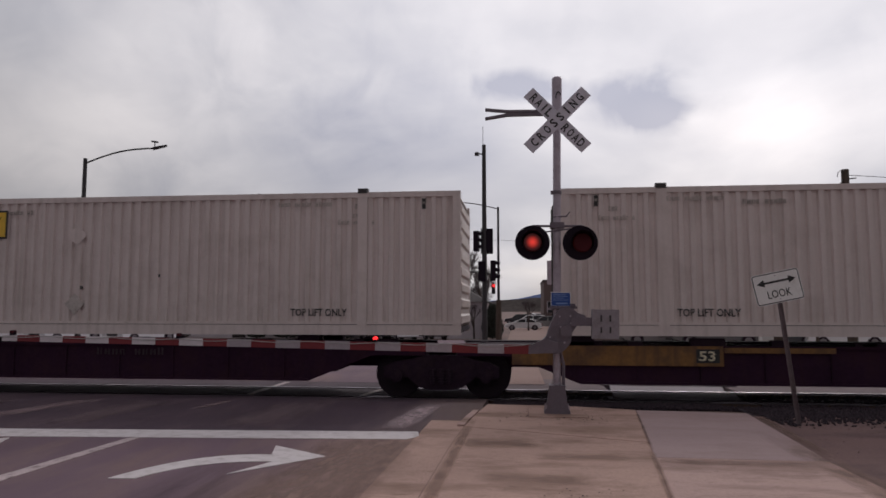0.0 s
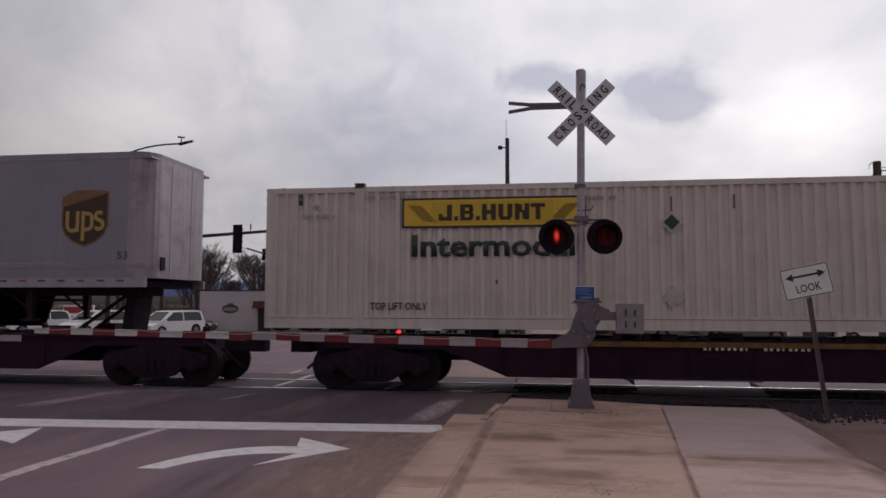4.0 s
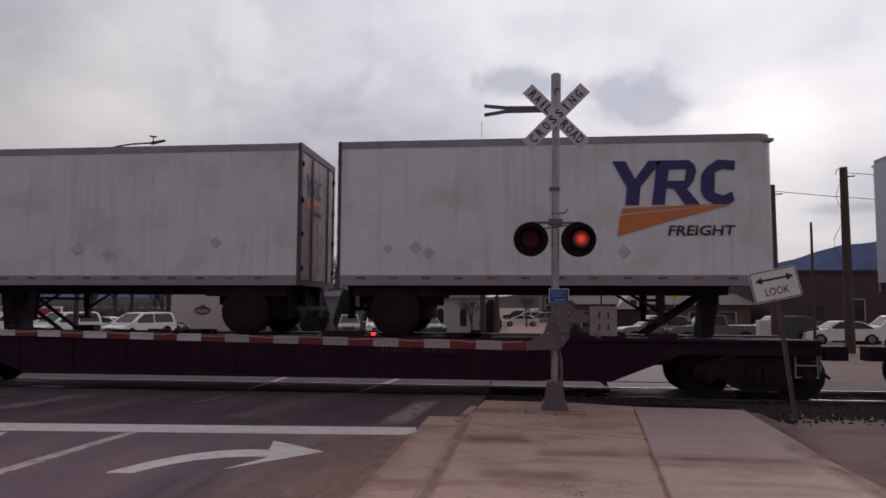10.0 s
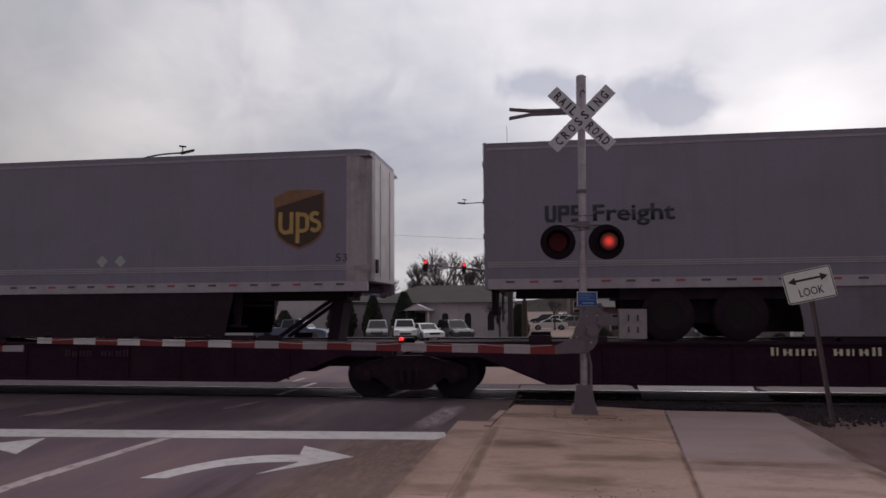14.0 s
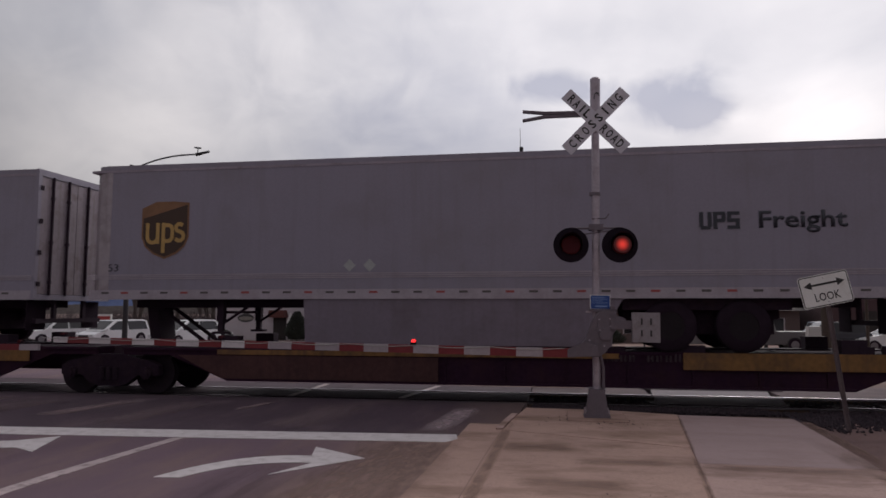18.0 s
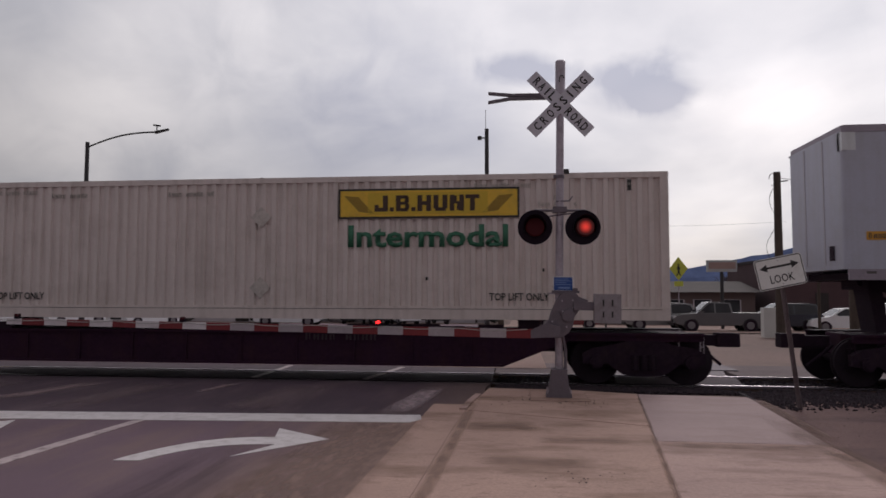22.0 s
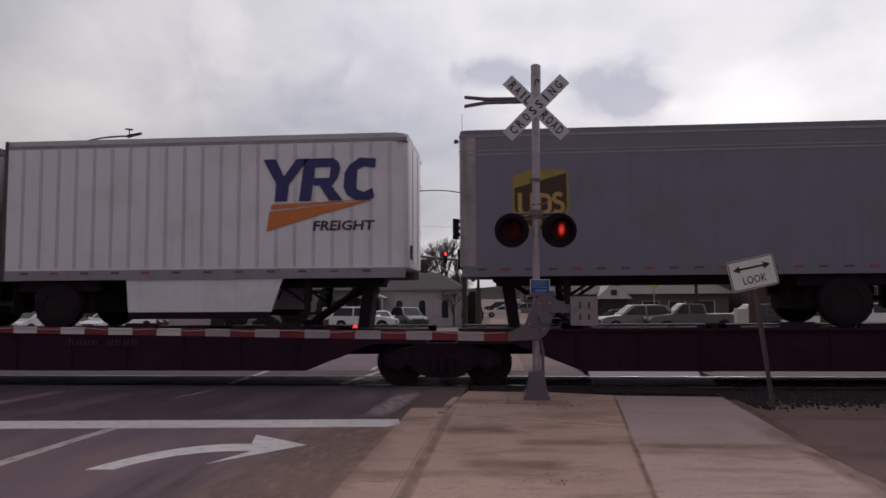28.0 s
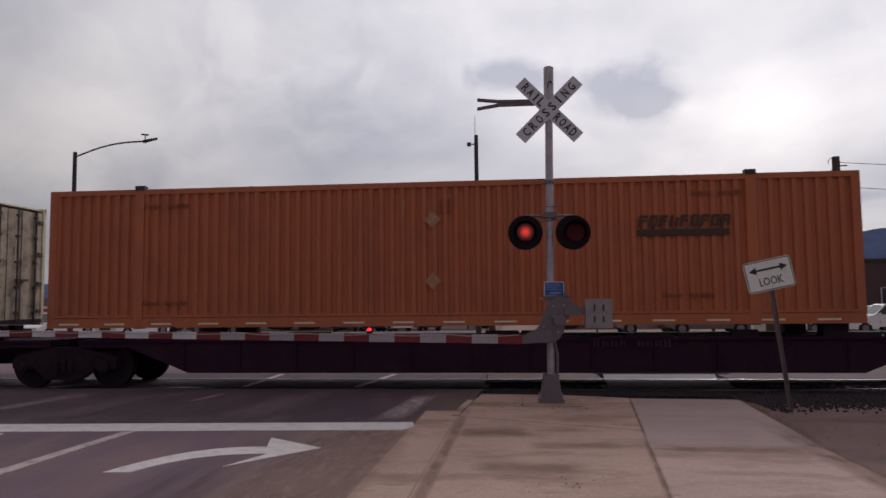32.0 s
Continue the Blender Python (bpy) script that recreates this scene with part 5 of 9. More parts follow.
def container(paint, label, door_right, zb=1.12):
    """A 53-foot corrugated container with rails, posts, pads, ends and doors, centred on its base."""
    c = thing("container", label, "container", "containers on the train")
    h, L = 2.86, CL
    for side, name in ((-1, "side_wall"), (1, "side_wall")):
        bm = bmn()
        corrugated(bm, L - 0.3, side * (HALF - 0.012), 0.24, h - 0.1, 0.215, 0.046, 0.5, flip=-side)
        part(name, bm, paint, c)
    bm = bmn()
    box(bm, -L / 2, L / 2, -HALF + 0.06, HALF - 0.06, 0.05, 0.15)
    part("floor", bm, STEEL_DARK, c)
    bm = bmn()
    box(bm, -L / 2 + 0.05, L / 2 - 0.05, -HALF + 0.03, HALF - 0.03, h - 0.06, h - 0.03)
    part("roof", bm, paint, c)
    for side in (-1, 1):
        bm = bmn()
        box(bm, -L / 2, L / 2, side * HALF - 0.04 if side > 0 else -HALF, HALF if side > 0 else -HALF + 0.04, 0.0, 0.2)
        box(bm, -L / 2, L / 2, HALF - 0.04 if side > 0 else -HALF - 0.008, HALF + 0.008 if side > 0 else -HALF + 0.04, 0.21, 0.26)
        part("bottom_rail", bevelled(bm, 0.006, 1), paint, c)
        bm = bmn()
        box(bm, -L / 2, L / 2, side * HALF - 0.05 if side > 0 else -HALF, HALF if side > 0 else -HALF + 0.05, h - 0.11, h)
        part("top_rail", bevelled(bm, 0.008, 1), paint, c)
        for x in (-6.1, 6.1):
            bm = bmn()
            box(bm, x - 0.1, x + 0.1, side * (HALF - 0.03) - 0.042, side * (HALF - 0.03) + 0.042, 0.14, h - 0.08)
            part("lift_post", bm, paint, c)
            bm = bmn()
            box(bm, x - 0.1, x + 0.1, side * (HALF - 0.06) - 0.075, side * (HALF - 0.06) + 0.075, h - 0.02, h + 0.075)
            part("corner_casting", bevelled(bm, 0.01, 1), CONT_DARK, c, "black lifting casting")
            bm = bmn()
            box(bm, x - 0.1, x + 0.1, side * (HALF - 0.09) - 0.075, side * (HALF - 0.09) + 0.075, -0.02, 0.1)
            part("corner_casting", bm, CONT_DARK, c)
        for x in (-L / 2 + 0.08, L / 2 - 0.08):
            bm = bmn()
            box(bm, x - 0.08, x + 0.08, side * (HALF - 0.05) - 0.05, side * (HALF - 0.05) + 0.05, 0.0, h)
            part("corner_post", bevelled(bm, 0.012, 1), paint, c)
    for end in (-1, 1):
        x = end * (L / 2 - 0.02)
        if (end > 0) == door_right:
            for leaf in (-1, 1):
                bm = bmn()
                y0, y1 = (0.02, HALF - 0.1) if leaf > 0 else (-HALF + 0.1, -0.02)
                w = (y1 - y0)
                # vertically folded leaf
                n = 5
                for i in range(n):
                    a = y0 + w * i / n
                    xx = x - end * (0.03 if i % 2 else 0.0)
                    box(bm, min(xx, xx - end * 0.03), max(xx, xx - end * 0.03), a, a + w / n, 0.12, h - 0.12)
                door = part("door_leaf", bm, DOOR_RUSTY if paint is CONT_ORANGE else (DOOR_CONT if paint in (CONT_WHITE, CONT_YELLOW) else paint), c)
                if paint is CONT_WHITE:
                    bm = bmn()
                    box(bm, min(x, x + end * 0.012), max(x, x + end * 0.012), y0 + 0.06, y1 - 0.06, 2.05, 2.42)
                    part("door_board", bm, DECAL_YELLOW, door, "dirty yellow board")
                for z in (0.34, 1.0, 1.72, 2.5):
                    bm = bmn()
                    ye = y0 if leaf < 0 else y1
                    box(bm, min(x, x + end * 0.03), max(x, x + end * 0.03), min(ye, ye - leaf * 0.16), max(ye, ye - leaf * 0.16), z - 0.045, z + 0.045)
                    part("hinge", bm, CONT_DARK, door)
                bm = bmn()
                box(bm, min(x, x + end * 0.06), max(x, x + end * 0.06), y0 + w * 0.22, y0 + w * 0.55, 1.06, 1.1)
                part("door_handle", bm, CONT_DARK, door)
                for yy in (y0 + w * 0.25, y0 + w * 0.78):
                    bm = bmn()
                    bar(bm, (x + end * 0.03, yy, 0.1), (x + end * 0.03, yy, h - 0.1), 0.02, 8)
                    for z in (0.3, 0.9, 1.5, 2.1, 2.6):
                        box(bm, min(x, x + end * 0.05), max(x, x + end * 0.05), yy - 0.05, yy + 0.05, z - 0.03, z + 0.03)
                    part("lock_rod", bm, CONT_DARK if paint is not CONT_RED else ALU, door, "door locking rod")
        else:
            bm = bmn()
            # horizontally ribbed front wall, one folded sheet
            n = 8
            step = (h - 0.3) / n
            fold = []
            for i in range(n):
                z = 0.16 + step * i
                fold += [(x, z + 0.03), (x + end * 0.035, z + 0.07), (x + end * 0.035, z + step - 0.11), (x, z + step - 0.07)]
            prism(bm, [(x - end * 0.03, 0.16)] + fold + [(x - end * 0.03, h - 0.14)], -HALF + 0.09, HALF - 0.09)
            bmesh.ops.recalc_face_normals(bm, faces=bm.faces)
            wall = part("front_wall", bm, paint, c)
            if paint is CONT_ORANGE:
                # heavy header and posts, a rusted recess plate and small fittings on the end
                def on_end(name, material, d, y0, y1, z0, z1, label=""):
                    bm = bmn()
                    box(bm, min(x, x + end * d), max(x, x + end * d), y0, y1, z0, z1)
                    part(name, bevelled(bm, 0.006, 1), material, wall, label)
                on_end("end_header", paint, 0.046, -HALF + 0.1, HALF - 0.1, h - 0.42, h - 0.1)
                on_end("end_post", paint, 0.044, -HALF + 0.1, -HALF + 0.3, 0.14, h - 0.42)
                on_end("end_post", paint, 0.044, HALF - 0.34, HALF - 0.1, 0.14, h - 0.42)
                on_end("recess_plate", DOOR_RUSTY, 0.05, -HALF + 0.32, 0.55, 1.86, 2.34, "rusted brown plate")
                on_end("fitting_box", PATCH_DULL, 0.09, -0.2, 0.3, 1.98, 2.3, "dull fitting box")
                on_end("fitting_bracket", CONT_DARK, 0.07, -HALF + 0.34, -HALF + 0.7, 1.62, 1.8)
                on_end("fitting_bracket", CONT_DARK, 0.07, -0.55, -0.1, 1.56, 1.64)
                on_end("end_slot", CONT_DARK, 0.05, 0.62, 0.78, 0.5, 0.8)
    return c


def decal(parent, name, bm, material, x, z, label="", y=None):
    return part(name, moved(bm, x, -HALF - 0.006 if y is None else y, z), material, parent, label)


def rect(w, h, d=0.004):
    bm = bmn()
    box(bm, 0, w, -d, 0, 0, h)
    return bm


def bars(widths, h, gap, slant=0.0):
    """A row of plain upright bars for lettering that is not spelled out."""
    bm = bmn()
    x = 0
    for w in widths:
        prism(bm, [(x, 0), (x + w, 0), (x + w + slant * h, h), (x + slant * h, h)], -0.004, 0)
        x += w + gap
    return bm


def word_bars(width, h, n, slant=0.0):
    """A line of plain strokes with uneven heights and word gaps, for writing that is not spelled out."""
    bm = bmn()
    p = width / n
    for i in range(n):
        if n > 5 and i % 6 == 4:
            continue
        x, z = i * p, h * (1.0 if i % 4 == 0 or n < 6 else 0.8)
        for x0, w in ((x, p * 0.24), (x + p * 0.46, p * (0.24 if i % 3 else 0.14))):
            prism(bm, [(x0, 0), (x0 + w, 0), (x0 + w + slant * z, z), (x0 + slant * z, z)], -0.004, 0)
        if i % 2:
            k = z * (0.42 if i % 3 else 0.8)
            prism(bm, [(x + slant * k, k), (x + p * 0.6 + slant * k, k), (x + p * 0.6 + slant * k, k + z * 0.16), (x + slant * k, k + z * 0.16)], -0.0046, 0)
    return bm


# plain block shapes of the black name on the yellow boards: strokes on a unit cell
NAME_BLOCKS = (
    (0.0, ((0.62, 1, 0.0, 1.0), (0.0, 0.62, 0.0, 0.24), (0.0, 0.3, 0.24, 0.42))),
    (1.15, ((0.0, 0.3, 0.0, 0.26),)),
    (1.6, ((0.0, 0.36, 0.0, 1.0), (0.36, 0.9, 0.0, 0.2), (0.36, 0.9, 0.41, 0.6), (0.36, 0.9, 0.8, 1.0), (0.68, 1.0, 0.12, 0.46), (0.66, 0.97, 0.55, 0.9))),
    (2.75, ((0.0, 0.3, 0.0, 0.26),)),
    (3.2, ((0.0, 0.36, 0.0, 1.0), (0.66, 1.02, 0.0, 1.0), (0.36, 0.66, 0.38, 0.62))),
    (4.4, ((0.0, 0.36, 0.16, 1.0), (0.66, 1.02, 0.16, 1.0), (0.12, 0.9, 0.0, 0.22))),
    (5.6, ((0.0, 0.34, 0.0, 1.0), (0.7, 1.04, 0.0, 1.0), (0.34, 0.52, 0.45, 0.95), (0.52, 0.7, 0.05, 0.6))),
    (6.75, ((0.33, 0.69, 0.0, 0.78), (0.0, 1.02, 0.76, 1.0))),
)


def board_mark(c, at_left, green=False):
    """Yellow name board over a green word, near one end of the side."""
    x = -CL / 2 + 2.86 if at_left else CL / 2 - 2.86 - 3.6
    board = decal(c, "name_board", rect(3.62, 0.6, 0.01), DECAL_BLACK, x, 2.0, "yellow board with black edge")
    part("board_face", moved(rect(3.54, 0.52, 0.004), x + 0.04, -HALF - 0.016, 2.04), DECAL_YELLOW, board)
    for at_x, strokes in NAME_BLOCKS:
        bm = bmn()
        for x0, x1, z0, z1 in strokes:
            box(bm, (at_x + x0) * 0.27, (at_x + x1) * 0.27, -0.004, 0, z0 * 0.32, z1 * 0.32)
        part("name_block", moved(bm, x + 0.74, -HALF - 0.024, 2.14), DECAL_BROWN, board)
    part("board_field", moved(rect(2.4, 0.44, 0.004), x + 0.6, -HALF - 0.02, 2.08), DECAL_GOLD_PALE, board)
    for sx, sgn in ((x + 0.12, 1), (x + 3.5, -1)):
        bm = bmn()
        prism(bm, [(sx, 0.42), (sx + sgn * 0.28, 0.4), (sx + sgn * 0.6, 0.06), (sx + sgn * 0.3, 0.1)], -0.004, 0)
        part("board_scroll", moved(bm, 0, -HALF - 0.02, 2.04), DECAL_RUST_GOLD, board)
    decal(c, "service_word", text_bm("Intermodal", 3.2, 0.45, 0.004, bold=0.028), DECAL_GREEN if green else DECAL_GREEN_DARK, x + 0.2, 1.42, "bold green word")


def small_marks(c, logo_left, material=DECAL_BLACK, faded=DECAL_FADED):
    for x in (-5.86, 4.64):
        decal(c, "lift_note", text_bm("TOP LIFT ONLY", 1.16, 0.15, 0.003, bold=0.016), material, x, 0.37, "stencilled lift note")
    for x, z, w, n in ((-6.0, 2.58, 1.15, 17), (-4.6, 2.5, 0.9, 11), (4.35, 2.58, 1.2, 17), (5.95, 2.52, 0.2, 3), (5.9, 2.33, 0.14, 2), (5.6, 2.2, 0.75, 12), (-7.1, 2.4, 0.18, 3), (-7.3, 2.22, 0.7, 12), (-2.0, 2.5, 1.0, 13)):
        decal(c, "faded_number", word_bars(w, 0.1, n), faded if abs(z - 2.5) < 0.03 else DECAL_FAINT, x, z, "faded number row")
    for x in (CL / 2 - 0.77, -CL / 2 + 0.7):
        plate = decal(c, "small_mark", rect(0.075, 0.21), material, x, 2.5)
        part("mark_face", moved(rect(0.05, 0.05), x + 0.0125, -HALF - 0.011, 2.6), faded, plate)


def diamond(r):
    bm = bmn()
    prism(bm, [(0, r), (r, 0), (0, -r), (-r, 0)], -0.006, 0)
    return bm


def run(ob, right, length, z):
    RUN.append((ob, right - length / 2, z))
    ob.matrix_basis = pose(right - length / 2, TRACK_Y, z)


CONT_Z = 1.13


def containers():
    white = "dirty white corrugated container with yellow name board on a spine car"
    for right, left_logo, door in ((16.92, False, False), (-1.13, True, False), (-18.72, False, False), (-36.36, False, False), (-57.08, True, True),
                                   (-370.74, False, False), (-389.06, True, True), (-406.37, True, True), (-423.74, True, True)):
        c = container(CONT_WHITE, white, door)
        board_mark(c, left_logo, right == -370.74)
        small_marks(c, left_logo)
        rng = random.Random(int(-right * 10))
        for z in (0.62, 2.05):
            decal(c, "placard", diamond(0.22), PLACARD if rng.random() < 0.5 else CONT_WHITE, 0.0, z, "pale diamond placard holder")
        for _ in range(2):
            decal(c, "dent_mark", rect(rng.uniform(0.03, 0.07), rng.uniform(0.04, 0.09)), DECAL_BLACK, rng.uniform(-7, 7), rng.uniform(0.25, 1.4))
        if rng.random() < 0.6:
            decal(c, "rust_streak", rect(0.035, rng.uniform(0.2, 0.4)), DECAL_RUST, rng.uniform(-3, 3), 2.3)
        if right == -57.08:
            decal(c, "placard_label", diamond(0.15), DECAL_GREEN_DARK, 0.0, 2.05, "green diamond label", y=-HALF - 0.014)
            decal(c, "placard_stem", rect(0.03, 0.3), DECAL_RUST, -0.015, 2.25, "red stem above the label")
        run(c, right, CL, CONT_Z)
    c = container(CONT_YELLOW, "pale yellow corrugated container with rusty streaks", True)
    small_marks(c, False)
    run(c, -441.11, CL, CONT_Z)
    c = container(CONT_RED, "bright red-orange corrugated container on a spine car", True)
    for x, z in ((-5.6, 2.42), (-5.4, 0.5)):
        decal(c, "faded_number", rect(1.05, 0.14), DECAL_RUST, x, z, "dark faded number bar")
    run(c, -93.61, CL, CONT_Z)
    for right, logo_x, door in ((-517.94, -5.69, False), (-538.73, 3.98, True)):
        c = container(CONT_ORANGE, "orange corrugated container with dark faded name and pale patches", door)
        for k in range(9):
            bm = bmn()
            q = 0.192
            prism(bm, [(0.0, 0.0), (0.06, 0.0), (0.1, 0.23), (0.04, 0.23)], -0.004, 0)
            if k not in (3,):
                prism(bm, [(0.06, 0.0), (0.15, 0.0), (0.157, 0.05), (0.068, 0.05)] if k % 2 else [(0.085, 0.1), (0.16, 0.1), (0.167, 0.14), (0.092, 0.14)], -0.0046, 0)
                prism(bm, [(0.1, 0.18), (0.18, 0.18), (0.187, 0.23), (0.1, 0.23)], -0.0052, 0)
            if k in (1, 3, 5, 7, 8):
                prism(bm, [(0.11, 0.0), (0.16, 0.0), (0.19, 0.18), (0.14, 0.18)], -0.0058, 0)
            decal(c, "name_block", bm, DECAL_BROWN, logo_x + k * q, 1.86)
        decal(c, "name_underline", rect(1.72, 0.13), DECAL_BROWN, logo_x - 0.02, 1.69)
        for x, z in ((-6.0, 2.45), (5.0, 2.45), (-6.0, 0.45), (4.4, 0.5)):
            decal(c, "faded_number", word_bars(1.0, 0.1, 10), DECAL_RUST, x, z)
        for z in (0.88, 2.1):
            decal(c, "placard", diamond(0.17), PATCH_DULL, 0.0, z, "pale grey diamond patch")
        for x in (-0.6, 0.15, 0.3):
            decal(c, "rust_streak", rect(0.04, 0.3), DECAL_RUST if x > 0 else PATCH_DULL, x, 2.2)
        for i in range(16):
            decal(c, "rail_reflector", rect(0.42, 0.035), DECAL_CREAM, -7.8 + i, 0.06, y=-HALF - 0.004)
        run(c, right, CL, CONT_Z)
    c = container(CONT_YELLOW, "pale yellow corrugated container with dark door fittings", True)
    small_marks(c, False)
    run(c, -556.81, CL, CONT_Z)


# ---- highway trailers carried on the cars ----
def tyre_mesh():
    bm = bmn()
    n, prof = 28, [(0.27, -0.13), (0.44, -0.13), (0.49, -0.09), (0.5, 0.0), (0.49, 0.09), (0.44, 0.13), (0.27, 0.13)]
    rings = []
    for r, y in prof:
        rings.append([bm.verts.new((r * math.cos(i * math.tau / n), y, r * math.sin(i * math.tau / n))) for i in range(n)])
    for a, b in zip(rings, rings[1:] + rings[:1]):
        for i in range(n):
            bm.faces.new((a[i], a[(i + 1) % n], b[(i + 1) % n], b[i]))
    return mesh_of(bm, "tyre", RUBBER, True)


def rim_mesh(material, name):
    bm = bmn()
    bar(bm, (0, -0.115, 0), (0, 0.1, 0), 0.275, 28)
    bar(bm, (0, -0.125, 0), (0, -0.115, 0), 0.1, 18)
    for i in range(10):
        a = i * math.tau / 10
        bar(bm, (0.15 * math.cos(a), -0.13, 0.15 * math.sin(a)), (0.15 * math.cos(a), -0.11, 0.15 * math.sin(a)), 0.014, 6)
    me = mesh_of(bm, name, material)
    return me


def lip_mesh():
    """The bright rolled lip of an aluminium wheel."""
    bm = bmn()
    tube(bm, [Vector((0.272 * math.cos(i * math.tau / 32), -0.122, 0.272 * math.sin(i * math.tau / 32))) for i in range(33)], 0.018, 6)
    return mesh_of(bm, "rim_lip", RIM, True)


def hole_mesh():
    bm = bmn()
    for i in range(10):
        a = (i + 0.5) * math.tau / 10
        bar(bm, (0.215 * math.cos(a), -0.119, 0.215 * math.sin(a)), (0.215 * math.cos(a), -0.11, 0.215 * math.sin(a)), 0.025, 8)
    return mesh_of(bm, "hand_hole", BLACK_PAINT)


def dash_mesh(material):
    bm = bmn()
    box(bm, 0, 0.17, -0.003, 0.003, -0.022, 0.022)
    return mesh_of(bm, "marker", material)


LIP = lip_mesh()
DASH_DARK, DASH_RED = dash_mesh(REFLECT_DARK), dash_mesh(REFLECT_RED)
TYRE, RIM_BRIGHT, RIM_DULL, HOLES = tyre_mesh(), rim_mesh(mat("wheel_dish", (0.17, 0.15, 0.165), 0.45, 0.4, vary=0.2), "rim_bright"), rim_mesh(mat("dull_wheel", (0.022, 0.016, 0.02), 0.8, vary=0.3, spec=0.2), "rim_dull"), hole_mesh()


def trailer(length, paint, label, front_left, ribs=0, skirt=None, axles=2, bright=False, nose=0.1, stripe=False, rear_frame=None, roof_band=None, dashes=28, slide=0.0, rail=0.04, nose_mat=None, door=None, rail_mat=None, rods=1):
    """A van trailer standing on its wheels and a hitch; its front is at -x if front_left. Origin on the deck, mid-length."""
    f = -1 if front_left else 1
    c = thing("trailer", label, "trailer", "trailers on the train")
    L, z0, z1 = length, 1.02, 3.93

    def X(a):  # a: metres behind the nose
        return f * (L / 2 - a)

    def span(a, b):
        return min(X(a), X(b)), max(X(a), X(b))

    # body shell with rounded nose corners
    bm = bmn()
    r = nose
    pts = []
    xn, xr = X(0), X(L)
    for k in range(5):
        a = k / 4 * math.pi / 2
        pts.append((xn - f * r * (1 - math.sin(a)), -HALF + r * (1 - math.cos(a))))
    pts = pts + [(px, -py) for px, py in pts[::-1]]
    pts += [(xr, HALF), (xr, -HALF)]
    slab(bm, pts, z0 + 0.2, z1 - 0.1)
    part("body", bm, paint, c)
    bm = bmn()
    slab(bm, [(x * 0.999, y * 0.995) for x, y in pts], z1 - 0.1, z1)
    part("roof", bevelled(bm, 0.03, 1), ALU if roof_band is None else roof_band, c)
    for side in (-1, 1):
        bm = bmn()
        a, b = span(0.05, L)
        y = side * (HALF + 0.012)
        box(bm, a, b, min(y, y - side * 0.06), max(y, y - side * 0.06), z0, z0 + 0.2)
        part("bottom_rail", bevelled(bm, 0.01, 1), rail_mat or ALU, c)
    bm = bmn()
    a, b = span(0.0, L)
    box(bm, a, b, -HALF - 0.008, HALF + 0.008, z1 - 0.1 - rail, z1 - 0.1)
    part("top_rail", bm, ALU, c)
    n = dashes if L > 12 else dashes // 2
    for i in range(n):
        x = -L / 2 + 0.35 + (L - 0.6) * i / n
        part("marker", DASH_RED if i % 3 == 1 else DASH_DARK, None, c, at=pose(x, -HALF - 0.014, z0 + 0.14))
    if not ribs:
        k = 1.2
        while k < L - 0.6:
            bm = bmn()
            box(bm, X(k) - 0.004, X(k) + 0.004, -HALF - 0.0015, -HALF + 0.002, z0 + 0.22, z1 - 0.12 - rail)
            part("panel_seam", bm, paint, c)
            k += 1.22
    if ribs:
        bm = bmn()
        for i in range(ribs):
            x = -L / 2 + 0.35 + (L - 0.7) * i / (ribs - 1)
            # two thin lines a rib, the shading of its edges given as colour
            for dx in (-0.026, 0.016):
                box(bm, x + dx, x + dx + 0.01, -HALF - 0.014, -HALF, z0 + 0.24, z1 - 0.12 - rail)
        tagged(part("side_rib", bm, TR_PALE if paint is TR_CLEAN else TR_SEAM_SHADE, c), kind="stuff")
    if stripe:
        for z in (z0 + 0.43, z0 + 0.47, z0 + 0.51):
            bm = bmn()
            box(bm, a, b, -HALF - 0.01, -HALF, z, z + 0.022)
            part("rub_rail", bm, TR_RAIL, c)
    # rear frame and doors
    x = xr - f * 0.0
    frame_mat = rear_frame or ALU
    bm = bmn()
    for y0, y1 in ((-HALF - 0.012, -HALF + 0.09), (HALF - 0.09, HALF + 0.012)):
        box(bm, min(x, x - f * 0.07), max(x, x - f * 0.07), y0, y1, z0, z1 + 0.005)
    box(bm, min(x, x - f * 0.07), max(x, x - f * 0.07), -HALF + 0.09, HALF - 0.09, z1 - 0.14, z1 + 0.005)
    box(bm, min(x, x - f * 0.07), max(x, x - f * 0.07), -HALF + 0.09, HALF - 0.09, z0, z0 + 0.12)
    part("rear_frame", bm, frame_mat, c)
    for y0, y1 in ((-HALF + 0.1, -0.01), (0.01, HALF - 0.1)):
        bm = bmn()
        box(bm, min(x, x - f * 0.05), max(x, x - f * 0.05), y0, y1, z0 + 0.13, z1 - 0.15)
        leaf = part("rear_door", bm, door or paint, c)
        bm = bmn()
        for yy in [y0 + (y1 - y0) * q for q in ((0.6,) if rods == 1 else (0.3, 0.74))]:
            bm = bmn()
            bar(bm, (x - f * 0.07, yy, z0 + 0.1), (x - f * 0.07, yy, z1 - 0.12), 0.02 if rods == 1 else 0.032, 8)
            for z in (z0 + 0.4, z0 + 1.3, z0 + 2.3):
                box(bm, min(x - f * 0.03, x - f * 0.09), max(x - f * 0.03, x - f * 0.09), yy - 0.05, yy + 0.05, z - 0.03, z + 0.03)
            part("lock_rod", bm, ALU if rods == 1 else STEEL_DARK, leaf, "door locking rod")
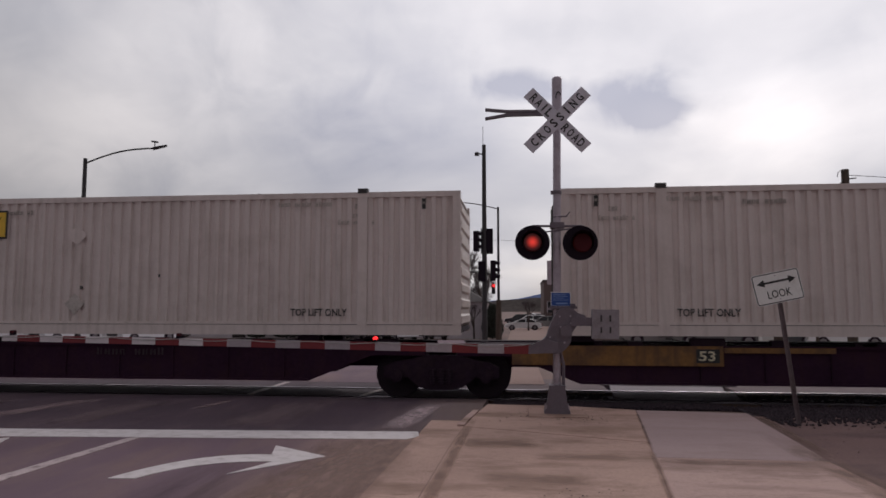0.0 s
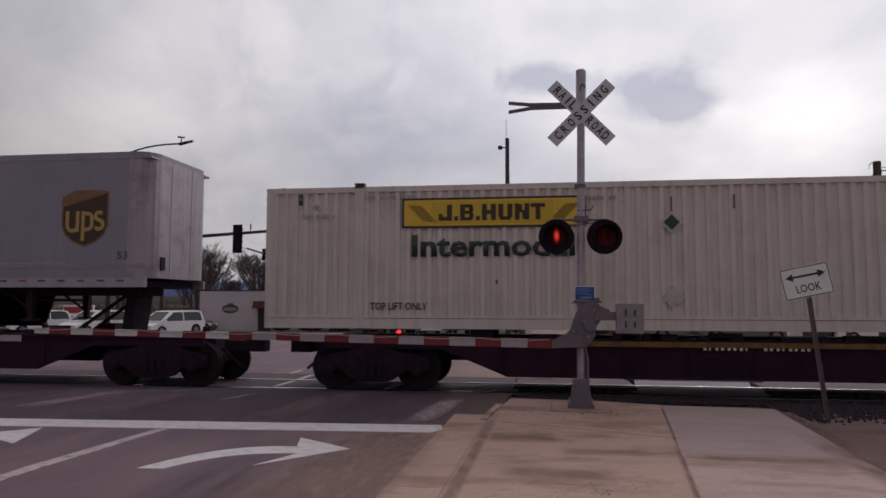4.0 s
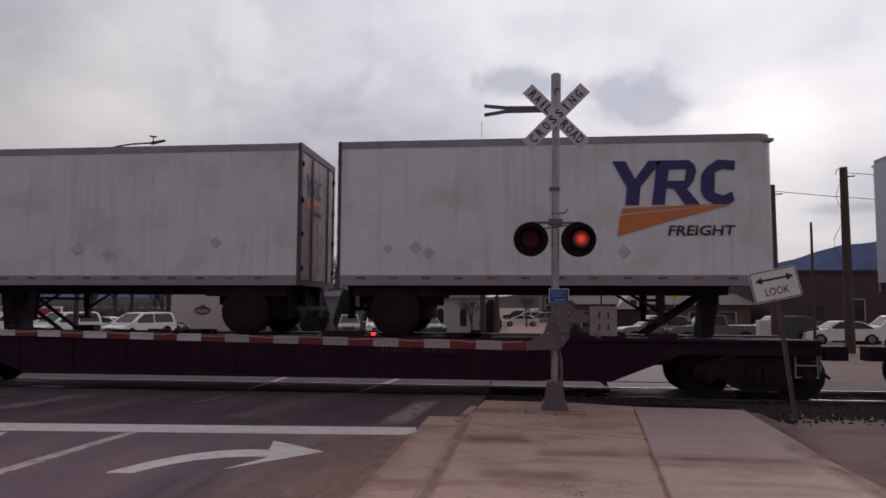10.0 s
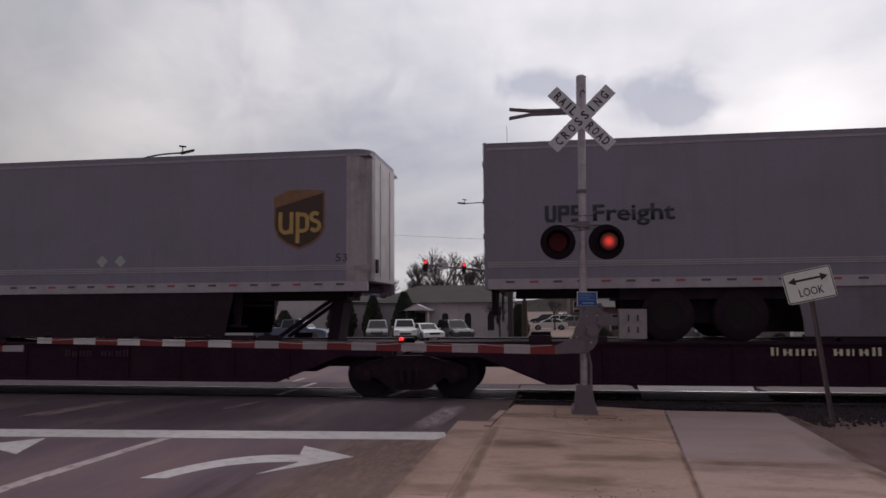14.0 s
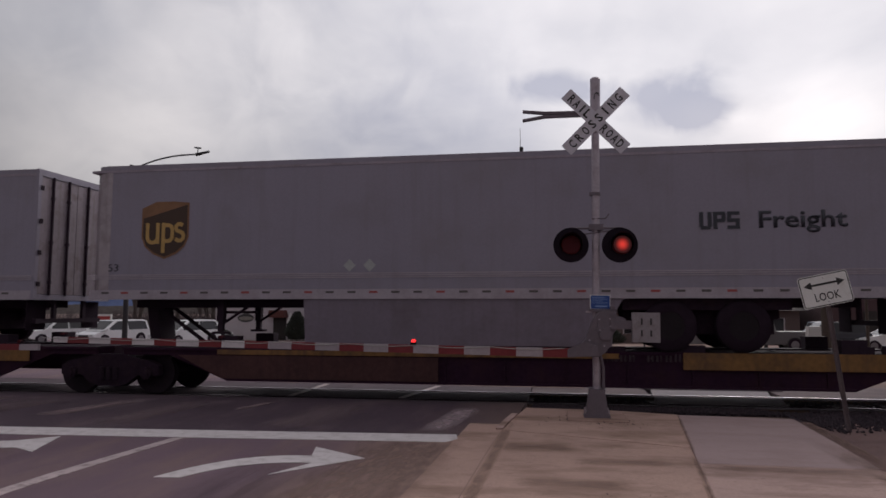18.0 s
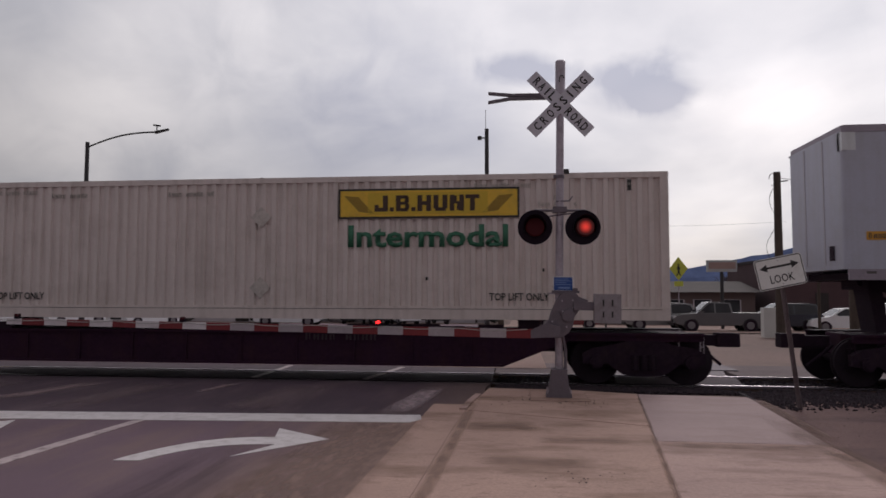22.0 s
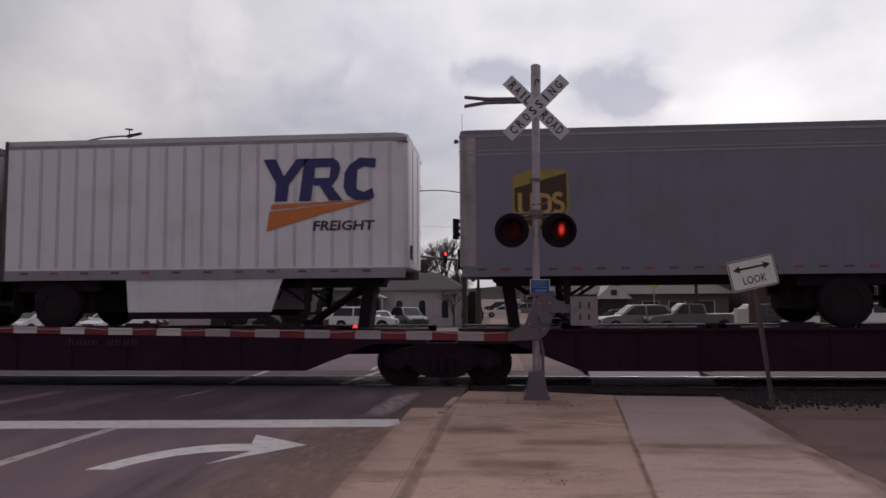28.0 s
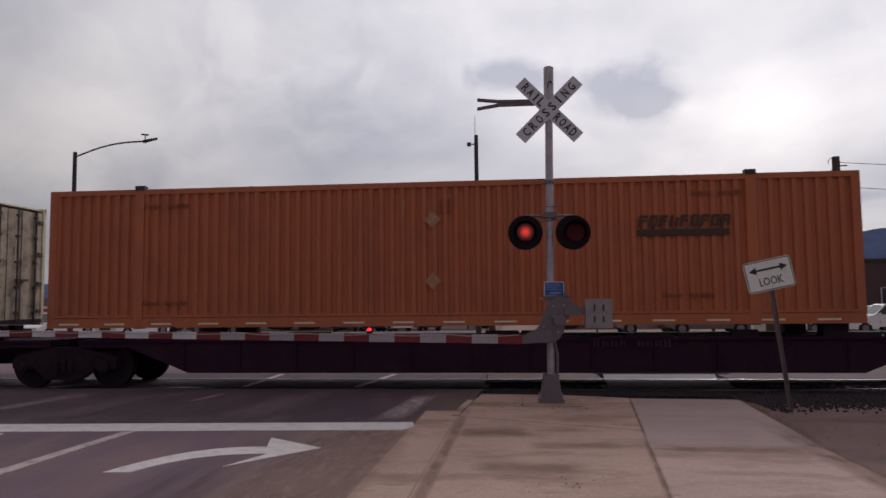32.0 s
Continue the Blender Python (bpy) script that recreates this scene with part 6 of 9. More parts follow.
        for z in (z0 + 0.35, z0 + 1.05, z0 + 1.75, z0 + 2.5):
            bm = bmn()
            ye = y0 if y0 < -0.5 else y1
            box(bm, min(x + f * 0.01, x - f * 0.09), max(x + f * 0.01, x - f * 0.09), ye - 0.05, ye + 0.05, z - 0.05, z + 0.05)
            part("hinge", bm, STEEL_DARK, leaf)
    # nose sheet wrapped round the corners, with two seams and a small connection box
    bm = bmn()
    wrap = [(px + f * 0.004, py * 1.003) for px, py in pts[:10]]
    wrap = [(xn - f * (r + 0.14), -HALF - 0.004)] + wrap + [(xn - f * (r + 0.14), HALF + 0.004)]
    slab(bm, wrap, z0 + 0.205, z1 - 0.1)
    nose_sheet = part("nose_sheet", bm, nose_mat or paint, c)
    for y in (-0.45, 0.45):
        bm = bmn()
        box(bm, min(xn, xn + f * 0.014), max(xn, xn + f * 0.014), y - 0.012, y + 0.012, z0 + 0.3, z1 - 0.15)
        part("nose_seam", bm, TR_SEAM_SHADE, nose_sheet)
    bm = bmn()
    box(bm, min(xn, xn + f * 0.03), max(xn, xn + f * 0.03), -0.85, -0.68, z0 + 0.38, z0 + 0.66)
    part("connection_box", bm, STEEL_DARK, nose_sheet)
    # underframe cross members, landing legs, hitch stand
    bm = bmn()
    a, b = span(0.3, L - 0.1)
    box(bm, a, b, -HALF + 0.15, HALF - 0.15, z0 + 0.02, z0 + 0.14)
    box(bm, a + 0.4, b - 0.4, -0.55, 0.55, z0 - 0.17, z0 + 0.03)
    part("underframe", bm, STEEL_DARK, c)
    leg = 2.95 if L > 12 else 2.1
    for y in (-0.95, 0.95):
        bm = bmn()
        xl = X(leg)
        box(bm, xl - 0.075, xl + 0.075, y - 0.075, y + 0.075, 0.55, z0 + 0.05)
        box(bm, xl - 0.055, xl + 0.055, y - 0.055, y + 0.055, 0.33, 0.56)
        box(bm, xl - 0.15, xl + 0.15, y - 0.13, y + 0.13, 0.29, 0.34)
        part("landing_leg", bm, STEEL_DARK, c)
    bm = bmn()
    bar(bm, (X(leg), -0.95, 0.75), (X(leg), 0.95, 0.75), 0.03, 8)
    bar(bm, (X(leg), -0.9, 0.5), (X(leg + 0.9), -0.9, z0 + 0.05), 0.03, 8)
    bar(bm, (X(leg), 0.9, 0.5), (X(leg + 0.9), 0.9, z0 + 0.05), 0.03, 8)
    part("leg_brace", bm, STEEL_DARK, c)
    # wheels
    back = L - (1.35 if L > 12 else 1.1)
    spots = [back - 1.32 * k - (1.0 if L > 12 else 0.0) - slide for k in range(axles)]
    for a in spots:
        for y in (-HALF + 0.2, HALF - 0.2):
            w = part("tyre", TYRE, None, c, at=pose(X(a), y, 0.5) if y < 0 else pose(X(a), y, 0.5, 0, 0, 180))
            part("rim", RIM_BRIGHT if bright else RIM_DULL, None, w, "polished aluminium rim" if bright else "")
            if bright:
                part("hand_hole", HOLES, None, w)
                part("rim_lip", LIP, None, w, "bright wheel lip")
        bm = bmn()
        bar(bm, (X(a), -1.0, 0.5), (X(a), 1.0, 0.5), 0.07, 10)
        part("axle", bm, STEEL_DARK, c)
    a, b = span(spots[-1] - 0.8, spots[0] + 0.8)
    for y in (-0.55, 0.55):
        bm = bmn()
        box(bm, a, b, y - 0.06, y + 0.06, 0.62, z0 + 0.04)
        part("bogie_rail", bm, STEEL_DARK, c)
    # dark suspension, brakes and slider between the wheels
    bm = bmn()
    a, b = span(spots[-1] - 0.62, spots[0] + 0.62)
    box(bm, a, b, -0.86, 0.86, 0.34, z0 + 0.03)
    box(bm, a - 0.25, b + 0.25, -1.15, 1.15, 0.8, z0 + 0.03)
    part("suspension", bm, TRUCK_DARK, c)
    for y in (-1.22, 0.62):
        bm = bmn()
        xm = X(L - 0.15)
        box(bm, min(xm, xm + f * 0.02), max(xm, xm + f * 0.02), y, y + 0.6, 0.35, 1.0)
        part("mud_flap", bm, RUBBER, c)
    bm = bmn()
    xb = X(L - 0.05)
    box(bm, xb - 0.05, xb + 0.05, -1.1, 1.1, 0.5, 0.6)
    for y in (-0.5, 0.5):
        box(bm, xb - 0.04, xb + 0.04, y - 0.05, y + 0.05, 0.55, z0 + 0.05)
    part("rear_guard", bm, STEEL_DARK, c)
    if skirt:
        # top and bottom start behind the nose, end, lower edge, material; one panel on each side
        a_top, a_bot, a1, z_low, sk = skirt
        x0, xb0, x1 = X(a_top), X(a_bot), X(a1)
        dx = (x1 - x0) / abs(x1 - x0)
        for side in (-1, 1):
            y0, y1 = sorted((side * (HALF - 0.02), side * (HALF - 0.05)))
            bm = bmn()
            knee = [(X(a_top + 0.45), 0.42)] if a_bot - a_top > 1 else []
            # its rear edge is cut round the wheels
            cut = [(x1 - dx * 0.3 * math.sin(k * math.pi / 10), z_low + (z0 + 0.01 - z_low) * math.cos(k * math.pi / 10)) for k in range(6)] if rods == 2 else [(x1, z0 + 0.01), (x1 - dx * 0.05, z_low)]
            prism(bm, [(x0, z0 + 0.01)] + cut + [(xb0, z_low)] + knee, y0, y1)
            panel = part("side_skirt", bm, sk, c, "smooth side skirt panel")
            if z_low > 0.25:
                bm = bmn()
                prism(bm, [(xb0, z_low), (x1 - dx * 0.05, z_low), (x1 - dx * 0.06, z_low - 0.14), (xb0 + dx * 0.08, z_low - 0.14)], y0 + 0.005, y1 - 0.005)
                part("skirt_edge", bm, RUBBER, panel, "black rubber skirt edge")
            k = a_bot + 0.5
            while k < a1 - 0.3:
                bm = bmn()
                bar(bm, (X(k), side * (HALF - 0.06), z0), (X(k), side * (HALF - 0.55), z_low + 0.25), 0.018, 6)
                part("skirt_brace", bm, STEEL_DARK, panel)
                k += 1.6
    # hitch stand under the nose, carried with the load
    bm = bmn()
    xk = X(0.95)
    prism(bm, [(xk - 0.34, z0), (xk + 0.34, z0), (xk + 0.3, z0 - 0.09), (xk + 0.13, z0 - 0.13), (xk + 0.12 - f * 0.12, 0.0), (xk - 0.12 - f * 0.12, 0.0), (xk - 0.13, z0 - 0.13), (xk - 0.3, z0 - 0.09)], -0.32, 0.32)
    part("hitch_stand", bm, STEEL_DARK, c)
    for y in (-0.3, 0.3):
        bm = bmn()
        bar(bm, (xk - f * 0.1, y, z0 - 0.12), (xk - f * 1.35, y, 0.05), 0.045, 8)
        part("hitch_strut", bm, STEEL_DARK, c)
    return c


def shield(c, x, z, gold=DECAL_GOLD):
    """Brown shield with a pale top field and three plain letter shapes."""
    out = [(-0.5, 1.0), (-0.2, 1.13), (0.2, 1.13), (0.5, 1.1), (0.5, 0.42), (0.42, 0.24), (0.25, 0.1), (0, 0.0), (-0.25, 0.1), (-0.42, 0.24), (-0.5, 0.42)]
    k = 1.09
    bm = bmn()
    prism(bm, [(px * k, pz * k) for px, pz in out], -0.004, 0)
    s = decal(c, "shield", bm, SHIELD_OLIVE if gold is SHIELD_OLIVE else SHIELD_TAN, x, z, "tan-edged dark brown shield emblem")
    bm = bmn()
    prism(bm, [(px * 0.93 * k, (0.04 + pz * 0.93) * k) if pz < 0.9 else (px * 0.93 * k, (0.8 + 0.26 * (px + 0.5)) * k) for px, pz in out], -0.004, 0)
    part("shield_field", moved(bm, x, -HALF - 0.01, z), DECAL_BROWN, s)
    # three rounded ribbon shapes
    arc = lambda cx, cz, r, a0, a1, n=7: [(cx + r * math.cos(radians(a0 + (a1 - a0) * i / (n - 1))), cz + r * math.sin(radians(a0 + (a1 - a0) * i / (n - 1)))) for i in range(n)]
    ribbons = ([(-0.37, 0.7)] + arc(-0.26, 0.43, 0.11, 180, 360) + [(-0.15, 0.7)], [(-0.15, 0.42), (-0.15, 0.31)], [(-0.03, 0.7), (-0.03, 0.13)], [(-0.03, 0.66)] + arc(0.07, 0.57, 0.09, 90, 0) + arc(0.07, 0.44, 0.09, 0, -90) + [(-0.03, 0.35)],
               arc(0.31, 0.61, 0.075, 40, 270) + arc(0.31, 0.44, 0.09, 80, -140))
    for n, line in enumerate(ribbons):
        bm = bmn()
        for i, (p0, p1) in enumerate(zip(line, line[1:])):
            d = Vector((p1[0] - p0[0], p1[1] - p0[1]))
            if d.length < 1e-4:
                continue
            u = d.normalized() * 0.012
            w = Vector((-d.y, d.x)).normalized() * 0.036
            q0, q1 = Vector(p0) - u, Vector(p1) + u
            lift = -0.004 - 0.0004 * (i % 3) - 0.0015 * n
            prism(bm, [((q.x + e.x) * k, (q.y + e.y) * k) for q, e in ((q0, w), (q0, -w), (q1, -w), (q1, w))], lift, 0)
        tagged(part("shield_mark", moved(bm, x, -HALF - 0.014, z), SHIELD_GOLD, s), kind="stuff")


def shield_trailer(right, front_left, length=CL, freight=None, gold=DECAL_GOLD):
    long = length > 12
    slide = {-221.54: 1.05, -298.76: 0.35}.get(right, 0.0)
    grey = (TR_GREY_DULL if right in (-221.54, -240.06) else TR_GREY) if long else TR_GREY_BLUE
    # two skirts take underframe black, their deep shade put into the colour
    c = trailer(length, grey, "grey van trailer with brown shield emblem on a rail car", front_left, stripe=long, axles=2 if long else 1,
                slide=slide, skirt=({-221.54: (3.0, 5.1), -240.06: (2.9, 3.1), -279.71: (3.4, 3.9), -298.76: (4.9, 4.95), -316.28: (4.9, 4.95)}.get(right, (4.0, 4.3)) + (length - 4.45 - slide, 0.1, STEEL_DARK if right in (-240.06, -75.82) else SKIRT_SHADED)) if long else None, nose=0.18 if not long else 0.36, dashes=34, nose_mat=NOSE, rail=0.05, roof_band=grey, rear_frame=grey, door=DOOR_GREY if long else DOOR_DIRTY, rail_mat=TR_RAIL if long else grey, rods=2 if long else 1)
    f = -1 if front_left else 1
    shield(c, f * (length / 2 - (1.64 if long else 1.45)) + (0.14 if long or front_left else 0.0), 1.88, gold)
    if not long:
        bm = bmn()
        box(bm, -length / 2, length / 2, -HALF - 0.006, -HALF, 3.42, 3.45)
        box(bm, -length / 2, length / 2, -HALF - 0.006, -HALF, 3.5, 3.52)
        part("pin_stripe", bm, ALU, c)
    if freight is not None:
        for k, strokes in enumerate((((0, 0.3, 0.15, 1), (0.6, 0.9, 0.15, 1), (0.1, 0.8, 0, 0.2)), ((0, 0.3, 0, 1), (0.3, 0.85, 0.8, 1), (0.3, 0.85, 0.4, 0.6), (0.6, 0.9, 0.5, 0.92)),
                                     ((0, 0.9, 0.8, 1), (0, 0.3, 0.5, 0.9), (0, 0.9, 0.4, 0.6), (0.6, 0.9, 0.1, 0.5), (0, 0.9, 0, 0.2)))):
            bm = bmn()
            for x0, x1, z0, z1 in strokes:
                box(bm, (k + x0) * 0.25, (k + x1) * 0.25, -0.004, 0, z0 * 0.33, z1 * 0.33)
            decal(c, "name_block", bm, DECAL_INK, freight, 2.31)
        decal(c, "freight_word", text_bm("Freight", 1.53, 0.42, 0.004, bold=0.02), DECAL_INK, freight + (1.06 if front_left else 0.92), 2.22, "dark word")
    if long:
        for dx in (0.0, 0.42):
            decal(c, "placard", diamond(0.13), DECAL_GREY, f * 2.2 + dx, 1.7, "pale worn placard")
        decal(c, "length_mark", text_bm("53", 0.24, 0.16, 0.003), DECAL_INK, f * (length / 2 - 0.6) - 0.12, 1.62)
    run(c, right, length, deck_at(right - 1))


def slanted_blocks(k):
    """Three slanted block shapes, k times full size."""
    bm = bmn()
    s = 0.28
    h = 0.98
    def q(pts):
        prism(bm, [((0.8 * px + s * pz * 0.9) * k, pz * k) for px, pz in pts], -0.004, 0)
    # three slanted block shapes
    q([(-0.4, 0), (-0.08, 0), (0.02, 0.2), (0.5, 0.2), (0.5, 0.4), (0.14, 0.4), (0.3, 0.74), (0.5, 0.74), (0.5, h), (0.16, h)])
    q([(0.5, 0), (0.76, 0), (0.76, h), (0.5, h)])
    q([(0.92, 0), (1.18, 0), (1.18, h), (0.92, h)]); q([(1.18, 0), (1.7, 0), (1.8, 0.12), (1.8, 0.2), (1.18, 0.2)]); q([(1.18, 0.39), (1.74, 0.39), (1.74, 0.57), (1.18, 0.57)])
    q([(1.18, 0.78), (1.8, 0.78), (1.72, h), (1.18, h)]); q([(1.54, 0.2), (1.8, 0.2), (1.74, 0.39), (1.54, 0.39)]); q([(1.54, 0.57), (1.74, 0.57), (1.8, 0.78), (1.54, 0.78)])
    q([(1.95, 0), (2.22, 0), (2.22, h), (1.95, h)]); q([(2.22, 0.38), (2.75, 0.38), (2.75, 0.58), (2.22, 0.58)]); q([(2.22, 0.76), (2.9, 0.76), (2.9, h), (2.22, h)])
    return bm


def slanted_trailer(right, slide, number_bars=6):
    # skirt duller than the silver body, its shade put into the colour
    c = trailer(CL, TR_SILVER, "pale silver van trailer with dark slanted logo and orange bar", True, skirt=(4.62, 4.9, 11.9 - slide, 0.14, SKIRT_PALE), bright=True, axles=2, slide=slide, door=DOOR_GREY, rods=1)
    bm = slanted_blocks(1.0)
    decal(c, "logo", bm, DECAL_INK, -0.9, 2.4, "dark slanted block logo")
    bm = bmn()
    prism(bm, [(0, 0), (1.56, 0), (1.62, 0.2), (0.1, 0.2)], -0.004, 0)
    decal(c, "orange_bar", bm, DECAL_AMBER, -1.5, 2.02, "orange slanted bar")
    decal(c, "freight_word", text_bm("Freight", 1.14, 0.32, 0.004, slant=0.15, bold=0.016), DECAL_INK, 0.2, 1.95, "dark italic word")
    decal(c, "company_line", text_bm("An", 0.3, 0.17, 0.004), DECAL_INK, -1.22, 1.53, "small dark word")
    decal(c, "company_line", word_bars(0.96, 0.18, 7, 0.15), DECAL_INK, -0.76, 1.53, "bold dark strokes")
    decal(c, "company_line", text_bm("Company", 1.16, 0.22, 0.004), DECAL_INK, 0.34, 1.48, "small dark word")
    bm = bmn()
    prism(bm, [(0, 0), (1.46, 0), (1.46, 0.4), (0.1, 0.4)], -0.004, 0)
    d = decal(c, "rear_panel", bm, DECAL_INK, 6.52, 2.2, "dark panel with pale writing")
    part("panel_word", moved(text_bm("Moving", 0.4, 0.12, 0.003, slant=0.15), 6.66, -HALF - 0.011, 2.42), TR_WHITE, d)
    part("panel_word", moved(text_bm("Soon?", 0.36, 0.1, 0.003, slant=0.15), 6.68, -HALF - 0.011, 2.29), TR_WHITE, d)
    part("panel_bar", moved(word_bars(0.66, 0.17, 6, 0.12), 7.22, -HALF - 0.011, 2.36), TR_WHITE, d)
    part("panel_bar", moved(rect(0.6, 0.025), 7.25, -HALF - 0.011, 2.28), TR_WHITE, d)
    decal(c, "panel_line", word_bars(1.0, 0.05, 20), DECAL_GREY, 6.9, 2.1, "thin line of small writing")["kind"] = "stuff"
    n = decal(c, "number_plate", rect(0.58, 0.16), DECAL_AMBER, -CL / 2 + 0.37, 1.76, "yellow number patch")
    part("number_bar", moved(word_bars(0.5, 0.11, number_bars), -CL / 2 + 0.41, -HALF - 0.012, 1.785), DECAL_INK, n)
    for dx in (0, 0.52):
        decal(c, "placard", diamond(0.17), TR_PALE, -CL / 2 + 1.62 + dx, 1.68, "pale worn placard")
    bm = bmn()
    box(bm, -CL / 2 - 0.004, -CL / 2 + 0.24, -HALF - 0.006, -HALF + 0.2, 3.45, 3.8)
    part("corner_patch", bm, TR_WHITE, c)
    run(c, right, CL, deck_at(right - 1))


def navy_blocks(w=0.86):
    bm = bmn()

    def q(pts):
        prism(bm, [(px * w, pz * 0.925) for px, pz in pts], -0.004, 0)
    h = 0.93
    q([(0.0, h), (0.3, h), (0.5, 0.55), (0.8, h), (1.1, h), (0.62, 0.38), (0.58, 0.0), (0.28, 0.0), (0.32, 0.38)])
    q([(0.86, 0), (1.14, 0), (1.27, h), (0.99, h)]); q([(1.25, 0.74), (1.66, 0.74), (1.8, 0.84), (1.68, h), (1.27, h)]); q([(1.2, 0.34), (1.66, 0.34), (1.78, 0.5), (1.22, 0.5)]); q([(1.58, 0.5), (1.78, 0.5), (1.84, 0.7), (1.8, 0.84), (1.62, 0.74)])
    q([(1.34, 0.34), (1.62, 0.34), (1.9, 0.0), (1.58, 0.0)])
    q([(1.92, 0.28), (2.0, 0.12), (2.22, 0.24), (2.24, 0.66), (2.06, 0.78), (1.94, 0.6)]); q([(2.06, 0.78), (2.24, 0.66), (2.4, 0.74), (2.66, 0.7), (2.68, 0.9), (2.3, h)]); q([(2.0, 0.12), (2.2, 0.0), (2.5, 0.0), (2.64, 0.06), (2.6, 0.26), (2.4, 0.18), (2.22, 0.24)])
    return bm


def end_mark(c, face, out):
    """The same mark, small, on the end that faces out (+1 or -1 along the train)."""
    s = 0.5

    def turned(bm, z):
        for v in bm.verts:
            v.co = Vector((face + out * (0.004 - v.co.y), out * (-0.92 + s * v.co.x), z + s * v.co.z))
        bmesh.ops.recalc_face_normals(bm, faces=bm.faces)
        return bm
    part("end_logo", turned(navy_blocks(), 2.93), DECAL_NAVY, c, "navy block logo")
    bm = bmn()
    prism(bm, [(0.08, 0.0), (2.25, 0.5), (2.25, 0.6), (0.14, 0.5)], -0.004, 0)
    part("end_flash", turned(bm, 2.6), DECAL_ORANGE, c, "orange flash")
    part("end_word", turned(moved(text_bm("FREIGHT", 1.22, 0.2, 0.004, slant=0.15, bold=0.02), 1.03, 0, 0), 2.55), DECAL_INK, c, "dark capitals")


def swoosh(c, x, z):
    """Navy block shapes over an orange tapering flash and a small word."""
    decal(c, "logo", navy_blocks(), DECAL_NAVY, x, z + 0.6, "navy block logo", y=-HALF - 0.018)
    bm = bmn()
    prism(bm, [(0.08, 0.0), (0.55, 0.14), (1.2, 0.33), (2.25, 0.6), (0.14, 0.4)], -0.004, 0)
    prism(bm, [(0.16, 0.44), (1.3, 0.54), (2.1, 0.61), (0.18, 0.54)], -0.004, 0)
    decal(c, "orange_flash", bm, DECAL_ORANGE, x, z, "orange tapering flash", y=-HALF - 0.018)
    decal(c, "freight_word", text_bm("FREIGHT", 1.22, 0.2, 0.004, slant=0.15, bold=0.02), DECAL_INK, x + 1.03, z + 0.0, "dark capitals", y=-HALF - 0.018)


PUP = 8.4


def flash_trailer(right, front_left, logo, ribs=0, skirt=True, paint=None, length=PUP):
    label = {"swoosh": "white short trailer with navy logo and orange flash", "plain": "plain dirty white short trailer", "world": "white ribbed short trailer with orange and navy emblem",
             "stripe": "white short trailer with a long orange stripe"}[logo]
    c = trailer(length, paint or TR_WHITE, label, front_left, ribs=ribs, axles=1, skirt=(2.52, 2.75, 5.78, 0.36, paint if paint is TR_CLEAN else SKIRT_PALE) if skirt else None, rear_frame=FRAME_GREY, nose=0.32, dashes=24, rail=0.07 if ribs else 0.05, roof_band=TR_PALE if ribs else None, door=DOOR_DIRTY)
    f = -1 if front_left else 1
    if logo == "swoosh":
        swoosh(c, PUP / 2 - (2.93 if paint is TR_CLEAN else 3.03) if not front_left else -PUP / 2 + (0.78 if ribs else 0.72), 2.08 if ribs and paint is not TR_CLEAN else 1.97)
    elif logo == "world":
        x, z = 1.55, 2.7
        bm = bmn()
        prism(bm, [(0, 0), (0.55, 0), (1.2, 0.8), (0, 0.8), (0.0, 0.6), (0.26, 0.4), (0.0, 0.2)], -0.004, 0)
        decal(c, "emblem_orange", bm, DECAL_ORANGE, x, z, "orange half of the emblem", y=-HALF - 0.018)
        bm = bmn()
        prism(bm, [(0, 0.2), (0.26, 0.4), (0, 0.6)], -0.004, 0)
        decal(c, "emblem_notch", bm, DECAL_INK, x, z, "dark notch of the emblem", y=-HALF - 0.018)
        bm = bmn()
        prism(bm, [(0.55, 0), (1.02, 0), (1.38, 0.42), (1.88, 0.42), (1.88, 0.8), (1.2, 0.8)], -0.004, 0)
        decal(c, "emblem_navy", bm, DECAL_NAVY, x, z, "navy half of the emblem", y=-HALF - 0.018)
        bm = bmn()
        prism(bm, [(1.02, 0), (1.88, 0), (1.88, 0.42), (1.38, 0.42)], -0.004, 0)
        decal(c, "emblem_grey", bm, DECAL_FADED, x, z, "grey corner of the emblem", y=-HALF - 0.018)
        decal(c, "name", word_bars(1.85, 0.16, 12), DECAL_INK, x, z - 0.3, "dark small name", y=-HALF - 0.018)
    elif logo == "stripe":
        decal(c, "orange_stripe", rect(6.55, 0.52), STRIPE_FADE, -PUP / 2, 3.08, "orange stripe fading out towards the rear")
        n = decal(c, "name_plate", rect(1.4, 0.5), TR_WHITE, -PUP / 2 + 2.05, 3.11, y=-HALF - 0.012)
        bm = bmn()
        prism(bm, [(0.04, 0.02), (1.26, 0.02), (1.3, 0.46), (0, 0.46)], -0.004, 0)
        part("name_field", moved(bm, -PUP / 2 + 2.1, -HALF - 0.016, 3.12), DECAL_ORANGE, n)
        part("name_bar", moved(word_bars(1.1, 0.34, 6), -PUP / 2 + 2.2, -HALF - 0.021, 3.19), DECAL_BLACK, n, "dark block name")
    rng = random.Random(int(-right * 7))
    for _ in range(0 if paint is TR_CLEAN else 4):
        decal(c, "placard", diamond(rng.uniform(0.1, 0.18)), PLACARD_FAINT, rng.uniform(-3.6, 3.6), rng.uniform(1.6, 1.95), "scuffed placard holder")
    # rear door emblem
    xr = -f * (length / 2)
    if logo != "stripe":
        end_mark(c, xr - f * 0.05, -f)
    if right == -164.12:
        end_mark(c, f * length / 2 + f * 0.006, f)
    run(c, right, length, deck_at(right - 1))


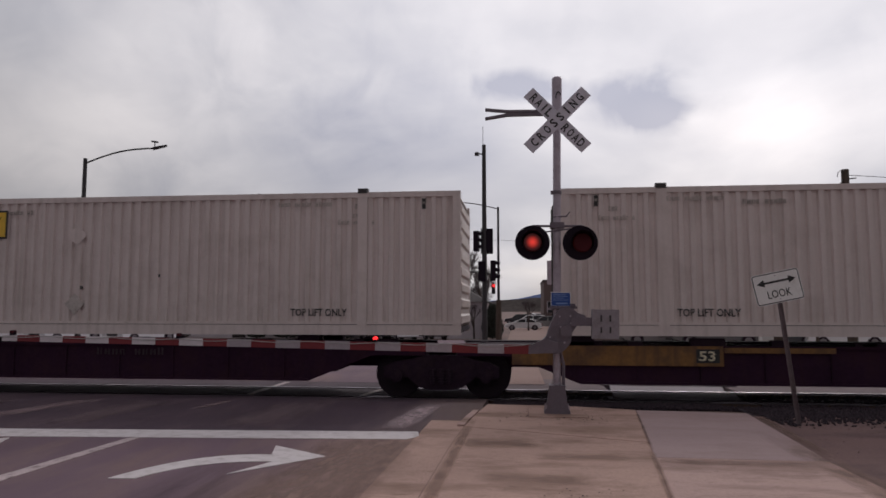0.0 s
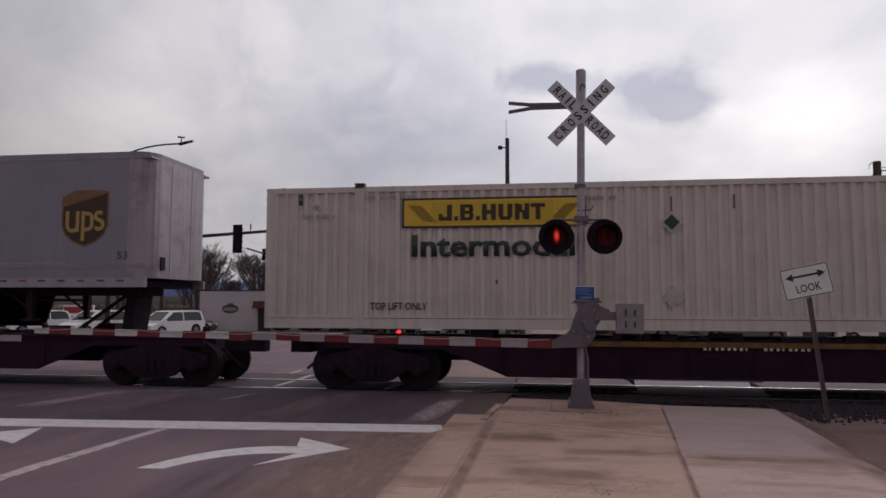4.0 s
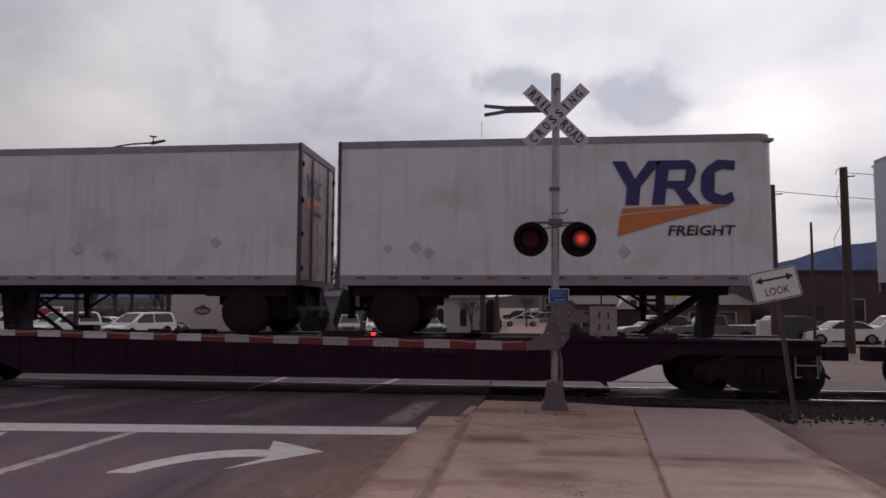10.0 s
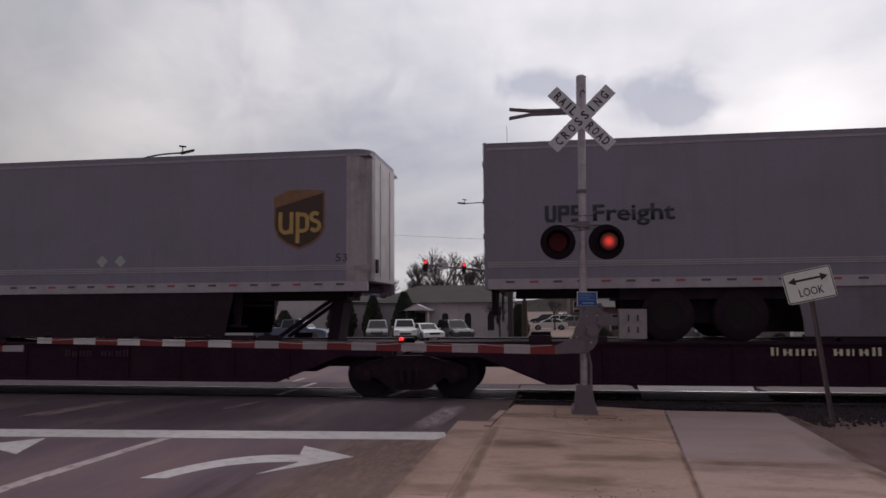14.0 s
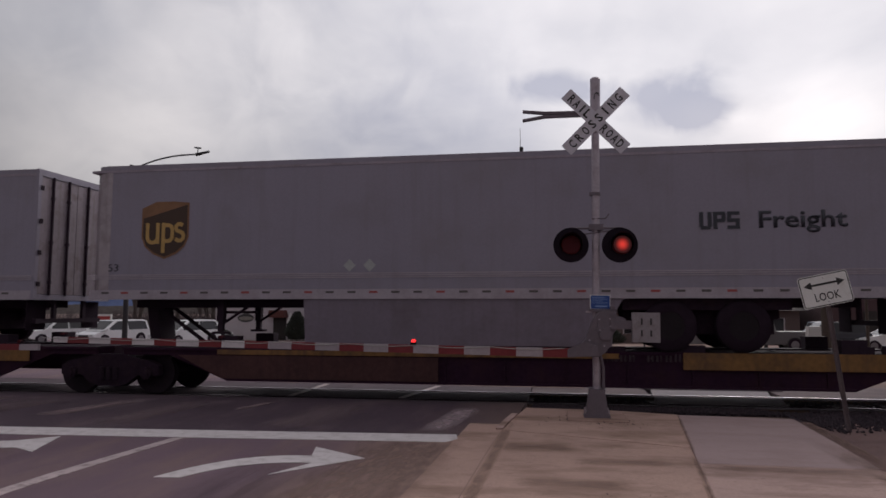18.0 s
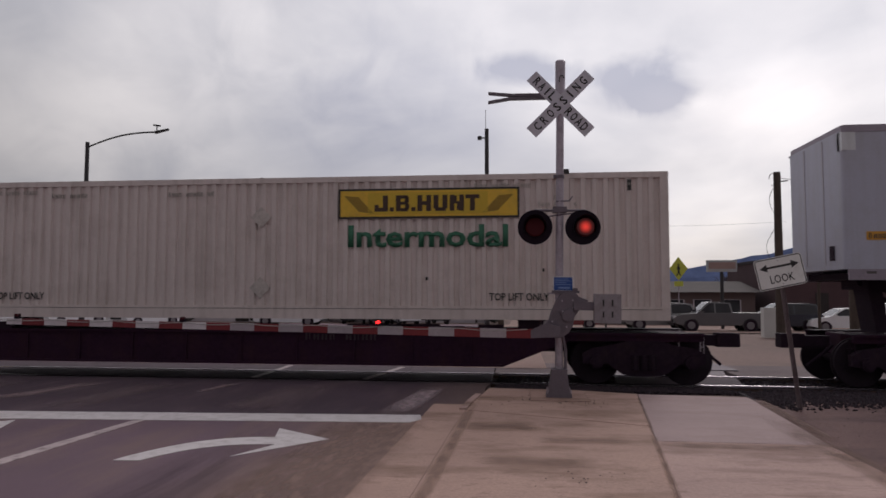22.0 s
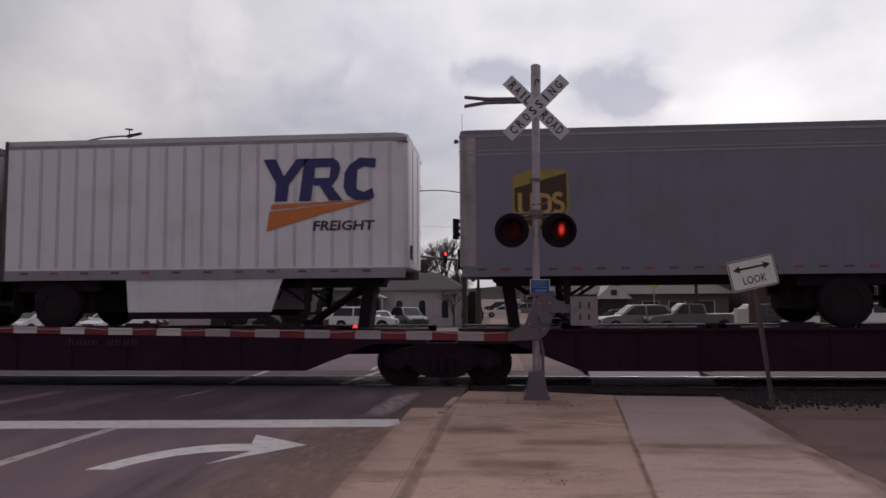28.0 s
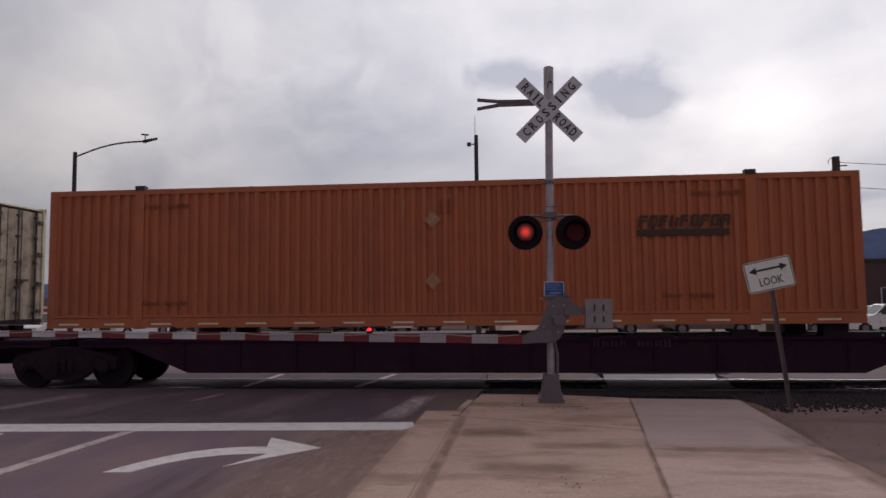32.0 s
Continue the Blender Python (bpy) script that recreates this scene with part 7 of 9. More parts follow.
def trailers():
    shield_trailer(-75.82, False)
    c = trailer(PUP, TR_ALU, "silver short trailer with a dark band and yellow block mark", True, axles=1, skirt=(2.95, 3.05, 6.65, 0.08, TR_ALU), rear_frame=STEEL_DARK, dashes=20)
    bm = bmn()
    prism(bm, [(0, 0), (4.3, 0), (4.45, 0.56), (0, 0.56)], -0.004, 0)
    d = decal(c, "dark_band", bm, DECAL_INK, -PUP / 2, 2.85, "dark slanted band")
    part("band_mark", moved(slanted_blocks(0.42), -PUP / 2 + 3.05, -HALF - 0.012, 2.92), DECAL_YELLOW, d, "yellow block mark")
    for x in (-3.7, -2.5, -1.35):
        decal(c, "vent", rect(0.38, 0.18), REFLECT_DARK, x, 3.5, "small dark vent")
    for x in (-0.5, 0.65):
        decal(c, "placard", diamond(0.16), TR_WHITE, x, 1.75, "pale worn placard")
    bm = bmn()
    box(bm, PUP / 2 - 0.004, PUP / 2 + 0.012, -0.6, 0.5, 2.85, 3.3)
    part("rear_band", bm, DECAL_INK, c)
    run(c, -118.15, PUP, deck_at(-119))
    for right, slide in ((-127.82, 0.9), (-144.98, 0.05), (-260.00, 0.05), (-351.42, 0.7)):
        slanted_trailer(right, slide)
    flash_trailer(-164.12, False, "swoosh", skirt=False)
    flash_trailer(-173.42, True, "plain", skirt=False, length=7.99)
    flash_trailer(-182.36, False, "world", ribs=21)
    flash_trailer(-191.63, True, "swoosh", skirt=False, paint=TR_PALE)
    flash_trailer(-200.87, False, "swoosh", ribs=21)
    flash_trailer(-210.3, True, "swoosh", ribs=21)
    shield_trailer(-221.54, False, freight=-6.95)
    shield_trailer(-240.06, False, freight=-6.95)
    shield_trailer(-279.71, False, freight=-6.95)
    shield_trailer(-298.76, True, freight=4.62)
    shield_trailer(-316.28, True, freight=4.62)
    c = trailer(CL, TR_BLUE, "dark blue van trailer with pale roof edge", True, axles=2, bright=True, rear_frame=ALU, rail=0.04, nose_mat=NOSE_BLUE, nose=0.34, slide=0.62, dashes=14, rail_mat=SKIRT_SHADED, skirt=(3.65, 4.25, 11.15, 0.3, STEEL_DARK))
    bm = bmn()
    box(bm, -CL / 2 + 0.4, -CL / 2 + 0.45, -HALF - 0.012, -HALF, 1.24, 3.8)
    part("nose_post", bevelled(bm, 0.004, 1), ALU, c, "pale upright corner post")
    decal(c, "hose_streak", rect(0.08, 0.42), DECAL_GREY, -CL / 2 + 1.95, 1.6)
    run(c, -334.04, CL, deck_at(-335))
    shield_trailer(-459.96, False, PUP, gold=SHIELD_OLIVE)
    shield_trailer(-468.92, True, PUP, gold=SHIELD_OLIVE)
    flash_trailer(-478.36, False, "swoosh", ribs=21, paint=TR_CLEAN)
    flash_trailer(-487.45, True, "stripe", skirt=False)
    shield_trailer(-496.82, False, PUP, gold=SHIELD_OLIVE)
    shield_trailer(-506.67, True, PUP, gold=SHIELD_OLIVE)


# ---- rail cars ----
def wheel_mesh():
    bm = bmn()
    for y in (-0.76, 0.76):
        s = 1 if y > 0 else -1
        bar(bm, (0, y - s * 0.03, 0), (0, y + s * 0.05, 0), WHEEL_R, 30)
        bar(bm, (0, y - s * 0.075, 0), (0, y - s * 0.03, 0), WHEEL_R + 0.022, 30)
        bar(bm, (0, y + s * 0.05, 0), (0, y + s * 0.12, 0), 0.13, 16)
        for k in range(6):
            a = k * math.tau / 6
            bar(bm, (0.25 * math.cos(a), y + s * 0.045, 0.25 * math.sin(a)), (0.25 * math.cos(a), y + s * 0.058, 0.25 * math.sin(a)), 0.05, 8)
    bar(bm, (0, -1.05, 0), (0, 1.05, 0), 0.08, 14)
    return mesh_of(bm, "wheelset", WHEEL_STEEL, True)


def sideframe_mesh():
    bm = bmn()
    out = [(-1.15, 0.36), (-1.15, 0.56), (-0.95, 0.66), (-0.6, 0.72), (-0.3, 0.8), (0.3, 0.8), (0.6, 0.72), (0.95, 0.66), (1.15, 0.56), (1.15, 0.36),
           (0.95, 0.33), (0.68, 0.36), (0.42, 0.17), (0.25, 0.12), (-0.25, 0.12), (-0.42, 0.17), (-0.68, 0.36), (-0.95, 0.33)]
    prism(bm, out, -0.09, 0.09)
    return mesh_of(bevelled(bm, 0.02, 1), "side_frame", TRUCK_DARK)


def spring_mesh():
    bm = bmn()
    for k in range(5):
        z = 0.3 + k * 0.055
        bar(bm, (0, 0, z), (0, 0, z + 0.035), 0.07, 12)
    bar(bm, (0, 0, 0.28), (0, 0, 0.57), 0.05, 8)
    return mesh_of(bm, "spring", STEEL_DARK)


def bolster_mesh():
    bm = bmn()
    box(bm, -0.2, 0.2, -1.1, 1.1, 0.5, 0.72)
    bar(bm, (0, 0, 0.7), (0, 0, 0.8), 0.2, 18)
    for x in (-0.45, 0.45):
        box(bm, x - 0.05, x + 0.05, -0.85, 0.85, 0.3, 0.4)
        for y in (-0.76, 0.76):
            box(bm, x - 0.09 + (0.08 if x < 0 else -0.08) * 0, x + 0.09, y - 0.06, y + 0.06, 0.25, 0.55)
    return mesh_of(bm, "bolster", TRUCK_DARK)


def adapter_mesh():
    bm = bmn()
    bar(bm, (0, -0.13, 0), (0, 0.1, 0), 0.13, 16)
    bar(bm, (0, -0.16, 0), (0, -0.13, 0), 0.08, 12)
    return mesh_of(bm, "bearing", TRUCK_DARK)


W_MESH, SF_MESH, SP_MESH, BO_MESH, AD_MESH = wheel_mesh(), sideframe_mesh(), spring_mesh(), bolster_mesh(), adapter_mesh()


def rail_truck(s):
    t = thing("rail_truck", "dark cast four-wheel rail truck under the train", "rail truck", "rail trucks of the train", at=pose(s, TRACK_Y, 0))
    for y in (-1.02, 1.02):
        part("side_frame", SF_MESH, None, t, at=pose(0, y, 0.06))
        for x in (-0.16, 0.0, 0.16):
            part("spring", SP_MESH, None, t, at=pose(x, y * 1.09, 0.02))
        for x in (-0.89, 0.89):
            part("bearing", AD_MESH, None, t, at=pose(x, y * 1.05, WHEEL_R) if y < 0 else pose(x, y * 1.05, WHEEL_R, 0, 0, 180))
    part("bolster", BO_MESH, None, t, at=pose(0, 0, 0.06))
    for x in (-0.89, 0.89):
        w = part("wheelset", W_MESH, None, t, "dark steel wheels on an axle", at=pose(x, 0, WHEEL_R))
        WHEELS.append((w, x, WHEEL_R, s))
    RUN.append((t, s, RAIL_Z))


def platform(a, b, end_a, end_b, scheme, wide, paint_end=None):
    """One car unit between truck centres a (leading, at larger s) and b."""
    L = a - b
    mid = (a + b) / 2
    p = thing("rail_car", "long low dark rail car platform carrying intermodal loads" if scheme == "dark" else "long low rail car platform in worn yellow and brown", "rail car", "platforms of the train", at=pose(mid, TRACK_Y, 0))
    ea = L / 2 + (1.12 if end_a else -0.32)
    eb = -L / 2 - (1.12 if end_b else -0.32)
    hw = 1.22 if wide else 1.1
    top = deck_at(mid)
    for side in (-1, 1):
        y = side * hw
        bm = bmn()
        prism(bm, [(eb, top), (ea, top), (ea, 0.72), (L / 2 - 1.4, 0.72), (L / 2 - 2.7, 0.2), (-L / 2 + 2.7, 0.2), (-L / 2 + 1.4, 0.72), (eb, 0.72)],
              min(y, y - side * 0.06), max(y, y - side * 0.06))
        sill = part("side_sill", bm, SPINE_DARK, p)
        if side < 0:
            bm = bmn()
            box(bm, eb, ea, y - 0.05, y, top - 0.05, top)
            box(bm, -L / 2 + 2.7, L / 2 - 2.7, y - 0.04, y, 0.2, 0.25)
            part("sill_flange", bm, SPINE_DARK, sill)
            bm = bmn()
            k = -L / 2 + 2.6
            while k < L / 2 - 2.4:
                box(bm, k, k + 0.03, y - 0.035, y, 0.25, top - 0.05)
                k += 1.18
            tagged(part("sill_stiffener", bm, SPINE_DARK, sill), kind="stuff")
            if scheme == "yellow":
                lead, inner = paint_end
                x0, x1 = (L / 2 - 5.7, L / 2 - 1.92) if lead else (-L / 2 + 1.4, -L / 2 + 5.38)
                bm = bmn()
                box(bm, x0, x1, y - 0.058, y - 0.051, 0.56, top - 0.004)
                part("yellow_panel", bm, SPINE_YELLOW, sill, "worn yellow paint panel")
                bm = bmn()
                e0, e1 = (x1 + 0.02, -L / 2 + 7.4) if not lead else (-L / 2 + 2.5, -L / 2 + 10.7)
                box(bm, e0, e1, y - 0.057, y - 0.051, top - 0.13, top - 0.03)
                part("yellow_edge", bm, SPINE_YELLOW, sill, "worn yellow edge stripe")
                if lead and mid < -200:
                    bm = bmn()
                    prism(bm, [(-L / 2 + 1.6, top - 0.15), (-L / 2 + 7.2, top - 0.15), (-L / 2 + 7.2, 0.255), (-L / 2 + 2.6, 0.255)], y - 0.058, y - 0.051)
                    part("brown_panel", bm, SPINE_BROWN, sill, "rusty brown paint panel")
                if inner is not None:
                    x = (x1 - 0.45 if inner else x0 + 0.1) if not lead else (x0 + 0.1 if inner else x1 - 0.4)
                    bm = bmn()
                    box(bm, x - 0.05, x + 0.38, y - 0.063, y - 0.058, 0.62, 0.88)
                    plate = part("number_field", bm, DECAL_BLACK, sill)
                    part("length_mark", moved(text_bm("53", 0.3, 0.19, 0.003, bold=0.02), x, y - 0.064, 0.655), DECAL_CREAM, plate, "pale numerals")
            clean = abs(mid + 62.7) < 1.0 or abs(mid + 230.6) < 1.0
            part("reporting_mark", moved(word_bars(1.95 if clean else 1.5, 0.15, 9), -1.9 if clean else 1.6, y - 0.052, 0.76 if clean else 0.7), DECAL_CREAM if clean else DECAL_DULL, sill, "pale number row" if clean else "worn dull number row")["kind"] = "stuff"
    bm = bmn()
    box(bm, eb + 0.1, ea - 0.1, -0.34, 0.34, 0.45, top - 0.02)
    part("centre_sill", bm, SPINE_DARK, p)
    bm = bmn()
    for y0, y1 in ((-hw, -0.62), (0.62, hw)):
        box(bm, eb, ea, y0, y1, top - 0.02, top)
    part("runway", bm, STEEL_DARK, p, "narrow steel deck runway")
    bm = bmn()
    box(bm, 0, 0.12, -hw + 0.06, hw - 0.06, top - 0.16, top - 0.02)
    bearer = mesh_of(bm, "cross_bearer", SPINE_DARK)
    k = eb + 0.4
    while k < ea - 0.3:
        part("cross_bearer", bearer, None, p, at=pose(k, 0, 0))
        k += 1.3
    # container pedestals
    for x in (-6.1, 6.1):
        for y0 in (-hw, hw - 0.3):
            bm = bmn()
            box(bm, x - 0.22, x + 0.22, y0, y0 + 0.3, top, CONT_Z)
            part("pedestal", bevelled(bm, 0.02, 1), STEEL_DARK, p)
    bm = bmn()
    rng = random.Random(int(abs(mid)))
    for _ in range(16):
        x = rng.uniform(-L / 2 + 1.5, L / 2 - 1.5)
        box(bm, x, x + rng.uniform(0.2, 0.9), -hw - 0.02, -hw + 0.12, top, top + rng.uniform(0.04, 0.15))
    tagged(part("tie_down", bm, STEEL_DARK, p), kind="stuff")
    for end, e, sgn in ((end_a, ea, 1), (end_b, eb, -1)):
        if not end:
            continue
        bm = bmn()
        box(bm, min(e, e + sgn * 0.62), max(e, e + sgn * 0.62), -0.11, 0.11, 0.58, 0.8)
        box(bm, min(e + sgn * 0.5, e + sgn * 0.95), max(e + sgn * 0.5, e + sgn * 0.95), -0.16, 0.16, 0.56, 0.84)
        part("coupler", bevelled(bm, 0.03, 1), TRUCK_DARK, p)
        bm = bmn()
        tube(bm, [Vector((e + sgn * (0.06 + 0.46 * (u / 9) ** 0.8), -0.36 + 0.08 * u / 9, 0.64 - 0.42 * (u / 9) ** 0.75)) for u in range(10)], 0.032, 8)
        part("air_hose", bm, RUBBER, p)
        bm = bmn()
        yl = -hw + 0.05
        for x in (e - sgn * 0.05, e - sgn * 0.45):
            bar(bm, (x, yl, 0.3), (x, yl, 0.76), 0.014, 6)
        for z in (0.32, 0.54):
            bar(bm, (e - sgn * 0.05, yl, z), (e - sgn * 0.45, yl, z), 0.014, 6)
        bar(bm, (e, -hw, 0.62), (e, -0.3, 0.55), 0.014, 6)
        bar(bm, (e + sgn * 0.02, -hw + 0.1, 0.42), (e + sgn * 0.02, -hw + 0.1, 0.8), 0.012, 6)
        part("end_ladder", bm, GALV if rng.random() < 0.3 else TRUCK_DARK, p)
    RUN.append((p, mid, 0.0))


def rail_cars():
    consist = (
        ((16.2, -1.54, -19.16, -36.73, -54.4, -71.0), "yellow", False),
        ((-75.75, -92.7, -109.68, -126.6, -143.67, -160.0), "dark", False),
        ((-164.5, -182.0, -200.4, -217.6), "dark", True),
        ((-221.90, -239.30, -257.37, -275.54), "dark", True),
        ((-280.30, -296.85, -314.43, -332.10, -349.68, -366.29), "yellow", False),
        ((-371.22, -387.78, -405.05, -422.37, -439.39, -455.95), "dark", False),
        ((-460.42, -477.69, -496.18, -514.17), "dark", True),
        ((-518.43, -536.01, -554.60, -572.38), "dark", False),
    )
    for trucks, scheme, wide in consist:
        n = len(trucks)
        for i, s in enumerate(trucks):
            rail_truck(s)
        for i in range(n - 1):
            platform(trucks[i], trucks[i + 1], i == 0, i == n - 2, scheme, wide, (((False, None) if i == 0 else (True, None)) if trucks[0] < -200 else ((False, True), (False, True), (False, True), (False, False), (True, False))[min(i, 4)]))


containers()
trailers()
rail_cars()


# ---- beyond the track ----
POLE_DARK = mat("signal_pole_dark", (0.03, 0.026, 0.03), 0.55, vary=0.15)
WOOD_POLE = mat("weathered_pole", (0.075, 0.055, 0.045), 0.9, vary=0.25, grain=12, big=2, streak=0.4)
STUCCO = mat("white_stucco", (0.5628, 0.5002, 0.5379), 0.85, vary=0.1, grain=12, big=0.4, dirt=(0.3618, 0.3078, 0.3146), dirt_amt=0.35, streak=0.25)
ROOF_DARK = mat("dark_shingle", (0.045, 0.034, 0.036), 0.9, vary=0.2, grain=9, big=0.6)
ROOF_GREY = mat("grey_shingle", (0.075, 0.06, 0.06), 0.9, vary=0.2, grain=9, big=0.6)
BRICK = mat("brown_brick", (0.0854, 0.0471, 0.0528), 0.9, vary=0.2, grain=14, big=0.6)
TAN = mat("tan_siding", (0.1357, 0.0943, 0.0913), 0.85, vary=0.12, grain=10, big=0.5)
AWNING = mat("dark_red_awning", (0.12, 0.035, 0.03), 0.7, vary=0.15)
BARK = mat("bare_bark", (0.085, 0.065, 0.06), 0.95, vary=0.3, grain=15, big=1)
TWIG = mat("bare_twigs", (0.105, 0.08, 0.086), 0.95, vary=0.25)
EVERGREEN = mat("dark_evergreen", (0.04, 0.045, 0.036), 0.9, vary=0.35, grain=6, big=1)
GREEN_MARK = mat("sign_dull_green", (0.07, 0.066, 0.068), 0.8, vary=0.3, grain=6, big=2)
PED_YELLOW = mat("fluorescent_yellow_sign", (0.55, 0.55, 0.07), 0.5, vary=0.08)
CABINET = mat("white_cabinet", (0.6, 0.59, 0.57), 0.6, vary=0.08)


def mountain():
    bm = bmn()
    prev = None
    for i in range(161):
        x = -3200 + i * 40
        rise = 1 / (1 + math.exp(-(x - 1130) / 200))
        h = 112 - 52 * math.exp(-((x + 150) / 420) ** 2) + 205 * rise + 16 * noise.noise((x / 260, 0.3, 0)) + 10 * noise.noise((x / 80, 2.3, 0)) - 20
        row = [bm.verts.new((x, 3000, -5)), bm.verts.new((x, 3080, h * 0.6 + 5 * noise.noise((x / 50, 7, 0)))), bm.verts.new((x, 3160, h))]
        if prev:
            for k in range(2):
                bm.faces.new((prev[k], row[k], row[k + 1], prev[k + 1]))
        prev = row
    # haze of the distance is put into the ridge's blue base colour
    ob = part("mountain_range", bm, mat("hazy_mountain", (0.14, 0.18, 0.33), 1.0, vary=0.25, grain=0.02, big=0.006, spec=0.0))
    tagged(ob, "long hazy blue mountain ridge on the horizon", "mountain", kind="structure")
    # nearer low brown rise in front of the range
    bm = bmn()
    prev = None
    for i in range(121):
        x = -900 + i * 15
        h = 9 + 6 * noise.noise((x / 120, 5.1, 0)) + 2.5 * noise.noise((x / 22, 1.1, 0))
        row = [bm.verts.new((x, 620, -2)), bm.verts.new((x, 640, h))]
        if prev:
            bm.faces.new((prev[0], row[0], row[1], prev[1]))
        prev = row
    ob = part("brown_rise", bm, mat("brown_far_slope", (0.11, 0.095, 0.09), 1.0, vary=0.35, grain=0.25, big=0.03, spec=0.0))
    tagged(ob, "low brown wooded rise in the distance", "hill", kind="structure")


mountain()


def put(x, y, rz=0.0, z=0.0):
    return pose(x, y, ground_z(y) + z, 0, 0, rz)


# traffic signals
def signal_head(parent, x, y, z, face, sections=3, lit=None, plate=False):
    """A hanging signal head facing the compass turn `face` (0: towards -y)."""
    m = pose(x, y, z, 0, 0, face)
    h = 0.33 * sections
    bm = bmn()
    box(bm, -0.17, 0.17, -0.1, 0.12, -h / 2, h / 2)
    head = part("signal_head", bevelled(bm, 0.02, 1), SIGNAL_BLACK, parent, at=m)
    if plate:
        bm = bmn()
        box(bm, -0.3, 0.3, 0.0, 0.01, -h / 2 - 0.13, h / 2 + 0.13)
        part("backplate", bm, SIGNAL_BLACK, head)
    for i in range(sections):
        zc = h / 2 - 0.165 - 0.33 * i
        bm = bmn()
        n = 14
        for k in range(n):
            a0, a1 = -0.2 + k / n * (math.pi + 0.4), -0.2 + (k + 1) / n * (math.pi + 0.4)
            p = [bm.verts.new((0.145 * math.cos(a), yy, zc + 0.145 * math.sin(a))) for a, yy in ((a0, -0.1), (a1, -0.1), (a1, -0.32), (a0, -0.32))]
            bm.faces.new(p)
        part("signal_visor", bm, SIGNAL_BLACK, head)
        bm = bmn()
        bar(bm, (0, -0.12, zc), (0, -0.1, zc), 0.13, 16)
        part("signal_lens", bm, RED_LAMP if lit == i else BLACK_PAINT, head, "red light lit" if lit == i else "")
    return head


def luminaire(parent, a, b, rise):
    """A curved lamp arm from the pole at a to the lamp head at b."""
    a, b = Vector(a), Vector(b)
    bm = bmn()
    tube(bm, [a.lerp(b, i / 8) + Vector((0, 0, rise * math.sin(i / 8 * math.pi))) for i in range(9)], 0.05, 8)
    part("lamp_arm", bm, POLE_DARK, parent, smooth=True)
    d = (b - a).normalized()
    bm = bmn()
    bar(bm, b - d * 0.1, b + d * 0.75, 0.1, 10, 0.07)
    head = part("lamp_head", bm, POLE_DARK, parent, smooth=True)
    bm = bmn()
    bar(bm, b + Vector((0, 0, 0.05)), b + Vector((0, 0, 0.4)), 0.03, 8)
    bar(bm, b + Vector((-0.22, 0, 0.42)), b + Vector((0.2, 0, 0.36)), 0.05, 8)
    part("lamp_sensor", bm, POLE_DARK, head)


def tall_pole(x, y, top, label, r=0.12):
    p = thing("signal_pole", label, "traffic signal", "traffic signal poles", at=put(x, y))
    bm = bmn()
    bar(bm, (0, 0, 0), (0, 0, top - ground_z(y)), r * 1.15, 14, r * 0.8)
    bar(bm, (0, 0, 0), (0, 0, 0.4), r * 1.7, 14)
    part("pole", bm, POLE_DARK, p, smooth=True)
    return p


def arm(parent, a, b, r=0.1):
    bm = bmn()
    bar(bm, a, b, r, 12, r * 0.55)
    part("mast_arm", bm, POLE_DARK, parent, smooth=True)


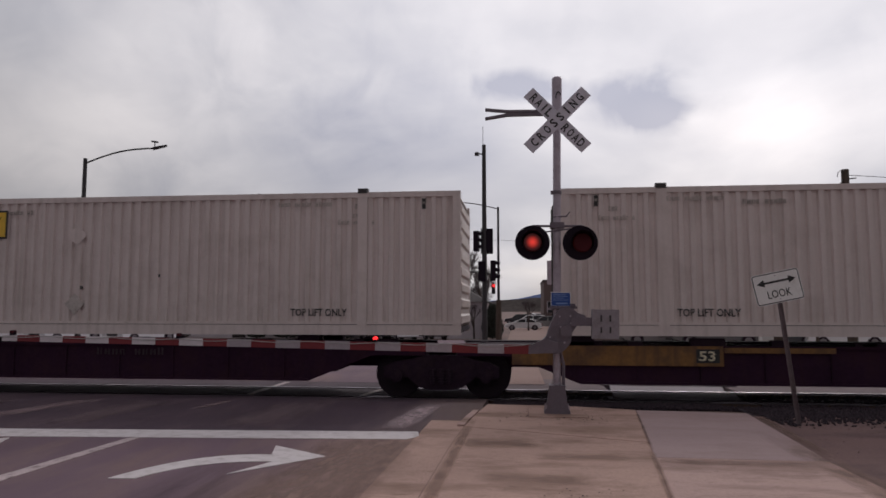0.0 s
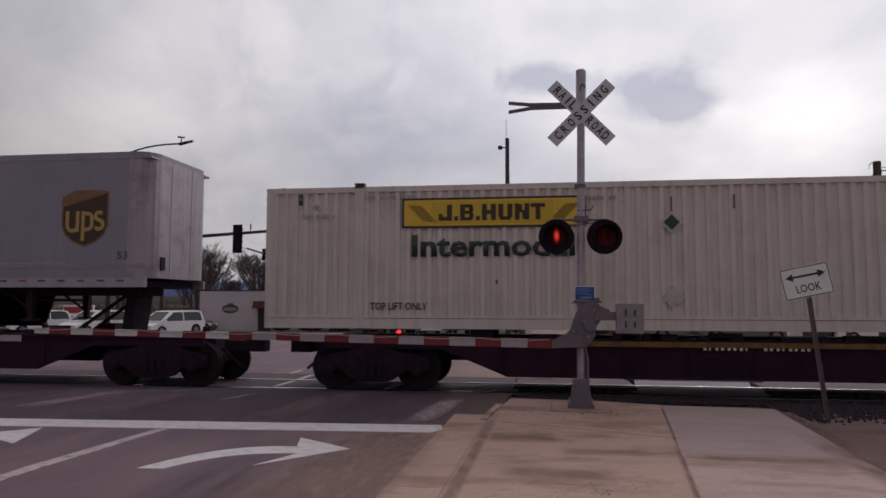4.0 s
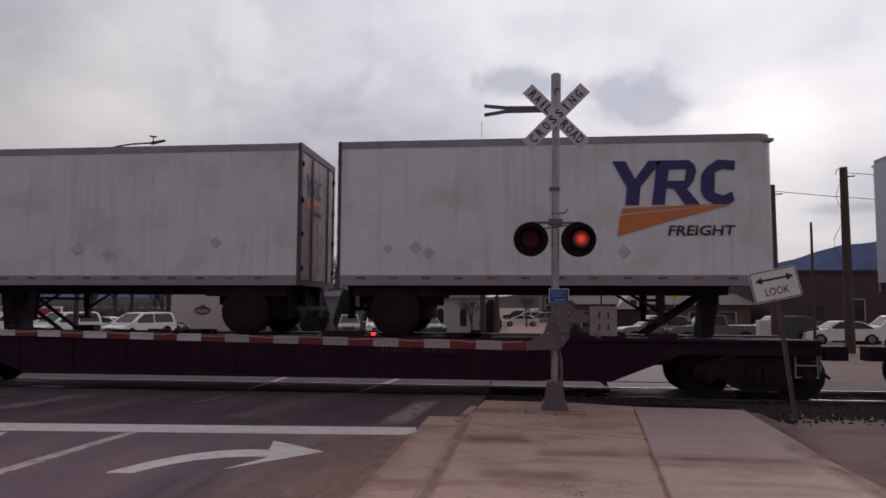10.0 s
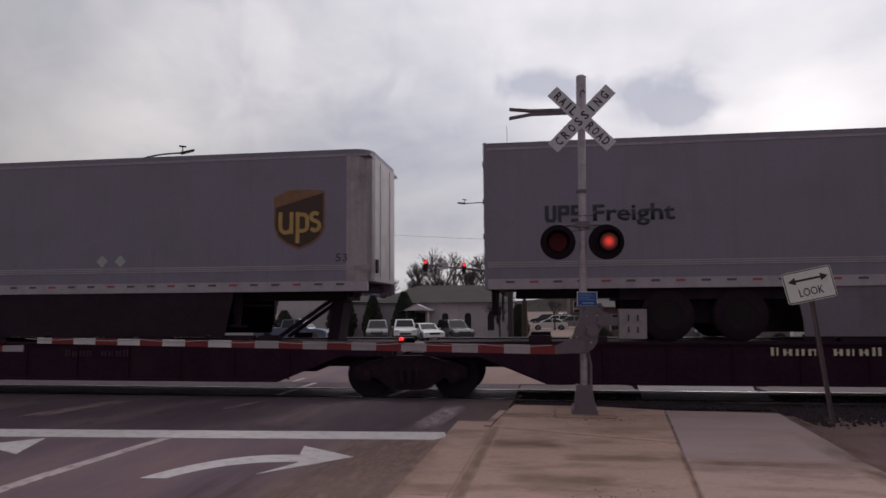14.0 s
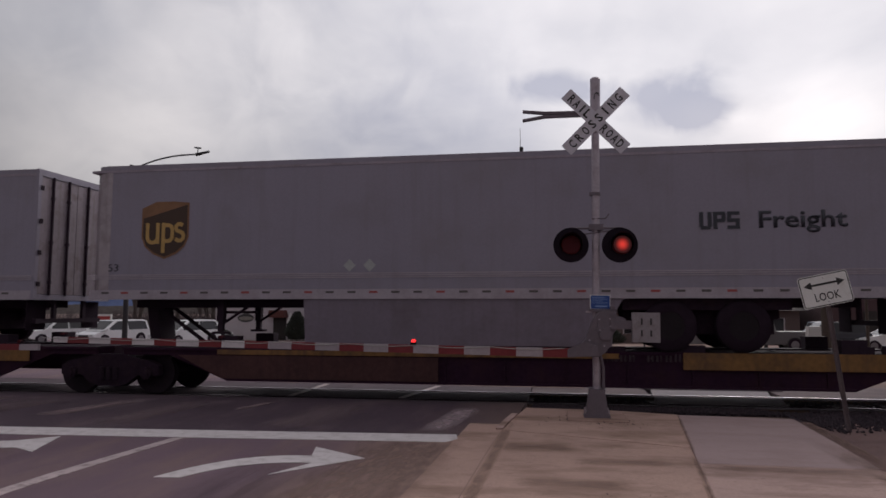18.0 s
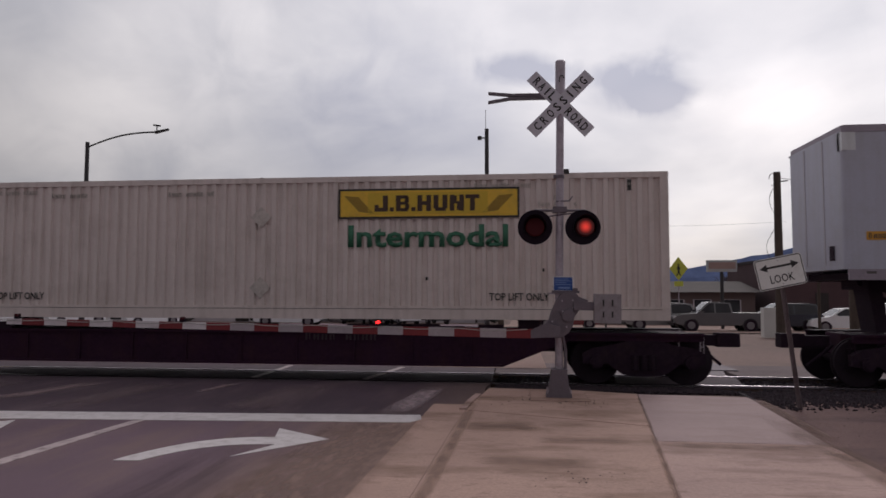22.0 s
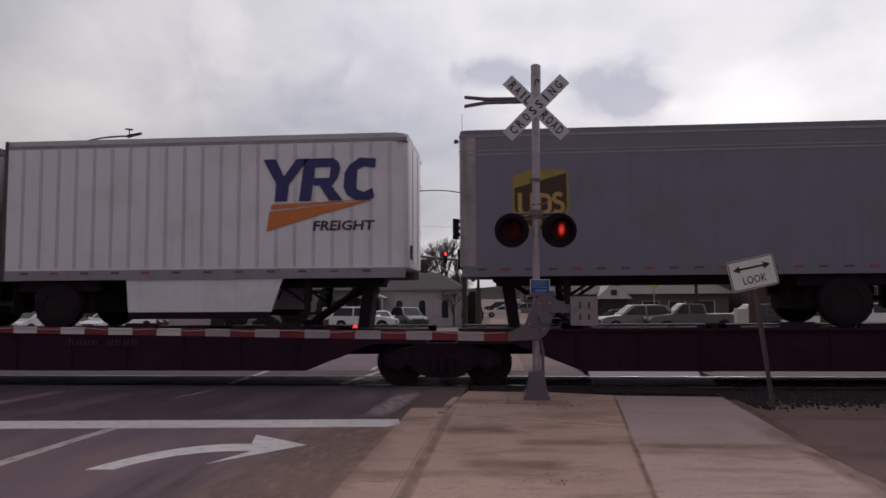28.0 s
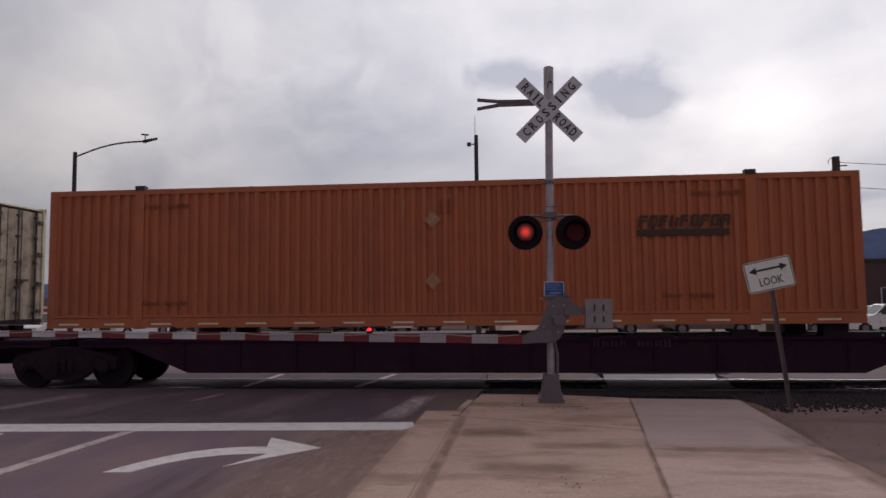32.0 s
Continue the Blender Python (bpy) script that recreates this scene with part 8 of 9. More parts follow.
def build_signals():
    gz = ground_z(38)
    p = tall_pole(-25.4, 38, 10.5, "dark signal pole with long mast arm and street lamp", 0.14)
    arm(p, (0, 0, 5.15 - gz), (12.2, -2, 5.6 - gz), 0.13)
    luminaire(p, (0, 0, 10.2 - gz), (4.3, 0, 11.0 - gz), 0.25)
    signal_head(p, 8.7, -1.6, 5.15 - gz, 170, 4, plate=True)
    signal_head(p, 12.2, -2.1, 5.35 - gz, 75, 3)
    signal_head(p, 0.35, -0.2, 3.3 - gz, 60, 3)
    bm = bmn()
    box(bm, 10.7, 11.4, -1.95, -1.92, 5.2 - gz, 6.0 - gz)
    part("arm_sign", bm, DECAL_GREY, p, "grey back of a square sign")
    bm = bmn()
    bar(bm, (12.1, -2, 5.6 - gz), (12.1, -2, 6.3 - gz), 0.02, 6)
    bar(bm, (9.5, -1.7, 5.6 - gz), (9.5, -1.7, 5.95 - gz), 0.04, 6)
    part("arm_sensor", bm, POLE_DARK, p)

    gz = ground_z(70)
    p = tall_pole(-24, 70, 11.9, "dark signal pole with street lamp across the junction", 0.14)
    arm(p, (0, 0, 5.2 - gz), (0.51, -17, 5.97 - gz), 0.13)
    luminaire(p, (0, 0, 11.7 - gz), (-2.6, -1, 13.1 - gz), 0.2)
    for k in (0.21, 0.445, 0.663):
        signal_head(p, 0.6 * k, -20 * k, 5.12 - gz + 0.91 * k, 100, 3)
    signal_head(p, 0.4, 0, 3.4 - gz, 90, 3)

    gz = ground_z(34)
    p = tall_pole(-1.65, 34, 9.75, "tall dark signal pole with antenna and clustered heads", 0.12)
    bm = bmn()
    bar(bm, (-0.05, 0, 9.7 - gz), (-0.05, 0, 10.7 - gz), 0.012, 6)
    bar(bm, (-0.35, 0, 9.3 - gz), (0, 0, 9.3 - gz), 0.03, 6)
    box(bm, -0.45, -0.25, -0.1, 0.1, 9.22 - gz, 9.38 - gz)
    part("antenna", bm, POLE_DARK, p)
    signal_head(p, -0.38, 0, 4.95 - gz, 75, 3)
    signal_head(p, 0.12, 0.05, 4.95 - gz, 190, 3, plate=True)
    signal_head(p, -0.12, -0.1, 3.45 - gz, 180, 3)
    signal_head(p, 0.42, 0.1, 3.5 - gz, 100, 3)

    gz = ground_z(70)
    p = tall_pole(-2.0, 70, 11.9, "dark signal pole with mast arm of red lights", 0.13)
    luminaire(p, (0, 0, 11.7 - gz), (-5.9, 0, 12.4 - gz), 0.3)
    arm(p, (-0.2, 0, 5.1 - gz), (-7.9, -12, 5.4 - gz), 0.12)
    for k in (1.0, 0.64, 0.36):
        signal_head(p, -0.2 - 7.7 * k, -12 * k - 0.15, 5.3 - gz, 10, 3, lit=0)
    signal_head(p, -0.5, -0.3, 3.6 - gz, 10, 3, lit=0)
    bm = bmn()
    box(bm, -7.0, -6.2, -10.4, -10.36, 5.1 - gz, 5.7 - gz)
    part("arm_sign", bm, DECAL_GREY, p, "grey sign on the arm")


build_signals()


def utility_pole(x, y, top, r, label, cross=False, loops=False):
    p = thing("utility_pole", label, "utility pole", "utility poles", at=put(x, y))
    h = top - ground_z(y)
    bm = bmn()
    bar(bm, (0, 0, 0), (0.02, 0, h), r * 1.15, 12, r * 0.85)
    part("pole", bm, WOOD_POLE, p, smooth=True)
    if cross:
        bm = bmn()
        box(bm, -1.1, 1.1, -0.06, 0.06, h - 0.5, h - 0.36)
        bar(bm, (-0.8, -0.05, h - 0.45), (0, -0.05, h - 1.2), 0.02, 6)
        bar(bm, (0.8, -0.05, h - 0.45), (0, -0.05, h - 1.2), 0.02, 6)
        part("crossarm", bm, WOOD_POLE, p)
        for k in (-1.0, -0.5, 0.5, 1.0):
            bm = bmn()
            bar(bm, (k, 0, h - 0.36), (k, 0, h - 0.2), 0.04, 8)
            part("insulator", bm, GALV, p)
    if loops:
        bm = bmn()
        tube(bm, [(-0.22 - 0.14 * math.cos(i / 12 * math.tau * 0.8), -0.1, h - 0.35 + 0.28 * math.sin(i / 12 * math.tau * 0.8)) for i in range(13)], 0.015, 5)
        tube(bm, [(-0.15 - 0.18 * math.sin(i * 0.7) - 0.02 * i, -0.1, h - 0.7 - i * 0.24) for i in range(16)], 0.012, 5)
        bar(bm, (0, -0.1, h - 0.45), (0.45, -0.1, h - 0.42), 0.03, 6)
        part("cable_loop", bm, BLACK_PAINT, p)
    return p


utility_pole(11.62, 33, 7.18, 0.18, "short dark timber utility pole with hanging cable", loops=True)
utility_pole(14.78, 33, 7.95, 0.19, "dark timber utility pole beside the dirt lot", loops=True)
utility_pole(14.9, 37, 5.9, 0.07, "thin dark post beside a timber pole")
utility_pole(-27.2, 85, 12.1, 0.17, "tall timber utility pole with crossarm", cross=True)
utility_pole(-40.5, 108, 9.0, 0.16, "far timber utility pole with crossarm", cross=True)
utility_pole(10.3, 62, 4.6, 0.08, "thin far post beyond the parking lot")
utility_pole(-0.6, 20.5, 1.9, 0.09, "short leaning timber post beyond the track")


def wire(a, b, sag, label="thin black overhead wire"):
    bm = bmn()
    a, b = Vector(a), Vector(b)
    tube(bm, [a.lerp(b, i / 12) - Vector((0, 0, sag * 4 * (i / 12) * (1 - i / 12))) for i in range(13)], 0.014, 4)
    tagged(part("overhead_wire", bm, BLACK_PAINT), label, "wire")


wire((11.7, 33, 6.9), (40, 30, 6.6), 0.9)
wire((14.85, 33, 7.7), (44, 31, 7.4), 0.7)
wire((-27.2, 85, 11.7), (40, 110, 12.5), 1.2)


# ---- vehicles ----
CAR_PAINT = {
    "white": mat("car_white", (0.8, 0.79, 0.81), 0.3, vary=0.04, coat=0.6), "silver": mat("car_silver", (0.22, 0.2, 0.205), 0.3, 0.3, vary=0.05, coat=0.6),
    "dark": mat("car_dark", (0.035, 0.035, 0.045), 0.25, vary=0.1, coat=0.7), "green": mat("car_dark_green", (0.05, 0.07, 0.068), 0.25, 0.2, vary=0.1, coat=0.7),
    "red": mat("car_red", (0.17, 0.022, 0.028), 0.25, vary=0.1, coat=0.7), "blue": mat("car_blue_grey", (0.1, 0.13, 0.2), 0.3, 0.2, vary=0.1, coat=0.6),
    "tan": mat("car_pewter", (0.13, 0.12, 0.125), 0.3, 0.3, vary=0.06, coat=0.6),
}
HEADLAMP = mat("headlamp_clear", (0.7, 0.7, 0.72), 0.15, vary=0.05)
TAILLAMP = mat("tail_lamp", (0.35, 0.02, 0.02), 0.25, vary=0.1)


def car_wheel(r):
    bm = bmn()
    bar(bm, (0, -0.1, 0), (0, 0.1, 0), r, 20)
    t = mesh_of(bevelled(bm, 0.02, 1), "car_tyre", RUBBER)
    bm = bmn()
    bar(bm, (0, -0.108, 0), (0, 0.108, 0), r * 0.62, 18)
    return t, mesh_of(bm, "car_rim", mat("car_wheel_grey", (0.22, 0.2, 0.215), 0.45, 0.4, vary=0.15))


CAR_TYRE, CAR_RIM = car_wheel(0.33)
SHAPES = {
    # length, width, lower outline, cabin outline
    "sedan": (4.75, 1.8, [(-2.36, 0.42), (-2.3, 0.85), (-1.9, 0.95), (1.0, 0.93), (2.05, 0.8), (2.34, 0.62), (2.37, 0.36), (1.9, 0.25), (-2.2, 0.25)],
              [(-1.85, 0.93), (-1.15, 1.38), (-0.5, 1.45), (0.35, 1.42), (1.2, 0.92)]),
    "suv": (4.75, 1.88, [(-2.35, 0.5), (-2.33, 1.0), (-2.2, 1.06), (1.05, 1.04), (2.1, 0.94), (2.34, 0.78), (2.37, 0.45), (1.9, 0.32), (-2.2, 0.32)],
            [(-2.25, 1.04), (-2.02, 1.66), (-1.6, 1.74), (0.25, 1.72), (1.15, 1.03)]),
    "pickup": (5.6, 1.95, [(-2.78, 0.52), (-2.76, 1.12), (-0.62, 1.12), (1.35, 1.1), (2.5, 1.0), (2.74, 0.85), (2.78, 0.5), (2.3, 0.36), (-2.6, 0.4)],
               [(-0.75, 1.1), (-0.62, 1.76), (0.45, 1.8), (0.7, 1.78), (1.42, 1.09)]),
    "van": (5.1, 1.95, [(-2.53, 0.42), (-2.5, 0.95), (-2.35, 1.02), (1.35, 0.99), (2.25, 0.84), (2.5, 0.66), (2.53, 0.4), (2.1, 0.28), (-2.3, 0.28)],
            [(-2.42, 1.0), (-2.28, 1.66), (-1.9, 1.75), (0.55, 1.72), (1.65, 0.98)]),
}


def vehicle(shape, paint, label, m, group="parked vehicles"):
    L, W, low, cab = SHAPES[shape]
    pm = CAR_PAINT[paint]
    v = thing({"suv": "suv_car", "sedan": "sedan_car", "pickup": "pickup_truck", "van": "van_car"}[shape], label, "pickup" if shape == "pickup" else "car", group, at=m)
    bm = bmn()
    prism(bm, low, -W / 2, W / 2)
    for q in bm.verts:
        q.co.y *= 0.95 if q.co.z < 0.45 else (0.93 if q.co.z > 0.9 else 1.0)
    part("body", bevelled(bm, 0.06, 2), pm, v, smooth=True)
    bm = bmn()
    prism(bm, cab, -W / 2 * 0.93, W / 2 * 0.93)
    zt = max(p[1] for p in cab)
    zb = min(p[1] for p in cab)
    for q in bm.verts:
        q.co.y *= 1 - 0.2 * (q.co.z - zb) / (zt - zb)
    part("cabin", bevelled(bm, 0.05, 2), pm, v, smooth=True)
    # glass: side panes split by a pillar, windscreen and rear window
    cx = sum(p[0] for p in cab) / len(cab)
    for side in (-1, 1):
        inner = [(cx + (x - cx) * 0.88, zb + 0.05 + (z - zb) * 0.82) for x, z in cab]
        x_lo, x_hi = min(p[0] for p in inner), max(p[0] for p in inner)
        split = x_lo + (x_hi - x_lo) * 0.5
        for a, b in ((x_lo - 1, split - 0.05), (split + 0.05, x_hi + 1)):
            bm = bmn()
            prism(bm, inner, -0.012, 0.012)
            for cut, nrm in ((a, (-1, 0, 0)), (b, (1, 0, 0))):
                bmesh.ops.bisect_plane(bm, geom=bm.verts[:] + bm.edges[:] + bm.faces[:], plane_co=(cut, 0, 0), plane_no=nrm, clear_outer=True)
            for q in bm.verts:
                k = 1 - 0.2 * (q.co.z - zb) / (zt - zb)
                q.co.y += side * (W / 2 * 0.93 * k + 0.005)
            if bm.verts:
                part("side_window", bm, GLASS, v)
    for p, q in ((cab[-1], cab[-2]), (cab[0], cab[1])):
        bm = bmn()
        d = Vector((q[0] - p[0], 0, q[1] - p[1]))
        nrm = Vector((d.z, 0, -d.x)).normalized() * (1 if p is cab[-1] else -1)
        vs = []
        for k, hw in ((0.12, 0.78), (0.12, -0.78), (0.92, -0.66), (0.92, 0.66)):
            o = Vector((p[0], 0, p[1])) + d * k + nrm * 0.012
            vs.append(bm.verts.new((o.x, hw * W / 2, o.z)))
        f = bm.faces.new(vs)
        ex = bmesh.ops.extrude_face_region(bm, geom=[f])
        bmesh.ops.translate(bm, verts=[g for g in ex["geom"] if isinstance(g, bmesh.types.BMVert)], vec=-nrm * 0.02)
        part("windscreen" if p is cab[-1] else "rear_window", bm, GLASS, v)
    r = 0.33 if shape == "sedan" else 0.37
    for x in (-L * 0.31, L * 0.315):
        for y in (-W / 2 + 0.1, W / 2 - 0.1):
            w = part("wheel", CAR_TYRE, None, v, at=pose(x, y, r) @ Matrix.Diagonal((r / 0.33, 1, r / 0.33, 1)))
            part("rim", CAR_RIM, None, w)
            bm = bmn()
            bar(bm, (x, y * 0.98 - 0.09, r), (x, y * 0.98 + 0.09, r), r + 0.07, 20)
            part("wheel_arch", bm, BLACK_PAINT, v)
    for s in (-1, 1):
        zf = low[5][1] + 0.02 if shape != "sedan" else 0.66
        bm = bmn()
        box(bm, L / 2 - 0.2, L / 2 - 0.0, s * W * 0.37 - 0.17, s * W * 0.37 + 0.17, zf - 0.07, zf + 0.07)
        part("headlight", bevelled(bm, 0.02, 1), HEADLAMP, v)
        bm = bmn()
        box(bm, -L / 2 - 0.01, -L / 2 + 0.12, s * W * 0.4 - 0.1, s * W * 0.4 + 0.1, low[1][1] - 0.25, low[1][1] - 0.05)
        part("tail_light", bevelled(bm, 0.02, 1), TAILLAMP, v)
        bm = bmn()
        box(bm, cab[-1][0] - 0.35, cab[-1][0] - 0.15, s * (W / 2 + 0.08) - 0.06, s * (W / 2 + 0.08) + 0.06, zb + 0.03, zb + 0.15)
        part("door_mirror", bevelled(bm, 0.02, 1), pm, v)
    bm = bmn()
    box(bm, L / 2 - 0.08, L / 2 + 0.03, -W / 2 + 0.1, W / 2 - 0.1, 0.34, 0.5)
    part("bumper", bevelled(bm, 0.03, 1), BLACK_PAINT if shape != "sedan" else pm, v)
    bm = bmn()
    box(bm, L / 2 - 0.06, L / 2 + 0.012, -0.45, 0.45, 0.55, 0.72)
    part("grille", bm, BLACK_PAINT, v)
    if shape == "pickup":
        bm = bmn()
        box(bm, -2.68, -0.75, -W / 2 + 0.14, W / 2 - 0.14, 1.08, 1.135)
        part("cargo_bed", bm, BLACK_PAINT, v)
    return v


def build_vehicles():
    # waiting on the near side of the junction
    vehicle("van", "white", "white van with dark windows parked beside the junction", put(-31.6, 46, 256))
    vehicle("van", "white", "white minivan parked beside the junction", put(-26.0, 46, 254))
    vehicle("suv", "white", "white car partly hidden beside the junction", put(-36.8, 46.5, 250))
    vehicle("sedan", "dark", "dark sedan parked behind white vans", put(-30.6, 57.0, 5))
    # in front of the white building
    vehicle("suv", "tan", "pewter sport utility car parked facing the street", put(-14.2, 58.5, -78))
    vehicle("pickup", "white", "white pickup parked before the low building", put(-12.1, 59.5, -76))
    vehicle("sedan", "white", "white sedan parked before the portico", put(-10.1, 58.5, -60))
    vehicle("suv", "dark", "dark sport utility car parked by the arched windows", put(-7.7, 59.5, -62))
    # parking lot to the right of the street
    vehicle("suv", "silver", "silver sport utility car in the dirt-side parking lot", put(9.0, 47.5, 186))
    vehicle("pickup", "tan", "grey crew pickup with a bed cap in the parking lot", put(12.2, 45.5, 180))
    vehicle("suv", "dark", "dark car behind a white cabinet in the parking lot", put(16.3, 46.5, 182))
    vehicle("sedan", "white", "white sedan in the parking lot near a timber pole", put(20.0, 46.0, 180))
    vehicle("pickup", "white", "white pickup beyond the timber poles", put(24.2, 47.5, 178))
    # far down the street
    for x, y, shape, paint in ((0.6, 92, "sedan", "white"), (3.4, 98, "suv", "silver"), (6.6, 94, "sedan", "dark"), (1.8, 112, "van", "white"), (5.6, 116, "sedan", "silver"), (-0.2, 128, "suv", "dark"),
                               (3.2, 132, "sedan", "white"), (7.4, 108, "suv", "white"), (1.0, 146, "sedan", "silver"), (5.0, 150, "van", "white"), (9.2, 122, "sedan", "silver")):
        vehicle(shape, paint, "%s car waiting far down the street" % {"white": "white", "silver": "silver", "dark": "dark"}[paint], put(x, y, 178 if x < 4 else 30), "cars down the street")
    # passing along the cross street: x at a time, speed along x
    for shape, paint, label, x, t, y, v in (
        ("sedan", "green", "dark green sedan driving along the cross street", -9.3, 6.5, 50.2, 8.5),
        ("sedan", "dark", "black sedan driving along the cross street", -15.5, 6.5, 50.2, 8.5),
        ("sedan", "white", "white sedan driving along the cross street", -5.6, 6.5, 53.6, -8.0),
        ("pickup", "blue", "blue-grey pickup driving along the cross street", -18.6, 14.0, 50.2, 9.0),
        ("van", "white", "white box van with coloured side driving past", -0.6, 22.8, 50.2, 20.5),
        ("sedan", "red", "dark red sedan driving along the cross street", -1.3, 21.5, 50.2, 9.0),
        ("sedan", "dark", "black sedan crossing the junction", -7.2, 30.0, 53.6, -8.0),
        ("suv", "white", "white sport utility car crossing the junction", 8.2, 30.0, 50.2, 9.0),
    ):
        ob = vehicle(shape, paint, label, put(x, y, 0 if v > 0 else 180), "driving cars")
        if shape == "van":
            # goods body with painted sides over the rear of the van
            bm = bmn()
            box(bm, -2.6, 0.7, -1.02, 1.02, 0.7, 2.75)
            cargo = part("cargo_box", bevelled(bm, 0.03, 1), CAR_PAINT["white"], ob, "white cargo box with red and yellow graphic")
            bm = bmn()
            prism(bm, [(-2.3, 1.0), (-0.4, 1.0), (0.4, 1.9), (-0.6, 1.75), (-1.6, 1.9), (-2.3, 1.5)], -1.03, -1.02)
            part("yellow_graphic", bm, DECAL_YELLOW, cargo)
            bm = bmn()
            box(bm, -1.0, 0.6, -1.034, -1.03, 1.95, 2.5)
            part("red_graphic", bm, mat("graphic_red", (0.45, 0.06, 0.05), 0.5), cargo)
        TRAFFIC.append((ob, [(0.0, put(x - v * t, y, 0 if v > 0 else 180)), (32.0, put(x + v * (32.0 - t), y, 0 if v > 0 else 180))]))


build_vehicles()


# ---- buildings ----
def wall_box(name, bm_args, material, parent, label=""):
    bm = bmn()
    box(bm, *bm_args)
    return part(name, bevelled(bm, 0.02, 1), material, parent, label)


def gable_roof(x0, x1, y0, y1, z0, z1, along="x"):
    bm = bmn()
    if along == "x":
        ym = (y0 + y1) / 2
        pts = [(y0, z0), (y1, z0), (ym, z1)]
        a = [bm.verts.new((x0, p[0], p[1])) for p in pts]; b = [bm.verts.new((x1, p[0], p[1])) for p in pts]
    else:
        xm = (x0 + x1) / 2
        pts = [(x0, z0), (x1, z0), (xm, z1)]
        a = [bm.verts.new((p[0], y0, p[1])) for p in pts]; b = [bm.verts.new((p[0], y1, p[1])) for p in pts]
    bm.faces.new(a); bm.faces.new(b[::-1])
    for i in range(3):
        bm.faces.new((a[i], a[(i + 1) % 3], b[(i + 1) % 3], b[i]))
    return bm


def hip_roof(x0, x1, y0, y1, z0, z1, inset):
    bm = bmn()
    base = [bm.verts.new(p) for p in ((x0, y0, z0), (x1, y0, z0), (x1, y1, z0), (x0, y1, z0))]
    ym = (y0 + y1) / 2
    r0, r1 = bm.verts.new((x0 + inset, ym, z1)), bm.verts.new((x1 - inset, ym, z1))
    bm.faces.new((base[0], base[1], r1, r0)); bm.faces.new((base[2], base[3], r0, r1))
    bm.faces.new((base[1], base[2], r1)); bm.faces.new((base[3], base[0], r0)); bm.faces.new(base[::-1])
    return bm


def window(parent, x, y, z0, z1, w, arched=False):
    """A framed window on a wall facing -y."""
    bm = bmn()
    if arched:
        pts = [(-w / 2, z0), (w / 2, z0), (w / 2, z1 - w / 2)] + [(w / 2 * math.cos(k * math.pi / 8), z1 - w / 2 + w / 2 * math.sin(k * math.pi / 8)) for k in range(1, 8)] + [(-w / 2, z1 - w / 2)]
    else:
        pts = [(-w / 2, z0), (w / 2, z0), (w / 2, z1), (-w / 2, z1)]
    prism(bm, [(x + a * 1.15, z0 + (z - z0) * 1.04 - 0.02) for a, z in pts], y - 0.05, y)
    fr = part("window", bm, STUCCO, parent)
    bm = bmn()
    prism(bm, [(x + a, z) for a, z in pts], y - 0.06, y - 0.04)
    part("pane", bm, WIN_GLASS, fr, "dark window glass")


